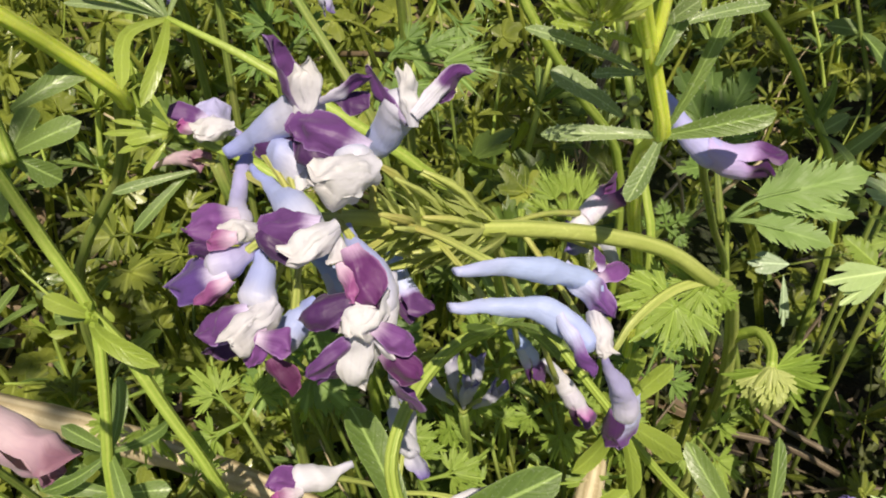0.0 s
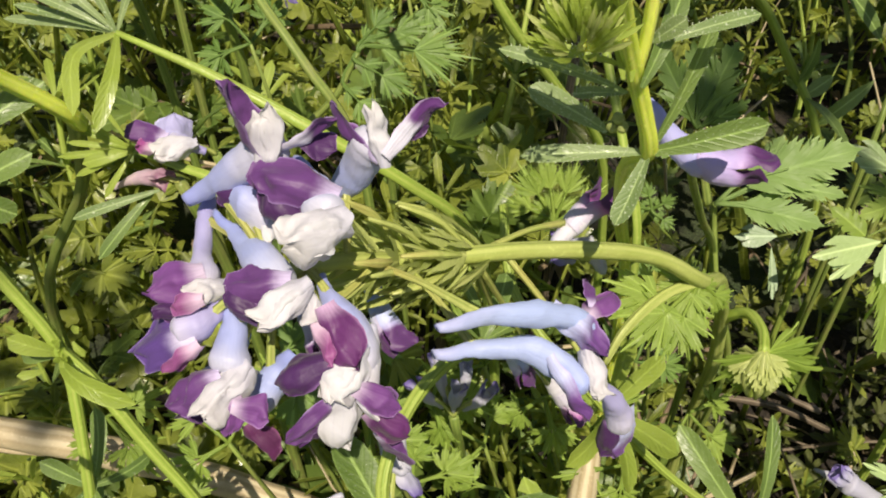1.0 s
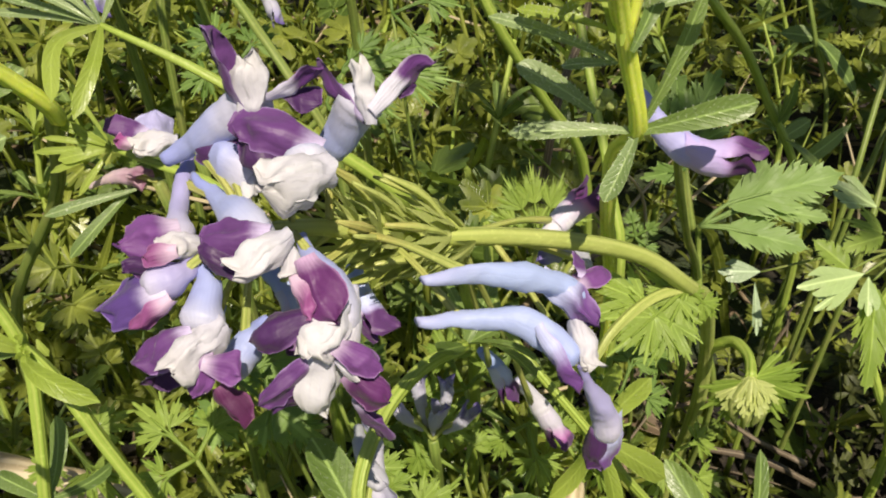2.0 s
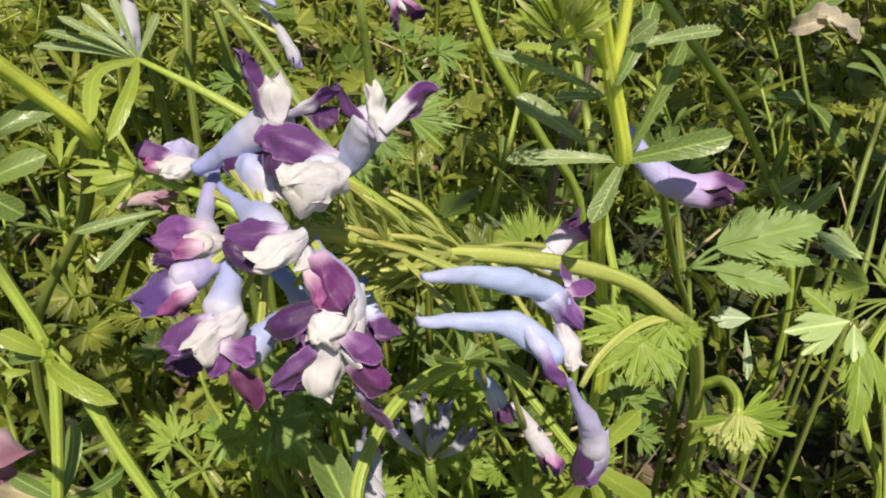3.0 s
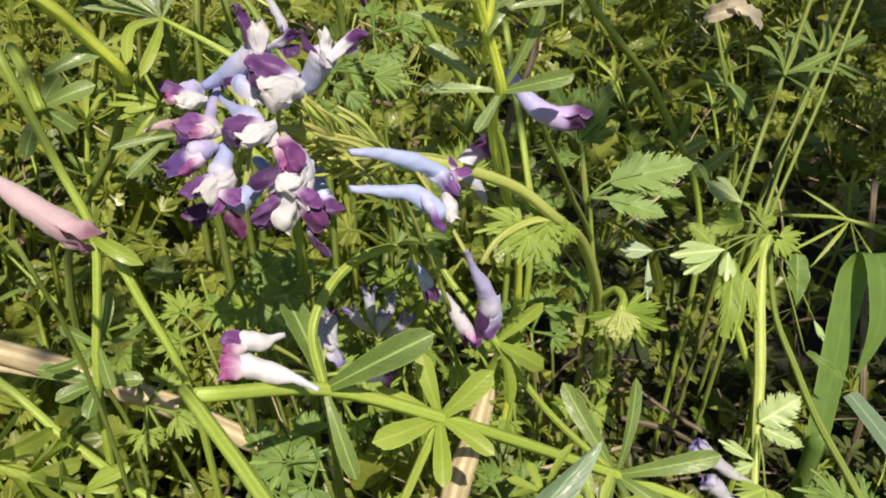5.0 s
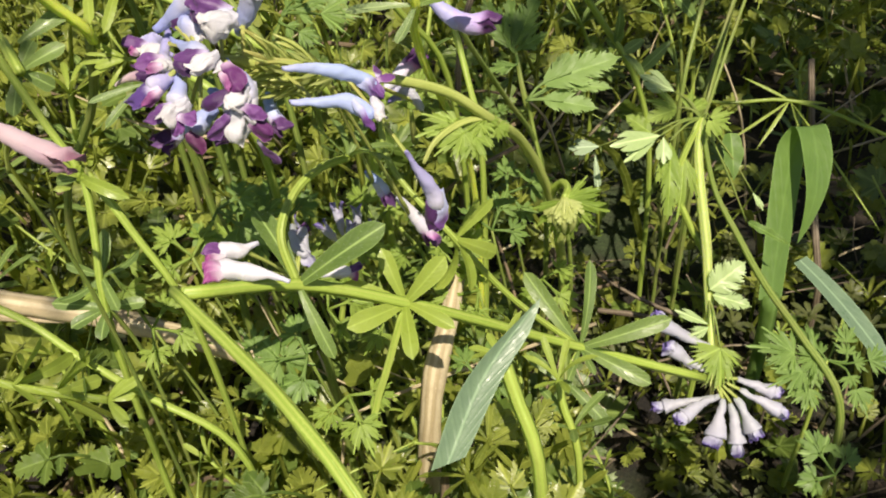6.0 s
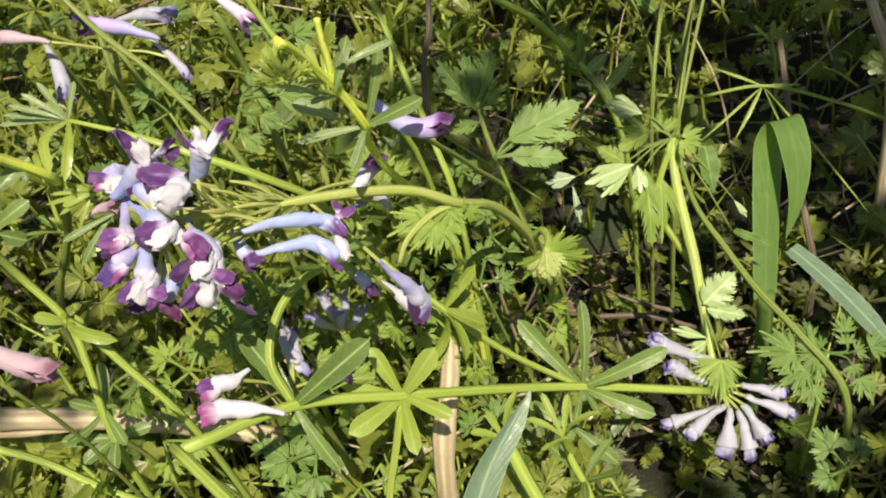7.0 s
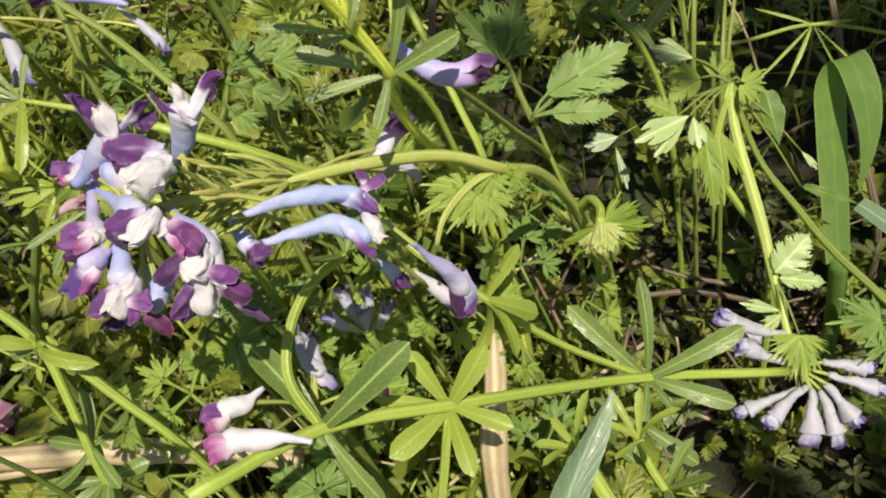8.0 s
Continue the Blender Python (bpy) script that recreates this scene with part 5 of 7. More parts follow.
for mid, tip in (((-0.0489, 0.1180, 0.2103), (-0.0482, 0.1087, 0.2058)), ((-0.0430, 0.1144, 0.2093), (-0.0453, 0.1070, 0.2039))):
    s = Shape()
    blade(s, STAR, tip, 0.0028, (0.3, -0.8, 0.4), "spoon", n=10, through=[mid])
    part("leaf", s, GALIUM_PALE, second)
FEATHER = (-0.0453, 0.1180, 0.1924)
third = cleavers("young cleavers shoot with a feathery pale tip", [FEATHER, (-0.0381, 0.1147, 0.1914), (-0.0292, 0.1107, 0.1899), (-0.0178, 0.1079, 0.1777), (-0.0155, 0.1154, 0.1438), to_soil((-0.0182, 0.1340, 0.1195))], 0.0011, start=0.5)
for tip, width in (((-0.0555, 0.1200, 0.1982), 0.0012), ((-0.0544, 0.1190, 0.1967), 0.0012), ((-0.0554, 0.1177, 0.1948), 0.0012), ((-0.0571, 0.1165, 0.1929), 0.0014), ((-0.0533, 0.1157, 0.1919), 0.0027),
                   ((-0.0504, 0.1124, 0.1873), 0.0013), ((-0.0514, 0.1226, 0.2023), 0.0010), ((-0.0496, 0.1175, 0.1949), 0.0012), ((-0.0525, 0.1210, 0.1955), 0.0012), ((-0.0548, 0.1150, 0.1900), 0.0014)):
    leaf_to(third, FEATHER, tip, width, GALIUM_PALE, (0.2, -0.6, 0.6), rng.uniform(0.02, 0.12), n=8)
leaf_to(third, (-0.0420, 0.1140, 0.1872), (-0.0556, 0.1101, 0.1853), 0.0022, GALIUM_GREY, (0, -0.7, 0.7), 0.05)
leaf_to(third, (-0.0430, 0.1150, 0.1865), (-0.0520, 0.1060, 0.1800), 0.0026, GALIUM, (0, -0.7, 0.7), 0.05)

# forked stem with a knot of tiny flowers
FORK = (-0.0545, 0.0898, 0.1768)
forked = cleavers("forked pale cleavers stem with a knot of buds", [(-0.0684, 0.0986, 0.2126), (-0.0640, 0.0960, 0.2004), (-0.0596, 0.0936, 0.1887), FORK, (-0.0543, 0.0842, 0.1644), (-0.0557, 0.0779, 0.1466), to_soil((-0.0619, 0.0797, 0.1183))], 0.00095)
stalk(forked, [FORK, (-0.0497, 0.0862, 0.1742), (-0.0441, 0.0818, 0.1646), (-0.0360, 0.0762, 0.1477), to_soil((-0.0362, 0.0863, 0.1107))], [0.0011, 0.0009, 0.0009, 0.0009], STEM, "side_stem", 12, 0.13)
stalk(forked, [(-0.0625, 0.0973, 0.2005), (-0.0670, 0.1047, 0.2043), (-0.0727, 0.1127, 0.2073)], [0.0012, 0.0010], STEM, "side_stem", 10, 0.1)
leaf_to(forked, FORK, (-0.0418, 0.0806, 0.1757), 0.0038, GALIUM_PALE, (-0.2, -0.7, 0.7), 0.26)
leaf_to(forked, FORK, (-0.0600, 0.0883, 0.1826), 0.0036, GALIUM_PALE, (0, -0.7, 0.7), 0.08)
leaf_to(forked, FORK, (-0.0616, 0.0912, 0.1753), 0.0034, GALIUM, (0, -0.7, 0.7), 0.04)
for i in range(14):
    p = np.array(FORK) + rng.normal(0, 0.0016, 3)
    leaf_to(forked, p, p + unit(rng.normal(0, 1, 3) + (0, -0.5, 0.6)) * rng.uniform(0.0015, 0.004), 0.0018, GALIUM_PALE, (0, -0.7, 0.5), 0.1, n=4)
for tip in ((-0.0533, 0.1039, 0.2034), (-0.0613, 0.1070, 0.2039), (-0.0580, 0.1014, 0.1944), (-0.0661, 0.0937, 0.1918)):
    leaf_to(forked, (-0.0638, 0.1006, 0.1996), tip, 0.0045, GALIUM, (0, -0.7, 0.6), 0.06)
whorl(forked, (-0.0550, 0.0806, 0.1542), (0.1, 0.2, -1), 5, 0.012, 0.0032, GALIUM, -0.1, 40)

# long stem along the bottom with three rings of leaves, snapped at its end
CUT, RING_A, RING_B, RING_C = (-0.0240, 0.0449, 0.1761), (-0.0045, 0.0606, 0.1623), (0.0182, 0.0681, 0.1471), (0.0676, 0.0911, 0.1017)
END = (0.1096, 0.0941, 0.0789)
snapped = cleavers("long snapped cleavers stem with rings of leaves", [CUT, RING_A, RING_B, RING_C, END], 0.0014)
stalk(snapped, [(-0.0260, 0.0465, 0.1758), (-0.0126, 0.0286, 0.1770), (-0.0012, 0.0123, 0.1780), (0.0120, -0.0060, 0.1700), (0.0300, -0.0300, 0.1200), to_soil((0.045, -0.045, 0))], [0.00115, 0.0012, 0.0012, 0.0012], STEM, "broken_stem", 12, 0.07)
s = Shape()
sweep(s, [(-0.0261, 0.0466, 0.1758), (-0.0264, 0.0470, 0.17577)], [0.0009, 0.0006], 10, 3)
part("broken_end", s, PALE_LEAF, snapped, "pale torn end of the stem")
def ring_leaf(place, tip, width, m, up):
    (bristly if m is GALIUM else leaf_to)(snapped, place, tip, width, m, up, 0.07)


ring_leaf(RING_A, (0.0160, 0.0631, 0.1749), 0.0070, GALIUM, (-0.2, -0.7, 0.6))
ring_leaf(RING_A, (-0.0136, 0.0760, 0.1723), 0.0066, GALIUM, (0.5, -0.6, 0.5))
ring_leaf(RING_A, (0.0020, 0.0500, 0.1490), 0.0040, GALIUM, (0, -0.7, 0.6))
ring_leaf(RING_B, (0.0137, 0.0757, 0.1585), 0.0046, GALIUM_PALE, (0, -0.8, 0.5))
ring_leaf(RING_B, (0.0288, 0.0717, 0.1575), 0.0060, GALIUM_PALE, (0, -0.8, 0.5))
ring_leaf(RING_B, (0.0046, 0.0692, 0.1545), 0.0030, GALIUM_PALE, (0, -0.4, 0.9))
ring_leaf(RING_B, (0.0045, 0.0589, 0.1494), 0.0060, GALIUM_PALE, (0, -0.7, 0.6))
ring_leaf(RING_B, (0.0294, 0.0594, 0.1457), 0.0042, GALIUM_PALE, (0, -0.5, 0.8))
ring_leaf(RING_B, (0.0189, 0.0531, 0.1430), 0.0046, GALIUM_PALE, (0, -0.7, 0.6))
ring_leaf(RING_C, (0.0734, 0.1086, 0.1205), 0.0050, GALIUM, (0.3, -0.6, 0.5))
ring_leaf(RING_C, (0.0537, 0.1093, 0.1176), 0.0062, GALIUM, (-0.2, -0.6, 0.6))
ring_leaf(RING_C, (0.0942, 0.0908, 0.1104), 0.0064, GALIUM, (0, -0.6, 0.6))
ring_leaf(RING_C, (0.0860, 0.0782, 0.0973), 0.0060, GALIUM, (0, -0.6, 0.6))
ring_leaf(RING_C, (0.0699, 0.0803, 0.1010), 0.0024, GALIUM, (0, -0.6, 0.6))
ring_leaf(RING_C, (0.0595, 0.0761, 0.0990), 0.0030, GALIUM, (0, -0.6, 0.6))
stalk(snapped, [(0.0624, 0.0858, 0.1046), (0.0614, 0.0815, 0.1030), (0.0609, 0.0782, 0.1008)], [0.0006, 0.0005], STEM_DULL, "leaf_stalk", 6)
ring_leaf((0.0611, 0.0785, 0.1011), (0.0710, 0.0677, 0.0941), 0.0050, GALIUM, (0, -0.5, 0.8))
ring_leaf((0.0609, 0.0782, 0.1008), (0.0509, 0.0668, 0.0959), 0.0042, GALIUM, (0, -0.5, 0.8))
ring_leaf((0.0609, 0.0782, 0.1008), (0.0509, 0.0872, 0.1059), 0.0042, GALIUM, (-0.2, -0.6, 0.7))
stalk(snapped, [RING_B, (0.0127, 0.0629, 0.1325), (0.0072, 0.0571, 0.1172), to_soil((0.0072, 0.0571, 0.1172))], [0.0011, 0.0010, 0.0009], STEM, "side_stem", 8, 0.1)
# the arching shoot behind it that carries a small leafy top
arch = cleavers("thin arching cleavers stem with a leafy tip", [RING_A, (-0.0071, 0.0666, 0.1718), (-0.0039, 0.0751, 0.1767), (0.0020, 0.0829, 0.1779), (0.0081, 0.0875, 0.1771)], 0.0009, STEM)
whorl(arch, (0.0081, 0.0875, 0.1771), (0.4, 0.2, 0.8), 7, 0.014, 0.0034, GALIUM, 0.5, 10)
# straight stem from under the blue flowers to the third ring
diagonal = cleavers("straight cleavers stem slanting through the weeds", [(0.0154, 0.1278, 0.1679), (0.0166, 0.1136, 0.1583), (0.0327, 0.0981, 0.1416), (0.0479, 0.0950, 0.1206), RING_C], 0.0008)
whorl(diagonal, (0.0327, 0.0981, 0.1416), (0.6, 0.2, -0.5), 6, 0.016, 0.0050, GALIUM_PALE, 0.3, 30)

# dull side shoot low beside the reed
HEEL = (-0.0554, 0.0783, 0.1453)
side_shoot = cleavers("short dull cleavers shoot beside the dry reed", [HEEL, (-0.0545, 0.0800, 0.1390), (-0.0530, 0.0820, 0.1250), to_soil((-0.0530, 0.0820, 0))], 0.0006, STEM_DULL)
for tip in ((-0.0684, 0.0786, 0.1484), (-0.0632, 0.0727, 0.1451), (-0.0461, 0.0788, 0.1459), (-0.0560, 0.0700, 0.1425), (-0.0575, 0.0855, 0.1500)):
    leaf_to(side_shoot, HEEL, tip, 0.0041, GALIUM, (0, -0.5, 0.8), 0.07)

# ---- cut leaves on stalks ----
def cut_leaf(name, label, root, stalk_through, leaflets, kind, material, stalk_material=None, wide=0.85, up=(0, -0.6, 0.8), radius=0.0008, group="", whole=False):
    """A leaf of cut leaflets: each has a base, a tip and a width factor."""
    ob = thing(name, label, "leaf", group=group)
    stalk(ob, [root, *stalk_through], [radius * 1.2, radius, radius * 0.7], stalk_material or STEM_DULL, "leaf_stalk", 7)
    for i, (base, tip, *more) in enumerate(leaflets):
        base, tip = np.array(base), np.array(tip)
        w = more[0] if more else wide
        if whole:
            s = Shape()
            leaflet(s, kind, base, tip - base, up, np.linalg.norm(tip - base), i, w)
            part("leaflet", s, material, ob)
        else:
            frond(ob, base, tip, kind, material, up, w, i, radius * 0.5)
        r = Shape()
        sweep(r, [np.array(stalk_through[-1]), base, base * 0.6 + tip * 0.4 + (0, -0.0002, 0.0002)], [radius * 0.6, radius * 0.5, radius * 0.25], 5, 6)
        part("rib", r, material, ob)
    return ob


TL = (0.0570, 0.1282, 0.1652)
cut_leaf("cut_leaf", "broad toothed leaf in sunlit tone on a thin stalk", to_soil((0.0780, 0.1519, 0.0646)), ((0.0711, 0.1292, 0.1138), (0.0621, 0.1270, 0.1409), (0.0579, 0.1300, 0.1620), TL),
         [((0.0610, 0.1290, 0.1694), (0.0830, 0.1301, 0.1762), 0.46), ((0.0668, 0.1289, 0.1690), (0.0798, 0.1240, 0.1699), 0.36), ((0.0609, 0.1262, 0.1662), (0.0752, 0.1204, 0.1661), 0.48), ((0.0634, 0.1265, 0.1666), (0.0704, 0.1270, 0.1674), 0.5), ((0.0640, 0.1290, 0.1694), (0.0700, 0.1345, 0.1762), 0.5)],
         "toothed", SUN_TONED_LEAF, STEM_DULL, up=(0.1, -0.55, 0.82), whole=True)
cut_leaf("cut_leaf", "shaded toothed leaf behind the lilac flower", (0.0581, 0.1336, 0.1599), ((0.0569, 0.1362, 0.1657), (0.0558, 0.1415, 0.1744)),
         [((0.0550, 0.1416, 0.1745), (0.0633, 0.1503, 0.1870), 0.7), ((0.0554, 0.1416, 0.1745), (0.0552, 0.1523, 0.1862), 0.7), ((0.0552, 0.1410, 0.1739), (0.0478, 0.1501, 0.1867), 0.6), ((0.0552, 0.1410, 0.1739), (0.0650, 0.1427, 0.1788), 0.6), ((0.0557, 0.1387, 0.1713), (0.0469, 0.1362, 0.1715), 0.6)],
         "triangle", CORY_LEAF, STEM_DULL, up=(-0.2, -0.7, 0.6), whole=True)
cut_leaf("cut_leaf", "feathery green leaf above the flower spike", (-0.0240, 0.1607, 0.1650), ((-0.0169, 0.1598, 0.1730), (-0.0117, 0.1620, 0.1816)),
         [((-0.0105, 0.1628, 0.1825), (0.0132, 0.1573, 0.1823), 0.5), ((-0.0105, 0.1632, 0.1830), (0.0054, 0.1642, 0.1872), 0.5), ((-0.0117, 0.1628, 0.1825), (-0.0031, 0.1666, 0.1899), 0.6), ((-0.0129, 0.1612, 0.1807), (0.0006, 0.1538, 0.1753), 0.6), ((-0.0155, 0.1597, 0.1760), (-0.0079, 0.1502, 0.1712), 0.6)],
         "ferny", CORY_LEAF, up=(0, -0.6, 0.7))
cut_leaf("cut_leaf", "bright fan of feathery leaflets", (0.0243, 0.1218, 0.1586), ((0.0241, 0.1203, 0.1645), (0.0240, 0.1201, 0.1703)),
         [((0.0240, 0.1201, 0.1703), (0.0172, 0.1245, 0.1814), 0.55), ((0.0240, 0.1201, 0.1703), (0.0223, 0.1259, 0.1830), 0.5), ((0.0240, 0.1201, 0.1703), (0.0286, 0.1245, 0.1814), 0.5), ((0.0246, 0.1201, 0.1703), (0.0342, 0.1227, 0.1763), 0.5), ((0.0240, 0.1201, 0.1703), (0.0142, 0.1212, 0.1761), 0.5)],
         "ferny", CORY_YOUNG, up=(0, -0.8, 0.5))
cut_leaf("cut_leaf", "ferny leaf beside the arching stem", (0.0462, 0.1399, 0.1490), ((0.0473, 0.1393, 0.1528), (0.0486, 0.1390, 0.1555)),
         [((0.0486, 0.1386, 0.1550), (0.0529, 0.1371, 0.1594), 0.8), ((0.0486, 0.1386, 0.1550), (0.0469, 0.1411, 0.1609), 0.8), ((0.0480, 0.1386, 0.1550), (0.0420, 0.1378, 0.1572), 0.7), ((0.0486, 0.1382, 0.1546), (0.0530, 0.1339, 0.1527), 0.7)],
         "ferny", CORY_LEAF, up=(0, -0.7, 0.6))
def ternate(label, root, centre, direction, up, size, kind, material, group="low cut leaves"):
    """A leaf of three branches, each with three leaflets."""
    centre, d, up = np.array(centre), unit(direction), unit(up)
    d = unit(d - up * np.dot(d, up))
    pieces = []
    for turn, reach in ((0, 1.0), (72, 0.8), (-72, 0.8)):
        b = turned(d, up, turn)
        hub = centre + b * size * 0.75 * reach
        for t2, r2 in ((0, 1.0), (58, 0.8), (-58, 0.8)):
            e = turned(b, up, t2 + rng.normal(0, 6))
            pieces.append((hub + e * size * 0.08, hub + e * size * r2 * reach - up * size * rng.uniform(-0.1, 0.25), 0.9))
    return cut_leaf("cut_leaf", label, root, (centre * 0.5 + np.array(root) * 0.5 + (0.004, 0, 0.004), centre), pieces, kind, material, STEM_DULL, up=up, radius=0.0006, group=group, whole=True)


def low_leaf(px, d, up, size):
    kind, m = (("cleft_fine", CORY_LEAF), ("corydalis", CORY_LEAF), ("cleft_fine", CORY_YOUNG))[int(rng.integers(3))]
    ternate("low cut green leaf on a thin stalk", to_soil(px, (0.01, 0.015)), px, d, up, size * 0.78, kind, m)


low_leaf((-0.0293, 0.1020, 0.1555), (0.6, -0.6, 0.0), (0.1, -0.6, 0.8), 0.012)
low_leaf((-0.0353, 0.0900, 0.1499), (-0.5, 0.4, 0.2), (0.2, -0.5, 0.8), 0.011)
low_leaf((-0.0243, 0.1029, 0.1464), (0.5, 0.5, 0.0), (0, -0.6, 0.8), 0.011)
low_leaf((-0.0142, 0.1094, 0.1443), (-0.3, 0.6, 0.2), (0, -0.5, 0.8), 0.012)
low_leaf((0.0018, 0.0610, 0.1243), (0.2, -0.8, 0.2), (0, -0.5, 0.8), 0.012)
low_leaf((-0.0078, 0.0698, 0.1309), (-0.7, -0.2, 0.2), (0, -0.6, 0.8), 0.012)
low_leaf((-0.0208, 0.0685, 0.1278), (0.7, 0.2, 0.2), (0, -0.6, 0.8), 0.012)
low_leaf((0.0355, 0.0749, 0.1103), (0.4, 0.5, 0.1), (0, -0.6, 0.8), 0.011)
low_leaf((0.0531, 0.1400, 0.1253), (0.8, 0.2, 0.1), (0, -0.6, 0.8), 0.013)
low_leaf((0.0454, 0.1204, 0.1260), (0.3, 0.7, 0.1), (0, -0.6, 0.8), 0.012)
low_leaf((0.0613, 0.1206, 0.1043), (0.4, -0.7, 0.1), (0, -0.6, 0.8), 0.012)
low_leaf((-0.0656, 0.1081, 0.1335), (0.4, -0.7, 0.1), (0, -0.6, 0.8), 0.012)
low_leaf((-0.0496, 0.0853, 0.1310), (0.7, -0.3, 0.1), (0, -0.6, 0.8), 0.012)
low_leaf((-0.0012, 0.1842, 0.1849), (0.7, 0.3, 0.1), (0, -0.6, 0.8), 0.014)
low_leaf((-0.0355, 0.1713, 0.1792), (-0.4, 0.6, 0.1), (0, -0.6, 0.8), 0.013)
low_leaf((0.1447, 0.0674, 0.0590), (-0.3, 0.7, 0.1), (0, -0.6, 0.8), 0.012)

# fresh cut leaves in the light under the flower spike
for i, (x, y, z) in enumerate(((0.0000, 0.107, 0.134), (0.0102, 0.101, 0.127), (0.0228, 0.107, 0.134), (0.0320, 0.102, 0.129), (0.0385, 0.097, 0.123), (-0.0126, 0.104, 0.130), (0.0110, 0.112, 0.139), (0.0131, 0.094, 0.121), (-0.0046, 0.096, 0.122), (-0.0240, 0.110, 0.137))):
    ternate("fresh cut green leaf low under the flowers", to_soil((x, y, z), (0.01, 0.015)), (x, y, z), turned((1, 0, 0), (0, 0, 1), i * 137.5), (-0.1, -0.7, 0.7), 0.0085, "cleft_fine", CORY_YOUNG)

# ---- bent flowering stem with faded flowers ----
KNEE, DROOP = (0.1145, 0.1423, 0.1459), (0.1133, 0.0965, 0.0768)
bent = thing("corydalis_plant", "bent corydalis with cut leaves and faded white flowers", "flower")
stalk(bent, [KNEE, (0.1138, 0.1396, 0.1387), (0.1138, 0.1334, 0.1277), (0.1150, 0.1239, 0.1118), (0.1148, 0.1136, 0.0964), (0.1144, 0.1059, 0.0868), DROOP], [0.0009, 0.0014, 0.0017, 0.0017, 0.0015, 0.0012, 0.0009], STEM_PALE, "flower_stem")
stalk(bent, [KNEE, (0.1065, 0.1345, 0.1274), (0.1111, 0.1300, 0.1138), (0.1192, 0.1272, 0.0963), to_soil((0.1214, 0.1272, 0.0876))], [0.0010, 0.0011, 0.0012, 0.0012], STEM, "stem")
stalk(bent, [KNEE, (0.1187, 0.1320, 0.1248), (0.1251, 0.1245, 0.1125), (0.1327, 0.1159, 0.0990), (0.1450, 0.1052, 0.0820), (0.1548, 0.0910, 0.0669), to_soil((0.1578, 0.0842, 0.0568))], [0.0007, 0.0011, 0.0013, 0.0014], STEM_DULL, "stem")


def trumpet(parent, line, seed):
    """A faded flower: a narrow white tube that widens to a frilled violet mouth of four short lobes."""
    root, a, b, tip = (np.array(p, float) for p in line)
    r = np.random.default_rng(seed)
    s = Shape()
    wide = r.uniform(0.8, 1.2)
    sweep(s, [root, a, b], np.array([0.0008, 0.0012, 0.0013, 0.0017, 0.0024, 0.0030]) * wide, 14, 22, flat=0.85)
    s.v[0] = crumple(crumple(s.v[0], 0.0007, 260), 0.0003, 800)
    ob = part("flower", s, TUBE_FADED, parent, "faded white spurred flower with violet tip")
    x = unit(tip - a)
    for k in range(4):
        out = turned(unit(np.cross(x, (0.2, 0.4, 1))), x, k * 90 + r.uniform(-20, 20))
        base = b + out * 0.0011 * wide - x * 0.0012
        part("outer_petal", shell(base, tip + out * r.uniform(0.0008, 0.0022), 0.0046 * wide, b, 65, 0.08, seed + k), HOOD_FADED, ob)
    s = Shape()
    sweep(s, [np.array(DROOP), root], [0.0004, 0.0006], 6, 5)
    part("flower_stalk", s, PEDICEL, parent)


FADED = [
    ((0.1167, 0.1016, 0.0823), (0.1067, 0.1038, 0.0875), (0.0977, 0.1065, 0.0932), (0.0951, 0.1084, 0.0952)),
    ((0.1116, 0.0968, 0.0786), (0.1061, 0.0985, 0.0819), (0.1006, 0.1011, 0.0860), (0.0981, 0.1023, 0.0873)),
    ((0.1155, 0.0922, 0.0723), (0.1084, 0.0897, 0.0725), (0.1014, 0.0860, 0.0715), (0.0984, 0.0844, 0.0712)),
    ((0.1128, 0.0930, 0.0702), (0.1038, 0.0927, 0.0698), (0.0968, 0.0922, 0.0692), (0.0930, 0.0922, 0.0693)),
    ((0.1154, 0.0906, 0.0721), (0.1134, 0.0862, 0.0689), (0.1108, 0.0814, 0.0652), (0.1091, 0.0785, 0.0635)),
    ((0.1189, 0.0915, 0.0686), (0.1196, 0.0873, 0.0642), (0.1193, 0.0825, 0.0591), (0.1190, 0.0795, 0.0560)),
    ((0.1203, 0.0912, 0.0712), (0.1221, 0.0866, 0.0679), (0.1237, 0.0825, 0.0650), (0.1246, 0.0807, 0.0631)),
    ((0.1218, 0.0966, 0.0741), (0.1282, 0.0953, 0.0713), (0.1332, 0.0937, 0.0697), (0.1357, 0.0929, 0.0688)),
    ((0.1214, 0.0930, 0.0732), (0.1273, 0.0903, 0.0704), (0.1332, 0.0875, 0.0675), (0.1361, 0.0862, 0.0661))]
for i, line in enumerate(FADED):
    trumpet(bent, line, i)
DROOP_UP = (0.1148, 0.1136, 0.0964)
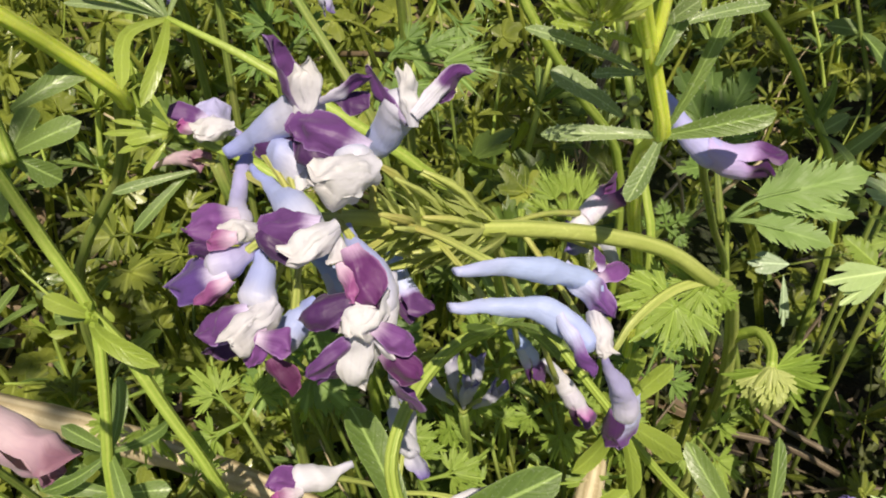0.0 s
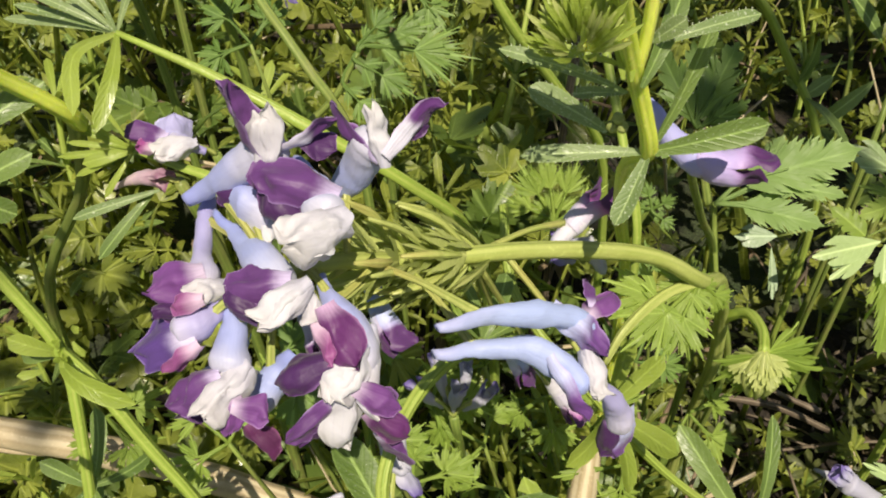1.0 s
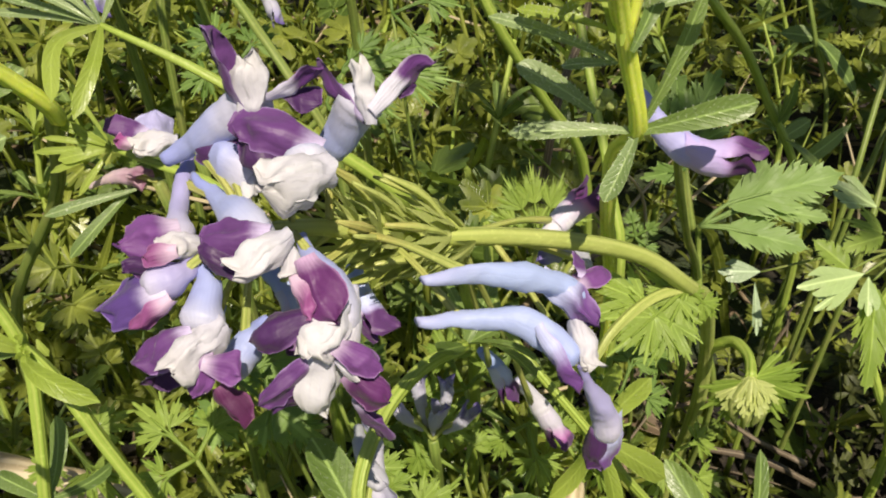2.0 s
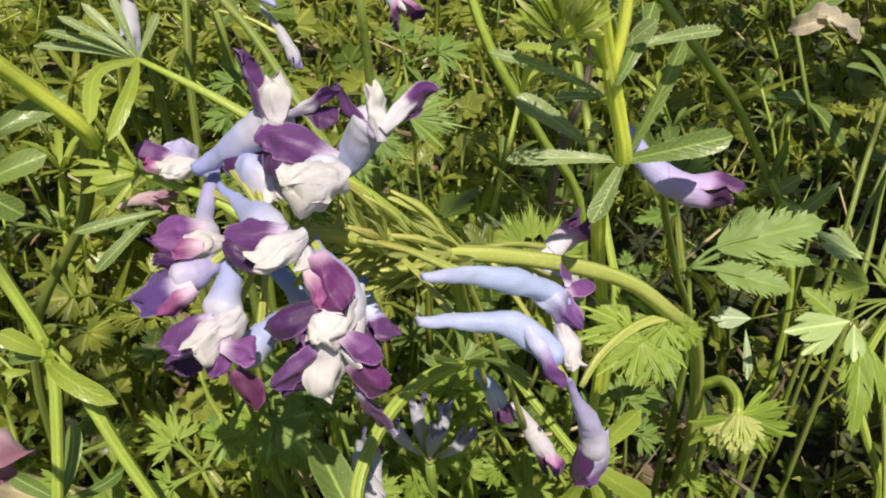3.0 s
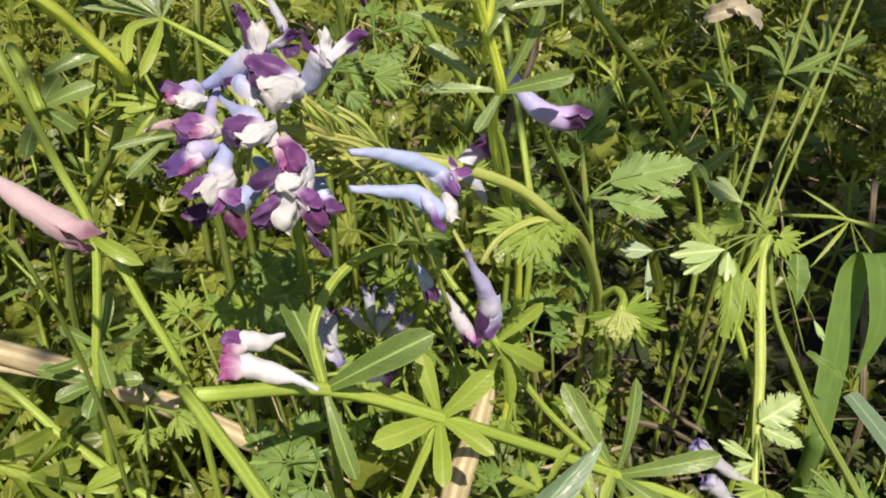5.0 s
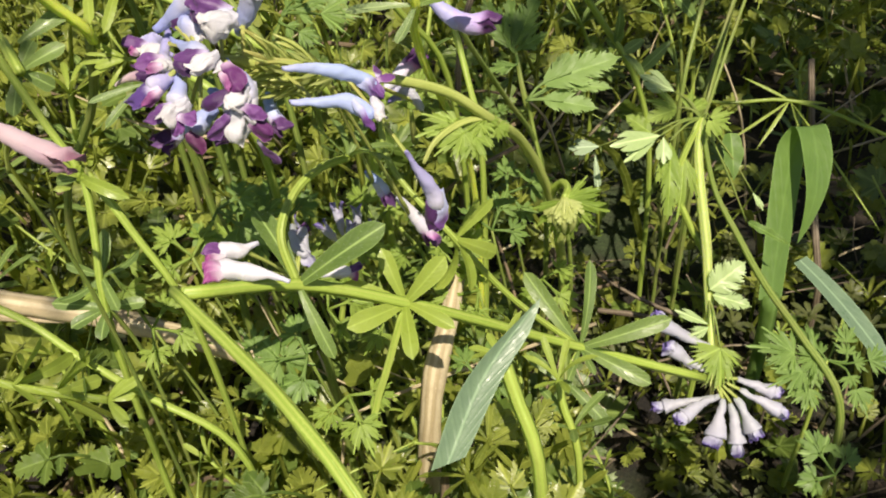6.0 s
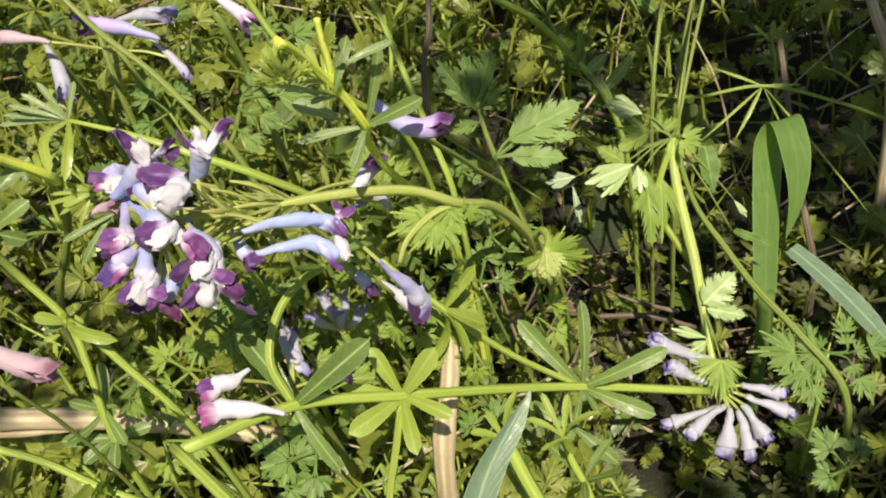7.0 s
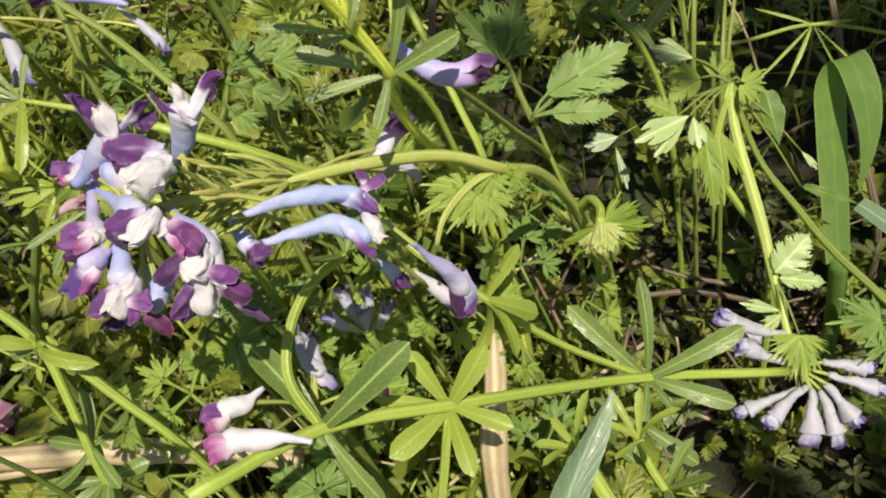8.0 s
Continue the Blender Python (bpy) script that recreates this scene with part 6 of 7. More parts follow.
LEAVES = [
    (KNEE, [((0.0997, 0.1350, 0.1453), (0.0811, 0.1290, 0.1476), "tongue", PALE_LEAF, 0.8), ((0.0988, 0.1348, 0.1450), (0.0868, 0.1272, 0.1424), "tongue", PALE_LEAF, 0.62), ((0.1005, 0.1346, 0.1449), (0.0992, 0.1268, 0.1395), "tongue", PALE_LEAF, 1.2)]),
    (KNEE, [((0.1082, 0.1512, 0.1509), (0.0968, 0.1568, 0.1568), "tongue", PALE_LEAF, 1.2), ((0.1065, 0.1516, 0.1513), (0.0992, 0.1513, 0.1533), "tongue", PALE_LEAF, 0.9)]),
    (KNEE, [((0.1074, 0.1449, 0.1486), (0.0980, 0.1460, 0.1526), "cleft_fine", CORY_YOUNG, 0.80), ((0.1072, 0.1437, 0.1487), (0.0972, 0.1400, 0.1491), "jag", CORY_YOUNG, 0.80)]),
    (KNEE, [((0.1111, 0.1450, 0.1473), (0.1141, 0.1508, 0.1520), "cleft_fine", CORY_YOUNG, 0.80), ((0.1116, 0.1447, 0.1469), (0.1186, 0.1478, 0.1488), "jag", CORY_YOUNG, 0.70)]),
    (KNEE, [((0.1171, 0.1413, 0.1462), (0.1248, 0.1414, 0.1479), "cleft_fine", CORY_YOUNG, 0.80), ((0.1170, 0.1396, 0.1460), (0.1237, 0.1362, 0.1439), "cleft_fine", CORY_YOUNG, 0.90), ((0.1159, 0.1398, 0.1462), (0.1188, 0.1335, 0.1424), "cleft_fine", CORY_YOUNG, 0.80)]),
    (KNEE, [((0.0975, 0.1372, 0.1447), (0.0908, 0.1428, 0.1491), "toothed", CORY_YOUNG, 0.60)]),
    (KNEE, [((0.1033, 0.1362, 0.1422), (0.0998, 0.1168, 0.1289), "jag", CORY_YOUNG, 0.40), ((0.1032, 0.1351, 0.1425), (0.0975, 0.1257, 0.1354), "jag", CORY_YOUNG, 0.40)]),
    (KNEE, [((0.1259, 0.1446, 0.1382), (0.1254, 0.1327, 0.1285), "plain", CORY_LEAF, 0.55)]),
    (KNEE, [((0.0847, 0.1493, 0.1341), (0.0732, 0.1498, 0.1346), "tongue", PALE_SHADE_TONE, 1.2), ((0.0830, 0.1476, 0.1323), (0.0826, 0.1373, 0.1243), "tongue", PALE_SHADE_TONE, 0.40)]),
    (DROOP_UP, [((0.1142, 0.1125, 0.0997), (0.1256, 0.1156, 0.1074), "toothed", PALE_LEAF, 0.75), ((0.1148, 0.1115, 0.0986), (0.1259, 0.1061, 0.0974), "toothed", PALE_LEAF, 0.5)]),
    (DROOP_UP, [((0.1134, 0.1065, 0.0903), (0.1015, 0.1097, 0.0966), "tongue", PALE_LEAF, 0.60), ((0.1131, 0.1058, 0.0896), (0.1054, 0.1021, 0.0900), "ferny", PALE_LEAF, 0.60)]),
    (DROOP_UP, [((0.1155, 0.0997, 0.0861), (0.1044, 0.0951, 0.0855), "ferny", CORY_YOUNG, 0.90), ((0.1154, 0.0995, 0.0858), (0.1130, 0.0869, 0.0783), "ferny", CORY_YOUNG, 0.70), ((0.1155, 0.0997, 0.0861), (0.1218, 0.0927, 0.0831), "ferny", CORY_YOUNG, 0.6)]),
    (KNEE, [((0.1300, 0.1290, 0.1130), (0.1434, 0.1207, 0.1086), "plain", CORY_LEAF, 0.22)]),
    (KNEE, [((0.1332, 0.1356, 0.1199), (0.1360, 0.1292, 0.1161), "tongue", PALE_LEAF, 0.70)]),
    (KNEE, [((0.1092, 0.1380, 0.1351), (0.1050, 0.1223, 0.1222), "cleft_fine", CORY_YOUNG, 0.55)]),
]
for root, leaflets in LEAVES:
    meet = np.array(leaflets[0][0])
    root = np.array(root)
    stalk(bent, [root, root * 0.5 + meet * 0.5 + (0, 0, 0.0015), meet], [0.00042, 0.00034, 0.00026], STEM_DULL, "leaf_stalk", 6)
    for i, (base, tip, kind, material, wide) in enumerate(leaflets):
        s = Shape()
        leaflet(s, kind, base, np.array(tip) - np.array(base), (0.05, -0.6, 0.8), np.linalg.norm(np.array(tip) - np.array(base)), i, wide)
        part("leaflet", s, material, bent)
for i in range(7):
    s = Shape()
    d = turned((1, 0, 0), (0, 0, 1), i * 61)
    leaflet(s, "bract", np.array(DROOP) + (0, 0, 0.003 * (i % 3)), unit(d + (0, 0, -0.6)), (0, -0.6, 0.8), 0.006, i)
    part("bract", s, BRACT, bent)

# broad cut leaf at the foot of it
C = np.array((0.1533, 0.1006, 0.0745))
cut_leaf("cut_leaf", "large pale cut leaf on a stout stalk", to_soil((0.1501, 0.0972, 0.0501)), ((0.1509, 0.0967, 0.0570), C),
         [(C, (0.1268, 0.1018, 0.0845), 0.8), ((0.1480, 0.0995, 0.0733), (0.1398, 0.0837, 0.0678), 0.8), (C, (0.1457, 0.1124, 0.0815), 0.8), ((0.1608, 0.1012, 0.0724), (0.1633, 0.1121, 0.0813), 0.8), ((0.1606, 0.1006, 0.0717), (0.1773, 0.0998, 0.0739), 0.8), ((0.1602, 0.0994, 0.0704), (0.1620, 0.0836, 0.0650), 0.8), (C, (0.1302, 0.0910, 0.0757), 0.7)],
         "cleft_fine", CORY_LEAF, STEM, up=(0, -0.5, 0.85))

# ---- grass ----
FOLD = [(0.1420, 0.1237, 0.0825), (0.1475, 0.1379, 0.0977), (0.1531, 0.1517, 0.1110), (0.1578, 0.1613, 0.1212), (0.1619, 0.1622, 0.1265), (0.1616, 0.1530, 0.1225), (0.1594, 0.1432, 0.1136), (0.1563, 0.1379, 0.1051), (0.1522, 0.1336, 0.0976)]
fold = thing("grass_blade", "wide green grass blade folded over on itself", "grass")
s = Shape()
blade(s, FOLD[0], FOLD[-1], 0.0125, (0, -0.8, 0.5), "grass", n=34, fold=0.08, through=FOLD[1:-1], side=(0.97, 0.2, -0.12))
part("blade", s, GRASS, fold)
stalk(fold, [np.array(FOLD[0]) + (0, 0, 0.001), np.array(FOLD[0]) + (0.001, 0, -0.02), to_soil(FOLD[0])], [0.0030, 0.0026, 0.0024], GRASS, "sheath", 8)
dull = thing("grass_blade", "dull blue-green grass blade with a frayed tip", "grass")
s = Shape()
blade(s, (0.0244, 0.0260, 0.1397), (0.0475, 0.0506, 0.1609), 0.0105, (0, -0.8, 0.5), "grass", n=14, fold=0.22, through=[(0.0338, 0.0383, 0.1518)], side=(0.9, 0.1, 0.3))
part("blade", s, GREY_BLADE, dull)
grey = thing("grass_blade", "dark flat grass blade lying in shade", "grass")
s = Shape()
blade(s, (0.1621, 0.1455, 0.0793), (0.1846, 0.1023, 0.0561), 0.0090, (0.3, -0.6, 0.7), "grass", n=10, fold=0.1, sag=0.05)
part("blade", s, GREY_BLADE, grey)

# ---- tall thin stems ----
def tall_stem(label, points, radius, material, leaves=(), name="weed_stem", width=0.0042):
    ob = thing(name, label, "weed")
    first, second = np.array(points[0]), np.array(points[1])
    points = [first + (first - second) * 1.6 + (0, 0, 0.01), *points]
    stalk(ob, points, [radius * 0.9, radius, radius], material, "stem", 8, 0.05, 0.03)
    for base, tip in leaves:
        leaf_to(ob, base, tip, width, GALIUM, (0.2, -0.6, 0.6), 0.06, "lance")
    return ob


tall_stem("arching speckled weed stem with small leaves", [(0.0397, 0.1729, 0.2244), (0.0570, 0.1760, 0.2036), (0.0690, 0.1749, 0.1902), (0.0824, 0.1827, 0.1752), (0.0938, 0.1871, 0.1583), (0.1047, 0.1845, 0.1405), (0.112, 0.182, 0.115), to_soil((0.118, 0.184, 0))], 0.0011, STEM,
          [((0.0975, 0.1865, 0.152), (0.0972, 0.1829, 0.1675)), ((0.0985, 0.1865, 0.151), (0.0977, 0.1863, 0.1608)), ((0.1000, 0.186, 0.148), (0.1015, 0.1604, 0.1495)), ((0.1000, 0.186, 0.148), (0.1096, 0.1918, 0.1500)), ((0.105, 0.184, 0.14), (0.1184, 0.1874, 0.1512)), ((0.0985, 0.1865, 0.151), (0.0941, 0.1870, 0.1535))])
tall_stem("upright weed stem standing in shade", [(0.1155, 0.2568, 0.1966), (0.1213, 0.2475, 0.1763), (0.1292, 0.2375, 0.1515), (0.1382, 0.2324, 0.1268), to_soil((0.1445, 0.2292, 0.1083))], 0.0008, STEM_DULL,
          [((0.1219, 0.2465, 0.1748), (0.1447, 0.2481, 0.1929)), ((0.1292, 0.2375, 0.1515), (0.1446, 0.2302, 0.1347)), ((0.1292, 0.2375, 0.1515), (0.1198, 0.2425, 0.1510))], width=0.006)
tall_stem("leaning green weed stem, bare and thin", [(0.1569, 0.2299, 0.1478), (0.1459, 0.2096, 0.1343), (0.1336, 0.1854, 0.1196), to_soil((0.1293, 0.1762, 0.1036))], 0.0009, STEM_DULL)
tall_stem("leaning green weed stem, bare and thin", [(0.1526, 0.2095, 0.1580), (0.1404, 0.1909, 0.1435), (0.1295, 0.1739, 0.1307), KNEE], 0.0006, STEM_DULL)
for leafy, axis in ((tall_stem("slanting green weed stem with leaf rings", [(0.1595, 0.2294, 0.1648), (0.1516, 0.2197, 0.1460), (0.1410, 0.2061, 0.1177), to_soil((0.1403, 0.2045, 0.1045))], 0.0008, STEM_DULL), (0.1595, 0.2294, 0.1648)),
                    (tall_stem("slanting green weed stem with leaf rings", [(0.1373, 0.2098, 0.1663), (0.1308, 0.1990, 0.1496), (0.1242, 0.1865, 0.1340), to_soil((0.1236, 0.1842, 0.1270))], 0.0008, STEM_DULL), (0.1373, 0.2098, 0.1663))):
    whorl(leafy, axis, (0.2, -0.2, 0.9), 7, 0.020, 0.0042, GALIUM, 0.3, 15)
tall_stem("long pale stem leaning across the weeds", [(0.0079, 0.1210, 0.2263), (0.0126, 0.1190, 0.2146), (0.0230, 0.1245, 0.1965), (0.0346, 0.1334, 0.1746), to_soil((0.0422, 0.1436, 0.1544))], 0.0009, STEM)
tall_stem("long pale stem leaning across the weeds", [(0.0269, 0.1717, 0.2115), (0.0332, 0.1649, 0.2027), (0.0380, 0.1502, 0.1837), (0.0418, 0.1365, 0.1658), (0.0435, 0.1309, 0.1568), to_soil((0.0425, 0.1261, 0.1456))], 0.0010, STEM)
tall_stem("pale stem behind the flowers", [(-0.0428, 0.1683, 0.2105), (-0.0313, 0.1577, 0.2011), (-0.0200, 0.1445, 0.1896), (-0.0130, 0.1390, 0.1785), to_soil((-0.0111, 0.1408, 0.1634))], 0.0010, STEM_DULL)
tall_stem("dark upright stem among the weeds", [(-0.0616, 0.2243, 0.1937), (-0.0611, 0.2174, 0.1800), (-0.0616, 0.2141, 0.1680), to_soil((-0.0624, 0.2123, 0.1582))], 0.0011, STEM_DULL)
tall_stem("thin brown dead stalk standing upright", [(0.0540, 0.2277, 0.1768), (0.0520, 0.2213, 0.1623), (0.0457, 0.2138, 0.1467), to_soil((0.0429, 0.2112, 0.1364))], 0.0012, TWIG, name="dry_stalk")
tall_stem("grey-brown dead stalk at the edge", [(0.2272, 0.2304, 0.1373), (0.2269, 0.2179, 0.1236), (0.2280, 0.2036, 0.1080), to_soil((0.2313, 0.1879, 0.0760))], 0.0022, STRAW, name="dry_stalk")
tall_stem("rust-brown dead stalk in shade", [(0.1818, 0.1818, 0.0836), (0.1802, 0.1633, 0.0634), (0.1815, 0.1588, 0.0512), to_soil((0.1835, 0.1576, 0.0350))], 0.0014, TWIG, name="dry_stalk")
STARLET = (0.1714, 0.1962, 0.1170)
star = cleavers("thin spreading cleavers tip", [(0.2100, 0.1639, 0.1088), (0.1933, 0.1813, 0.1129), STARLET, (0.1464, 0.2009, 0.1159), (0.1329, 0.2073, 0.1168)], 0.0007, GALIUM_PALE)
for tip, w in (((0.1880, 0.1424, 0.0910), 0.0010), ((0.1843, 0.1908, 0.1172), 0.0011), ((0.1558, 0.1841, 0.1036), 0.0015), ((0.1753, 0.1823, 0.1018), 0.0010), ((0.1432, 0.1862, 0.1058), 0.0011), ((0.1555, 0.2073, 0.1230), 0.0012)):
    leaf_to(star, STARLET, tip, w, GALIUM_PALE, (0, -0.7, 0.6), 0.02, "lance")

young = cleavers("young pale cleavers shoot lying low", [(-0.0901, 0.0655, 0.1450), (-0.0789, 0.0619, 0.1397), (-0.0665, 0.0601, 0.1363), (-0.0545, 0.0588, 0.1335)], 0.0010, GALIUM_PALE)
for place, spin in (((-0.0762, 0.0613, 0.1390), 10), ((-0.0665, 0.0601, 0.1363), 35)):
    whorl(young, place, (1, 0.1, 0.1), 6, 0.015, 0.0040, GALIUM_PALE, 0.9, spin)
for i in range(10):
    p = np.array((-0.0545, 0.0588, 0.1335))
    leaf_to(young, p, p + unit((1, rng.normal(0, 0.7), rng.normal(0.1, 0.6))) * rng.uniform(0.006, 0.011), 0.0028, GALIUM_PALE, (0, -0.7, 0.6), 0.08, n=6)
crossing = cleavers("straggling cleavers stem near the soil", [(-0.0891, 0.0826, 0.1496), (-0.0760, 0.0783, 0.1434), (-0.0637, 0.0727, 0.1341), (-0.0489, 0.0679, 0.1228), (-0.0312, 0.0632, 0.1086), to_soil((-0.0303, 0.0678, 0.0955))], 0.0010)
whorl(crossing, (-0.0637, 0.0727, 0.1341), (1, 0.1, -0.4), 7, 0.014, 0.0034, GALIUM, 0.1, 10)
prop = cleavers("leafy cleavers shoot under the long stem", [to_soil((0.0596, 0.0471, 0.0892)), (0.0594, 0.0553, 0.1018), (0.0564, 0.0616, 0.1121), (0.0558, 0.0651, 0.1177)], 0.0010)
whorl(prop, (0.0557, 0.0649, 0.1175), (-0.1, 0.1, 1), 6, 0.012, 0.0022, GALIUM_PALE, 0.6, 0)
whorl(prop, (0.0585, 0.0579, 0.1063), (-0.1, 0.1, 1), 5, 0.013, 0.0030, GALIUM, 0.5, 25)
thick = cleavers("stout cleavers stem rising by the grass blade", [to_soil((0.0456, 0.0343, 0.1122)), (0.0458, 0.0401, 0.1206), (0.0423, 0.0482, 0.1315), (0.0398, 0.0549, 0.1392)], 0.0016)
whorl(thick, (0.0399, 0.0545, 0.1387), (-0.3, 0.1, 1), 6, 0.011, 0.0022, GALIUM_PALE, 0.6, 0)

# ---- dry stalks and litter ----
reed = thing("dry_reed", "thick straw-coloured dead stalk lying in the weeds", "stalk")
stalk(reed, [(-0.1541, 0.1277, 0.1273), (-0.1111, 0.1207, 0.1172), (-0.0809, 0.1168, 0.1102), (-0.0551, 0.1123, 0.1027), (-0.0281, 0.1072, 0.0915)], [0.0034, 0.0035, 0.0036, 0.0034, 0.0030], STRAW, "stalk", 14, 0.0, 0.05)
stalk(reed, [(-0.1310, 0.1212, 0.1145), (-0.1027, 0.1176, 0.1109), (-0.0886, 0.1158, 0.1091)], [0.0013, 0.0015, 0.0006], STRAW, "torn_sheath", 7, 0.0, 0.08)
stump = thing("dry_reed", "pale split dead stalk standing upright", "stalk")
stalk(stump, [(0.0330, 0.1033, 0.1235), (0.0291, 0.0920, 0.1170), (0.0230, 0.0771, 0.1066), to_soil((0.0162, 0.0634, 0.0857))], [0.0024, 0.0031, 0.0033, 0.0034], STRAW, "stalk", 10, 0.05, 0.05)
twig = thing("twig", "thin grey-brown twig in a dark gap", "twig")
stalk(twig, [(0.0921, 0.1650, 0.0642), (0.1087, 0.1595, 0.0540), (0.1240, 0.1563, 0.0462)], [0.0005, 0.0008, 0.0011], TWIG, "twig", 8, 0.0, 0.06)
log = thing("dead_stalk", "pale rotting stalk on the soil in shade", "stalk")
stalk(log, [(0.0939, 0.1663, 0.0434), (0.1145, 0.1628, 0.0398), (0.1331, 0.1597, 0.0293)], [0.0011, 0.0013, 0.0011], TWIG, "stalk", 10, 0.0, 0.06)
dry = thing("dead_leaf", "crumpled pale brown dead leaf", "leaf")
for base, tip, w in (((0.1119, 0.2285, 0.1781), (0.1223, 0.2270, 0.1821), 0.0062), ((0.1174, 0.2328, 0.1814), (0.1264, 0.2238, 0.1793), 0.0062), ((0.1228, 0.2276, 0.1812), (0.1295, 0.2203, 0.1779), 0.0055)):
    s = Shape()
    blade(s, base, tip, w, (0.2, -0.7, 0.6), "lance", 0.25, 0.7, 9, 0.16)
    part("blade", s, DEAD_PALE, dry)

# ---- other flowers ----
def cluster(label, blooms, root=None, stout=1.0):
    ob = thing("corydalis_flowers", label, "flower", group="flowers among the weeds")
    for i, (spur, mouth, hood, kind, opening, bend, *more) in enumerate(blooms):
        flower(ob, spur, mouth, hood, kind, opening, bend, i, root, (more[0] if more else 1.0) * 1.15)
    if root is not None:
        stalk(ob, [root, np.array(root) + (0.002, 0.006, -0.03), to_soil(root, (0.004, 0.012))], [0.0010 * stout, 0.0012 * stout, 0.0014 * stout], STEM_DULL, "stem", 7)
    return ob


low_flowers = thing("corydalis_flowers", "low white flowers with frilled magenta tips", "flower", group="flowers among the weeds")
LOW_ROOT = (-0.0072, 0.0739, 0.1527)
lipped(low_flowers, (-0.0214, 0.0651, 0.1695), TUBE_WHITE, [(-0.0127, 0.0686, 0.1688), (-0.0164, 0.0662, 0.1692), (-0.0208, 0.0645, 0.1703)], [0.00089, 0.00198, 0.00239], [
    ((-0.0185, 0.0647, 0.1705), (-0.0237, 0.0633, 0.1719), 0.0036, SHELL_MAGENTA, 80, 0.10),
    ((-0.0189, 0.0629, 0.1701), (-0.0232, 0.0608, 0.1707), 0.0030, SHELL_TIP, 80, 0.10)], [], LOW_ROOT)
lipped(low_flowers, (-0.0202, 0.0564, 0.1719), TUBE_WHITE, [(-0.0046, 0.0525, 0.1708), (-0.0122, 0.0549, 0.1718), (-0.0189, 0.0565, 0.1720)], [0.00072, 0.00196, 0.00249], [
    ((-0.0160, 0.0561, 0.1731), (-0.0225, 0.0553, 0.1736), 0.0037, SHELL_TIP, 80, 0.10),
    ((-0.0170, 0.0548, 0.1717), (-0.0219, 0.0534, 0.1716), 0.0031, SHELL_TIP, 80, 0.10)], [], LOW_ROOT)
lipped(low_flowers, (0.0060, 0.0721, 0.1552), TUBE_WHITE, [(-0.0006, 0.0696, 0.1569), (0.0031, 0.0705, 0.1564), (0.0059, 0.0715, 0.1560)], [0.00070, 0.00142, 0.00166], [
    ((0.0054, 0.0720, 0.1565), (0.0092, 0.0713, 0.1573), 0.0026, SHELL, 80, 0.10),
    ((0.0052, 0.0711, 0.1556), (0.0077, 0.0691, 0.1549), 0.0021, SHELL_TIP, 80, 0.10)], [], LOW_ROOT)
lipped(low_flowers, (-0.0061, 0.0802, 0.1564), TUBE_FADED, [(-0.0085, 0.0895, 0.1575), (-0.0077, 0.0846, 0.1567), (-0.0052, 0.0793, 0.1555)], [0.00114, 0.00175, 0.00197], [
    ((-0.0072, 0.0819, 0.1568), (-0.0020, 0.0756, 0.1545), 0.0032, HOOD_FADED, 70, 0.10),
    ((-0.0074, 0.0866, 0.1573), (-0.0045, 0.0878, 0.1586), 0.0028, HOOD_LILAC, 60, 0.10)], [], LOW_ROOT)
lipped(low_flowers, (-0.0046, 0.0869, 0.1577), TUBE_FADED, [(-0.0048, 0.0812, 0.1545), (-0.0057, 0.0858, 0.1565), (-0.0056, 0.0882, 0.1576)], [0.00124, 0.00151, 0.00152], [
    ((-0.0056, 0.0862, 0.1569), (-0.0076, 0.0902, 0.1597), 0.0028, HOOD_FADED, 60, 0.10)], [], LOW_ROOT)
stalk(low_flowers, [LOW_ROOT, np.array(LOW_ROOT) + (0.002, 0.006, -0.03), to_soil(LOW_ROOT, (0.004, 0.012))], [0.0010, 0.0012, 0.0014], STEM_DULL, "stem", 7)
cluster("tuft of pale blue unopened flowers", [
    ((0.0024, 0.1006, 0.1414), (-0.0016, 0.1012, 0.1458), (-0.0040, 0.1010, 0.1466), "faded", 0.3, 0.05, 0.8), ((0.0032, 0.1012, 0.1409), (0.0016, 0.1045, 0.1484), (-0.0004, 0.1049, 0.1493), "faded", 0.3, 0.02, 0.75),
    ((0.0042, 0.0998, 0.1410), (0.0046, 0.1003, 0.1456), (0.0060, 0.0994, 0.1466), "faded", 0.3, -0.04, 0.9), ((0.0050, 0.1010, 0.1408), (0.0068, 0.1042, 0.1476), (0.0080, 0.1050, 0.1486), "faded", 0.3, 0.03, 0.7),
    ((0.0059, 0.1000, 0.1410), (0.0098, 0.1002, 0.1450), (0.0118, 0.0998, 0.1450), "faded", 0.3, 0.06, 0.8)], (0.0041, 0.1003, 0.1390))
SMALL_ROOT = (-0.0325, 0.1173, 0.1914)
small_flower = thing("corydalis_flowers", "small pinkish white flower with purple hood", "flower", group="flowers among the weeds")
lipped(small_flower, (-0.0408, 0.1205, 0.1920), TUBE_LAV, [(-0.0336, 0.1153, 0.1937), (-0.0361, 0.1150, 0.1949), (-0.0385, 0.1146, 0.1959)], [0.00080, 0.00180, 0.00220], [
    ((-0.0383, 0.1142, 0.1971), (-0.0444, 0.1149, 0.1977), 0.0033, SHELL, 90, 0.10),
    ((-0.0365, 0.1142, 0.1955), (-0.0382, 0.1187, 0.1985), 0.0052, SHELL_LAV, 80, 0.12),
    ((-0.0390, 0.1135, 0.1960), (-0.0432, 0.1131, 0.1969), 0.0025, SHELL_TIP, 80, 0.08)], [((-0.0350, 0.1141, 0.1963), (-0.0404, 0.1117, 0.1968), 0.0050)], SMALL_ROOT)
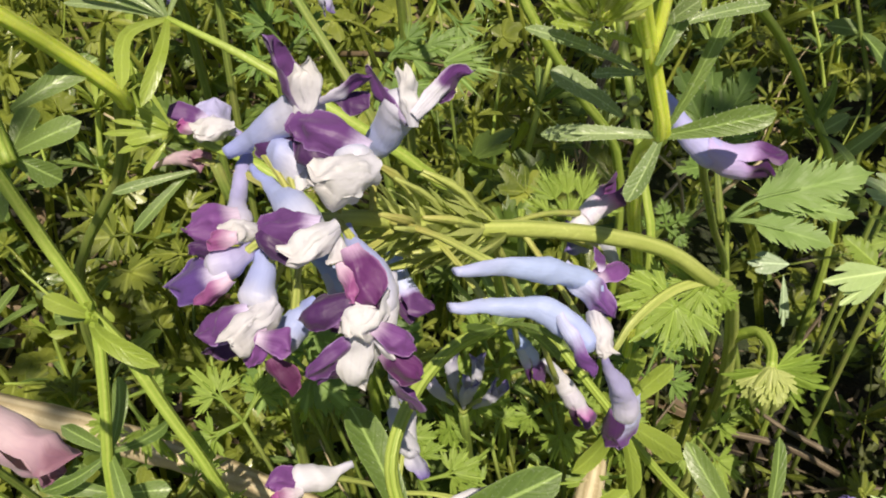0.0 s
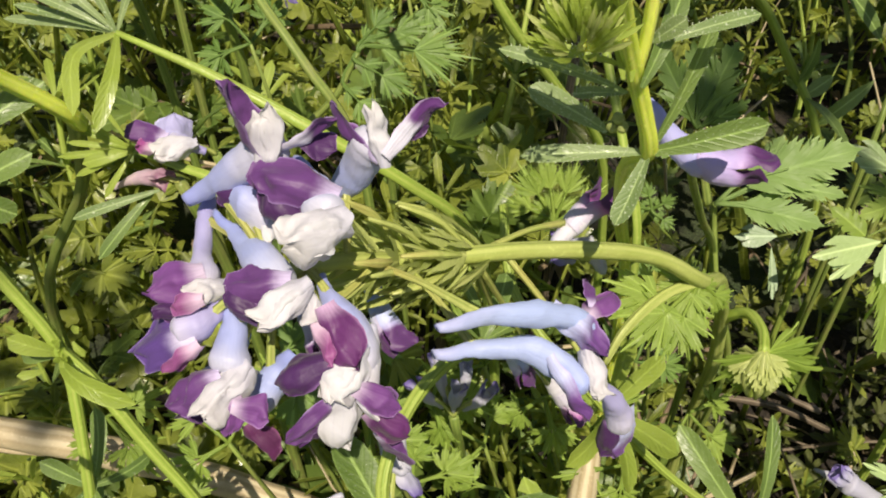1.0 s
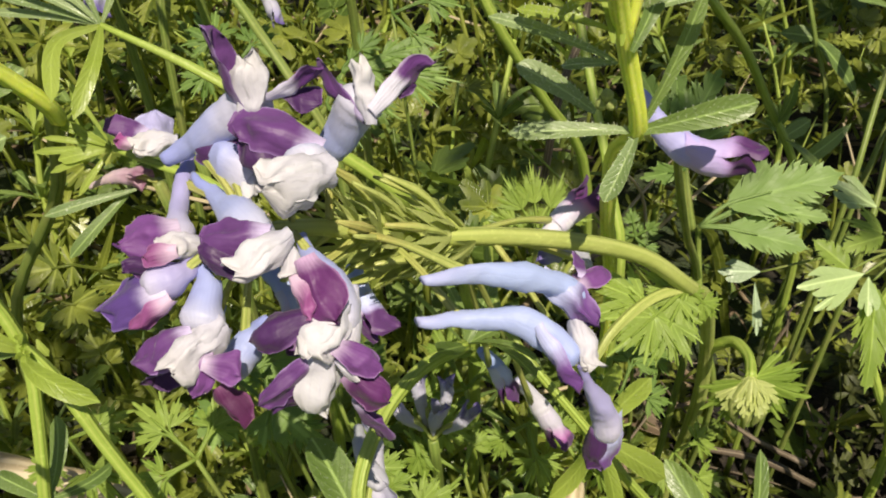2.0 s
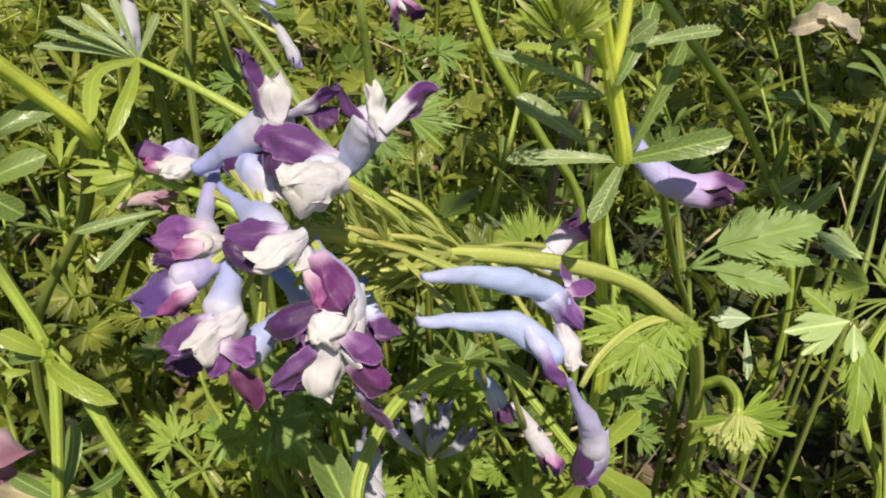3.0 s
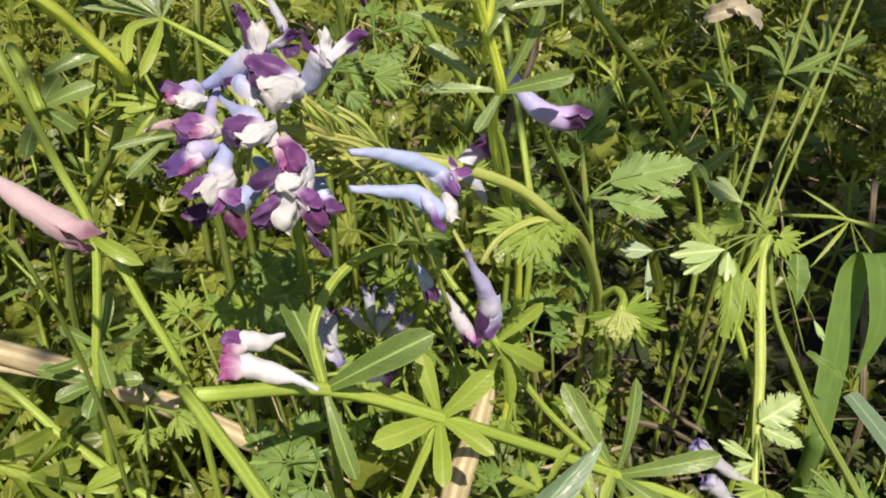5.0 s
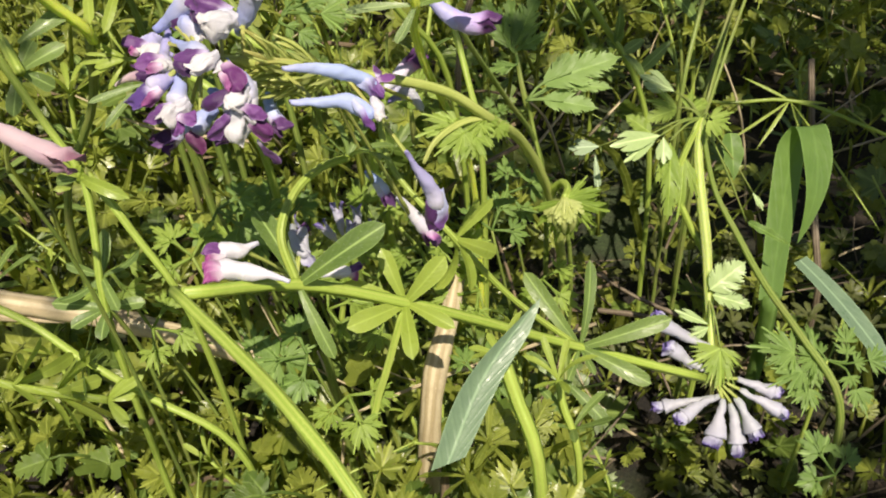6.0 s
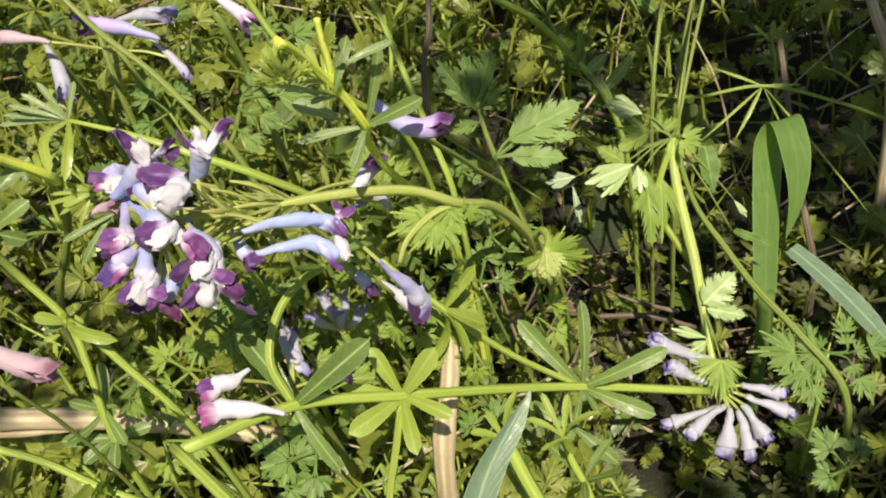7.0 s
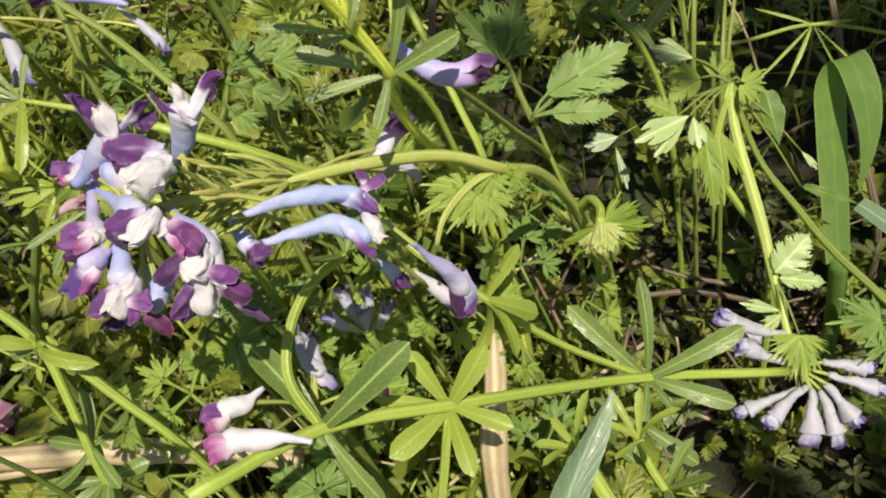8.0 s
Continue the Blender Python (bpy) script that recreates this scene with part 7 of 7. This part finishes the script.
stalk(small_flower, [SMALL_ROOT, np.array(SMALL_ROOT) + (0.002, 0.006, -0.03), to_soil(SMALL_ROOT, (0.004, 0.012))], [0.0008, 0.0010, 0.0012], STEM_DULL, "stem", 7)
cluster("withered pink flower beside a shoot", [((-0.0497, 0.1157, 0.1865), (-0.0434, 0.1152, 0.1890), (-0.0434, 0.1171, 0.1911), "pink", 0.2, 0.1, 0.8)], (-0.0389, 0.1154, 0.1877))
cluster("large fading pink flower above the weeds", [((-0.0514, 0.0500, 0.2168), (-0.0366, 0.0420, 0.2113), (-0.0351, 0.0432, 0.2131), "pink", 0.15, -0.02, 0.9)], (-0.0469, 0.0471, 0.2055), 0.4)
cluster("faded pink flowers among tall weeds", [
    ((-0.0288, 0.1713, 0.2030), (-0.0450, 0.1769, 0.2089), (-0.0444, 0.1807, 0.2132), "lilac", 0.2, 0.05), ((-0.0421, 0.1807, 0.2072), (-0.0288, 0.1783, 0.2077), (-0.0271, 0.1808, 0.2105), "faded", 0.2, 0.05), ((-0.0597, 0.1759, 0.2077), (-0.0770, 0.1795, 0.2114), (-0.0754, 0.1838, 0.2161), "pink", 0.2, 0.05),
    ((-0.0333, 0.1775, 0.2009), (-0.0257, 0.1698, 0.1925), (-0.0206, 0.1719, 0.1948), "faded", 0.1, 0.05, 0.7)], (-0.0431, 0.1768, 0.2000))
cluster("drooping grey-pink withered flower", [((-0.0651, 0.1854, 0.2032), (-0.0623, 0.1755, 0.1953), (-0.0572, 0.1752, 0.1951), "faded", 0.2, 0.03, 1.1)], (-0.0667, 0.1887, 0.2038))
cluster("white flower with magenta tip among tall weeds", [((-0.0111, 0.1735, 0.2116), (-0.0028, 0.1660, 0.2064), (0.0014, 0.1684, 0.2091), "white", 0.5, 0.03)], (-0.0110, 0.1720, 0.2070))
cluster("pale small flower low in the weeds", [((0.1185, 0.1403, 0.0388), (0.1244, 0.1364, 0.0380), (0.1281, 0.1388, 0.0404), "faded", 0.3, 0.02)], (0.1208, 0.1361, 0.0319))

# ---- cleavers and cut leaves that fill the middle ground ----
def weed_kind(seed):
    """One cleavers plant of its own shape, standing at the origin."""
    global rng
    keep, rng = rng, np.random.default_rng(seed)
    h = rng.uniform(0.09, 0.13)
    ob = thing("cleavers", "cleavers plant with rings of narrow leaves", "weed", group="cleavers in the weeds")
    lean = rng.normal(0, 0.02, 2)
    pts = [np.array((lean[0] * q * q + 0.004 * math.sin(q * 6 + seed), lean[1] * q * q, h * q)) for q in (0, 0.3, 0.6, 0.85, 1.0)]
    stalk(ob, pts, [0.0014, 0.0012, 0.0010, 0.0007], STEM, "stem", 8, 0.1)
    for i, q in enumerate((2, 3, 4)):
        whorl(ob, pts[q], pts[q] - pts[q - 1], 7, 0.020 - 0.003 * i, 0.0040 - 0.0006 * i, (GALIUM, GALIUM, GALIUM_PALE)[i], 0.3 + 0.25 * i, seed * 40 + i * 25)
    rng = keep
    return ob


kinds = [weed_kind(k) for k in range(5)]
SPOTS = [(-0.10, 0.20, 1.15), (-0.14, 0.17, 1.2), (-0.06, 0.22, 1.2), (-0.02, 0.20, 1.15), (0.01, 0.22, 1.2), (0.03, 0.19, 1.05), (-0.105, 0.15, 0.8), (-0.12, 0.26, 1.3), (-0.03, 0.27, 1.3), (0.05, 0.25, 1.2),
         (-0.03, 0.13, 0.8), (-0.085, 0.11, 0.85), (0.03, 0.125, 0.8), (0.055, 0.10, 0.7), (0.075, 0.055, 0.5), (0.025, 0.085, 0.7), (-0.03, 0.075, 0.7), (-0.06, 0.06, 0.7), (0.06, 0.07, 0.6), (0.17, 0.30, 0.9),
         (0.22, 0.27, 0.8), (0.13, 0.33, 1.0), (0.26, 0.22, 0.6), (0.08, 0.32, 1.1), (0.20, 0.36, 1.0), (0.16, 0.14, 0.45), (-0.16, 0.24, 1.2), (-0.07, 0.31, 1.3), (0.00, 0.33, 1.3), (0.045, 0.15, 0.85)]
for i, (x, y, size) in enumerate(SPOTS):
    m = pose(x, y, relief(x, y), 0, 0, i * 77) @ Matrix.Diagonal((size, size, size, 1))
    if i < 5:
        kinds[i].matrix_basis = m
    else:
        copy_thing(kinds[i % 5], m @ Matrix.Diagonal((1 / kinds[i % 5].scale[0], 1 / kinds[i % 5].scale[0], 1 / kinds[i % 5].scale[0], 1)))

# ---- unseen bush, added behind the camera to shade parts of the weeds ----
bush = thing("overhanging_bush", "unseen leafy bush added to cast shade on the weeds", "bush")
stalk(bush, [(0.95, -0.70, -0.01), (0.90, -0.62, 0.35), (0.75, -0.35, 0.72), (0.50, -0.05, 0.84), (0.30, 0.15, 0.86)], [0.014, 0.011, 0.008, 0.005, 0.002], TWIG, "branch", 8)
s = Shape()
for i in range(540):
    p = np.array((0.345, 0.04, 0.82)) + rng.uniform(-1, 1, 3) * (0.29, 0.30, 0.06)
    q = ((p[0] - 0.345) / 0.26) ** 2 + ((p[1] - 0.04) / 0.28) ** 2
    # the crown keeps a gap so that the pale dead leaf stays in sun
    if q > 1.0 + 0.12 * math.sin(i) or math.hypot(p[0] - 0.173, p[1] + 0.139) < 0.05:
        continue
    d = unit(rng.normal(0, 1, 3) + (0, 0, -0.3))
    blade(s, p, p + d * rng.uniform(0.03, 0.05), 0.02, rng.normal(0, 0.5, 3) + (0, 0, 1), "oval", 0.1, 0.2, 4)
# added clump that throws shade on the low hollow
for i in range(260):
    p = np.array((0.215, -0.405, 0.80)) + rng.uniform(-1, 1, 3) * (0.10, 0.055, 0.04)
    if ((p[0] - 0.215) / 0.10) ** 2 + ((p[1] + 0.405) / 0.055) ** 2 < 1.0:
        d = unit(rng.normal(0, 1, 3) + (0, 0, -0.3))
        blade(s, p, p + d * rng.uniform(0.02, 0.035), 0.014, rng.normal(0, 0.5, 3) + (0, 0, 1), "oval", 0.1, 0.2, 4)
# added clump that shades the weeds behind the lilac flower
for i in range(190):
    p = np.array((0.125, -0.175, 0.82)) + rng.uniform(-1, 1, 3) * (0.05, 0.035, 0.03)
    if ((p[0] - 0.125) / 0.05) ** 2 + ((p[1] + 0.175) / 0.035) ** 2 < 1.0:
        d = unit(rng.normal(0, 1, 3) + (0, 0, -0.3))
        blade(s, p, p + d * rng.uniform(0.018, 0.03), 0.012, rng.normal(0, 0.5, 3) + (0, 0, 1), "oval", 0.1, 0.2, 4)
# added clump that shades the weeds on the far right
for i in range(420):
    p = np.array((0.355, -0.20, 0.80)) + rng.uniform(-1, 1, 3) * (0.10, 0.15, 0.05)
    if ((p[0] - 0.355) / 0.10) ** 2 + ((p[1] + 0.20) / 0.15) ** 2 < 1.0:
        d = unit(rng.normal(0, 1, 3) + (0, 0, -0.3))
        blade(s, p, p + d * rng.uniform(0.03, 0.05), 0.02, rng.normal(0, 0.5, 3) + (0, 0, 1), "oval", 0.1, 0.2, 4)
# small added clump for shade below the forked stem
for i in range(30):
    p = np.array((-0.045, -0.25, 0.80)) + rng.uniform(-1, 1, 3) * (0.030, 0.028, 0.02)
    d = unit(rng.normal(0, 1, 3) + (0, 0, -0.3))
    blade(s, p, p + d * rng.uniform(0.014, 0.024), 0.011, rng.normal(0, 0.5, 3) + (0, 0, 1), "oval", 0.1, 0.2, 4)
stalk(bush, [(0.26, -0.415, 0.80), (0.05, -0.37, 0.81), (-0.02, -0.31, 0.81), (-0.045, -0.25, 0.80)], [0.002, 0.0014, 0.001], TWIG, "branch", 7)
stalk(bush, [(0.75, -0.35, 0.72), (0.50, -0.28, 0.79), (0.32, -0.20, 0.81)], [0.006, 0.004, 0.002], TWIG, "branch", 7)
stalk(bush, [(0.75, -0.35, 0.72), (0.50, -0.42, 0.78), (0.26, -0.415, 0.80)], [0.006, 0.004, 0.002], TWIG, "branch", 7)
tagged(part("leaves", s, UNDER_SHADE, bush), kind="stuff")
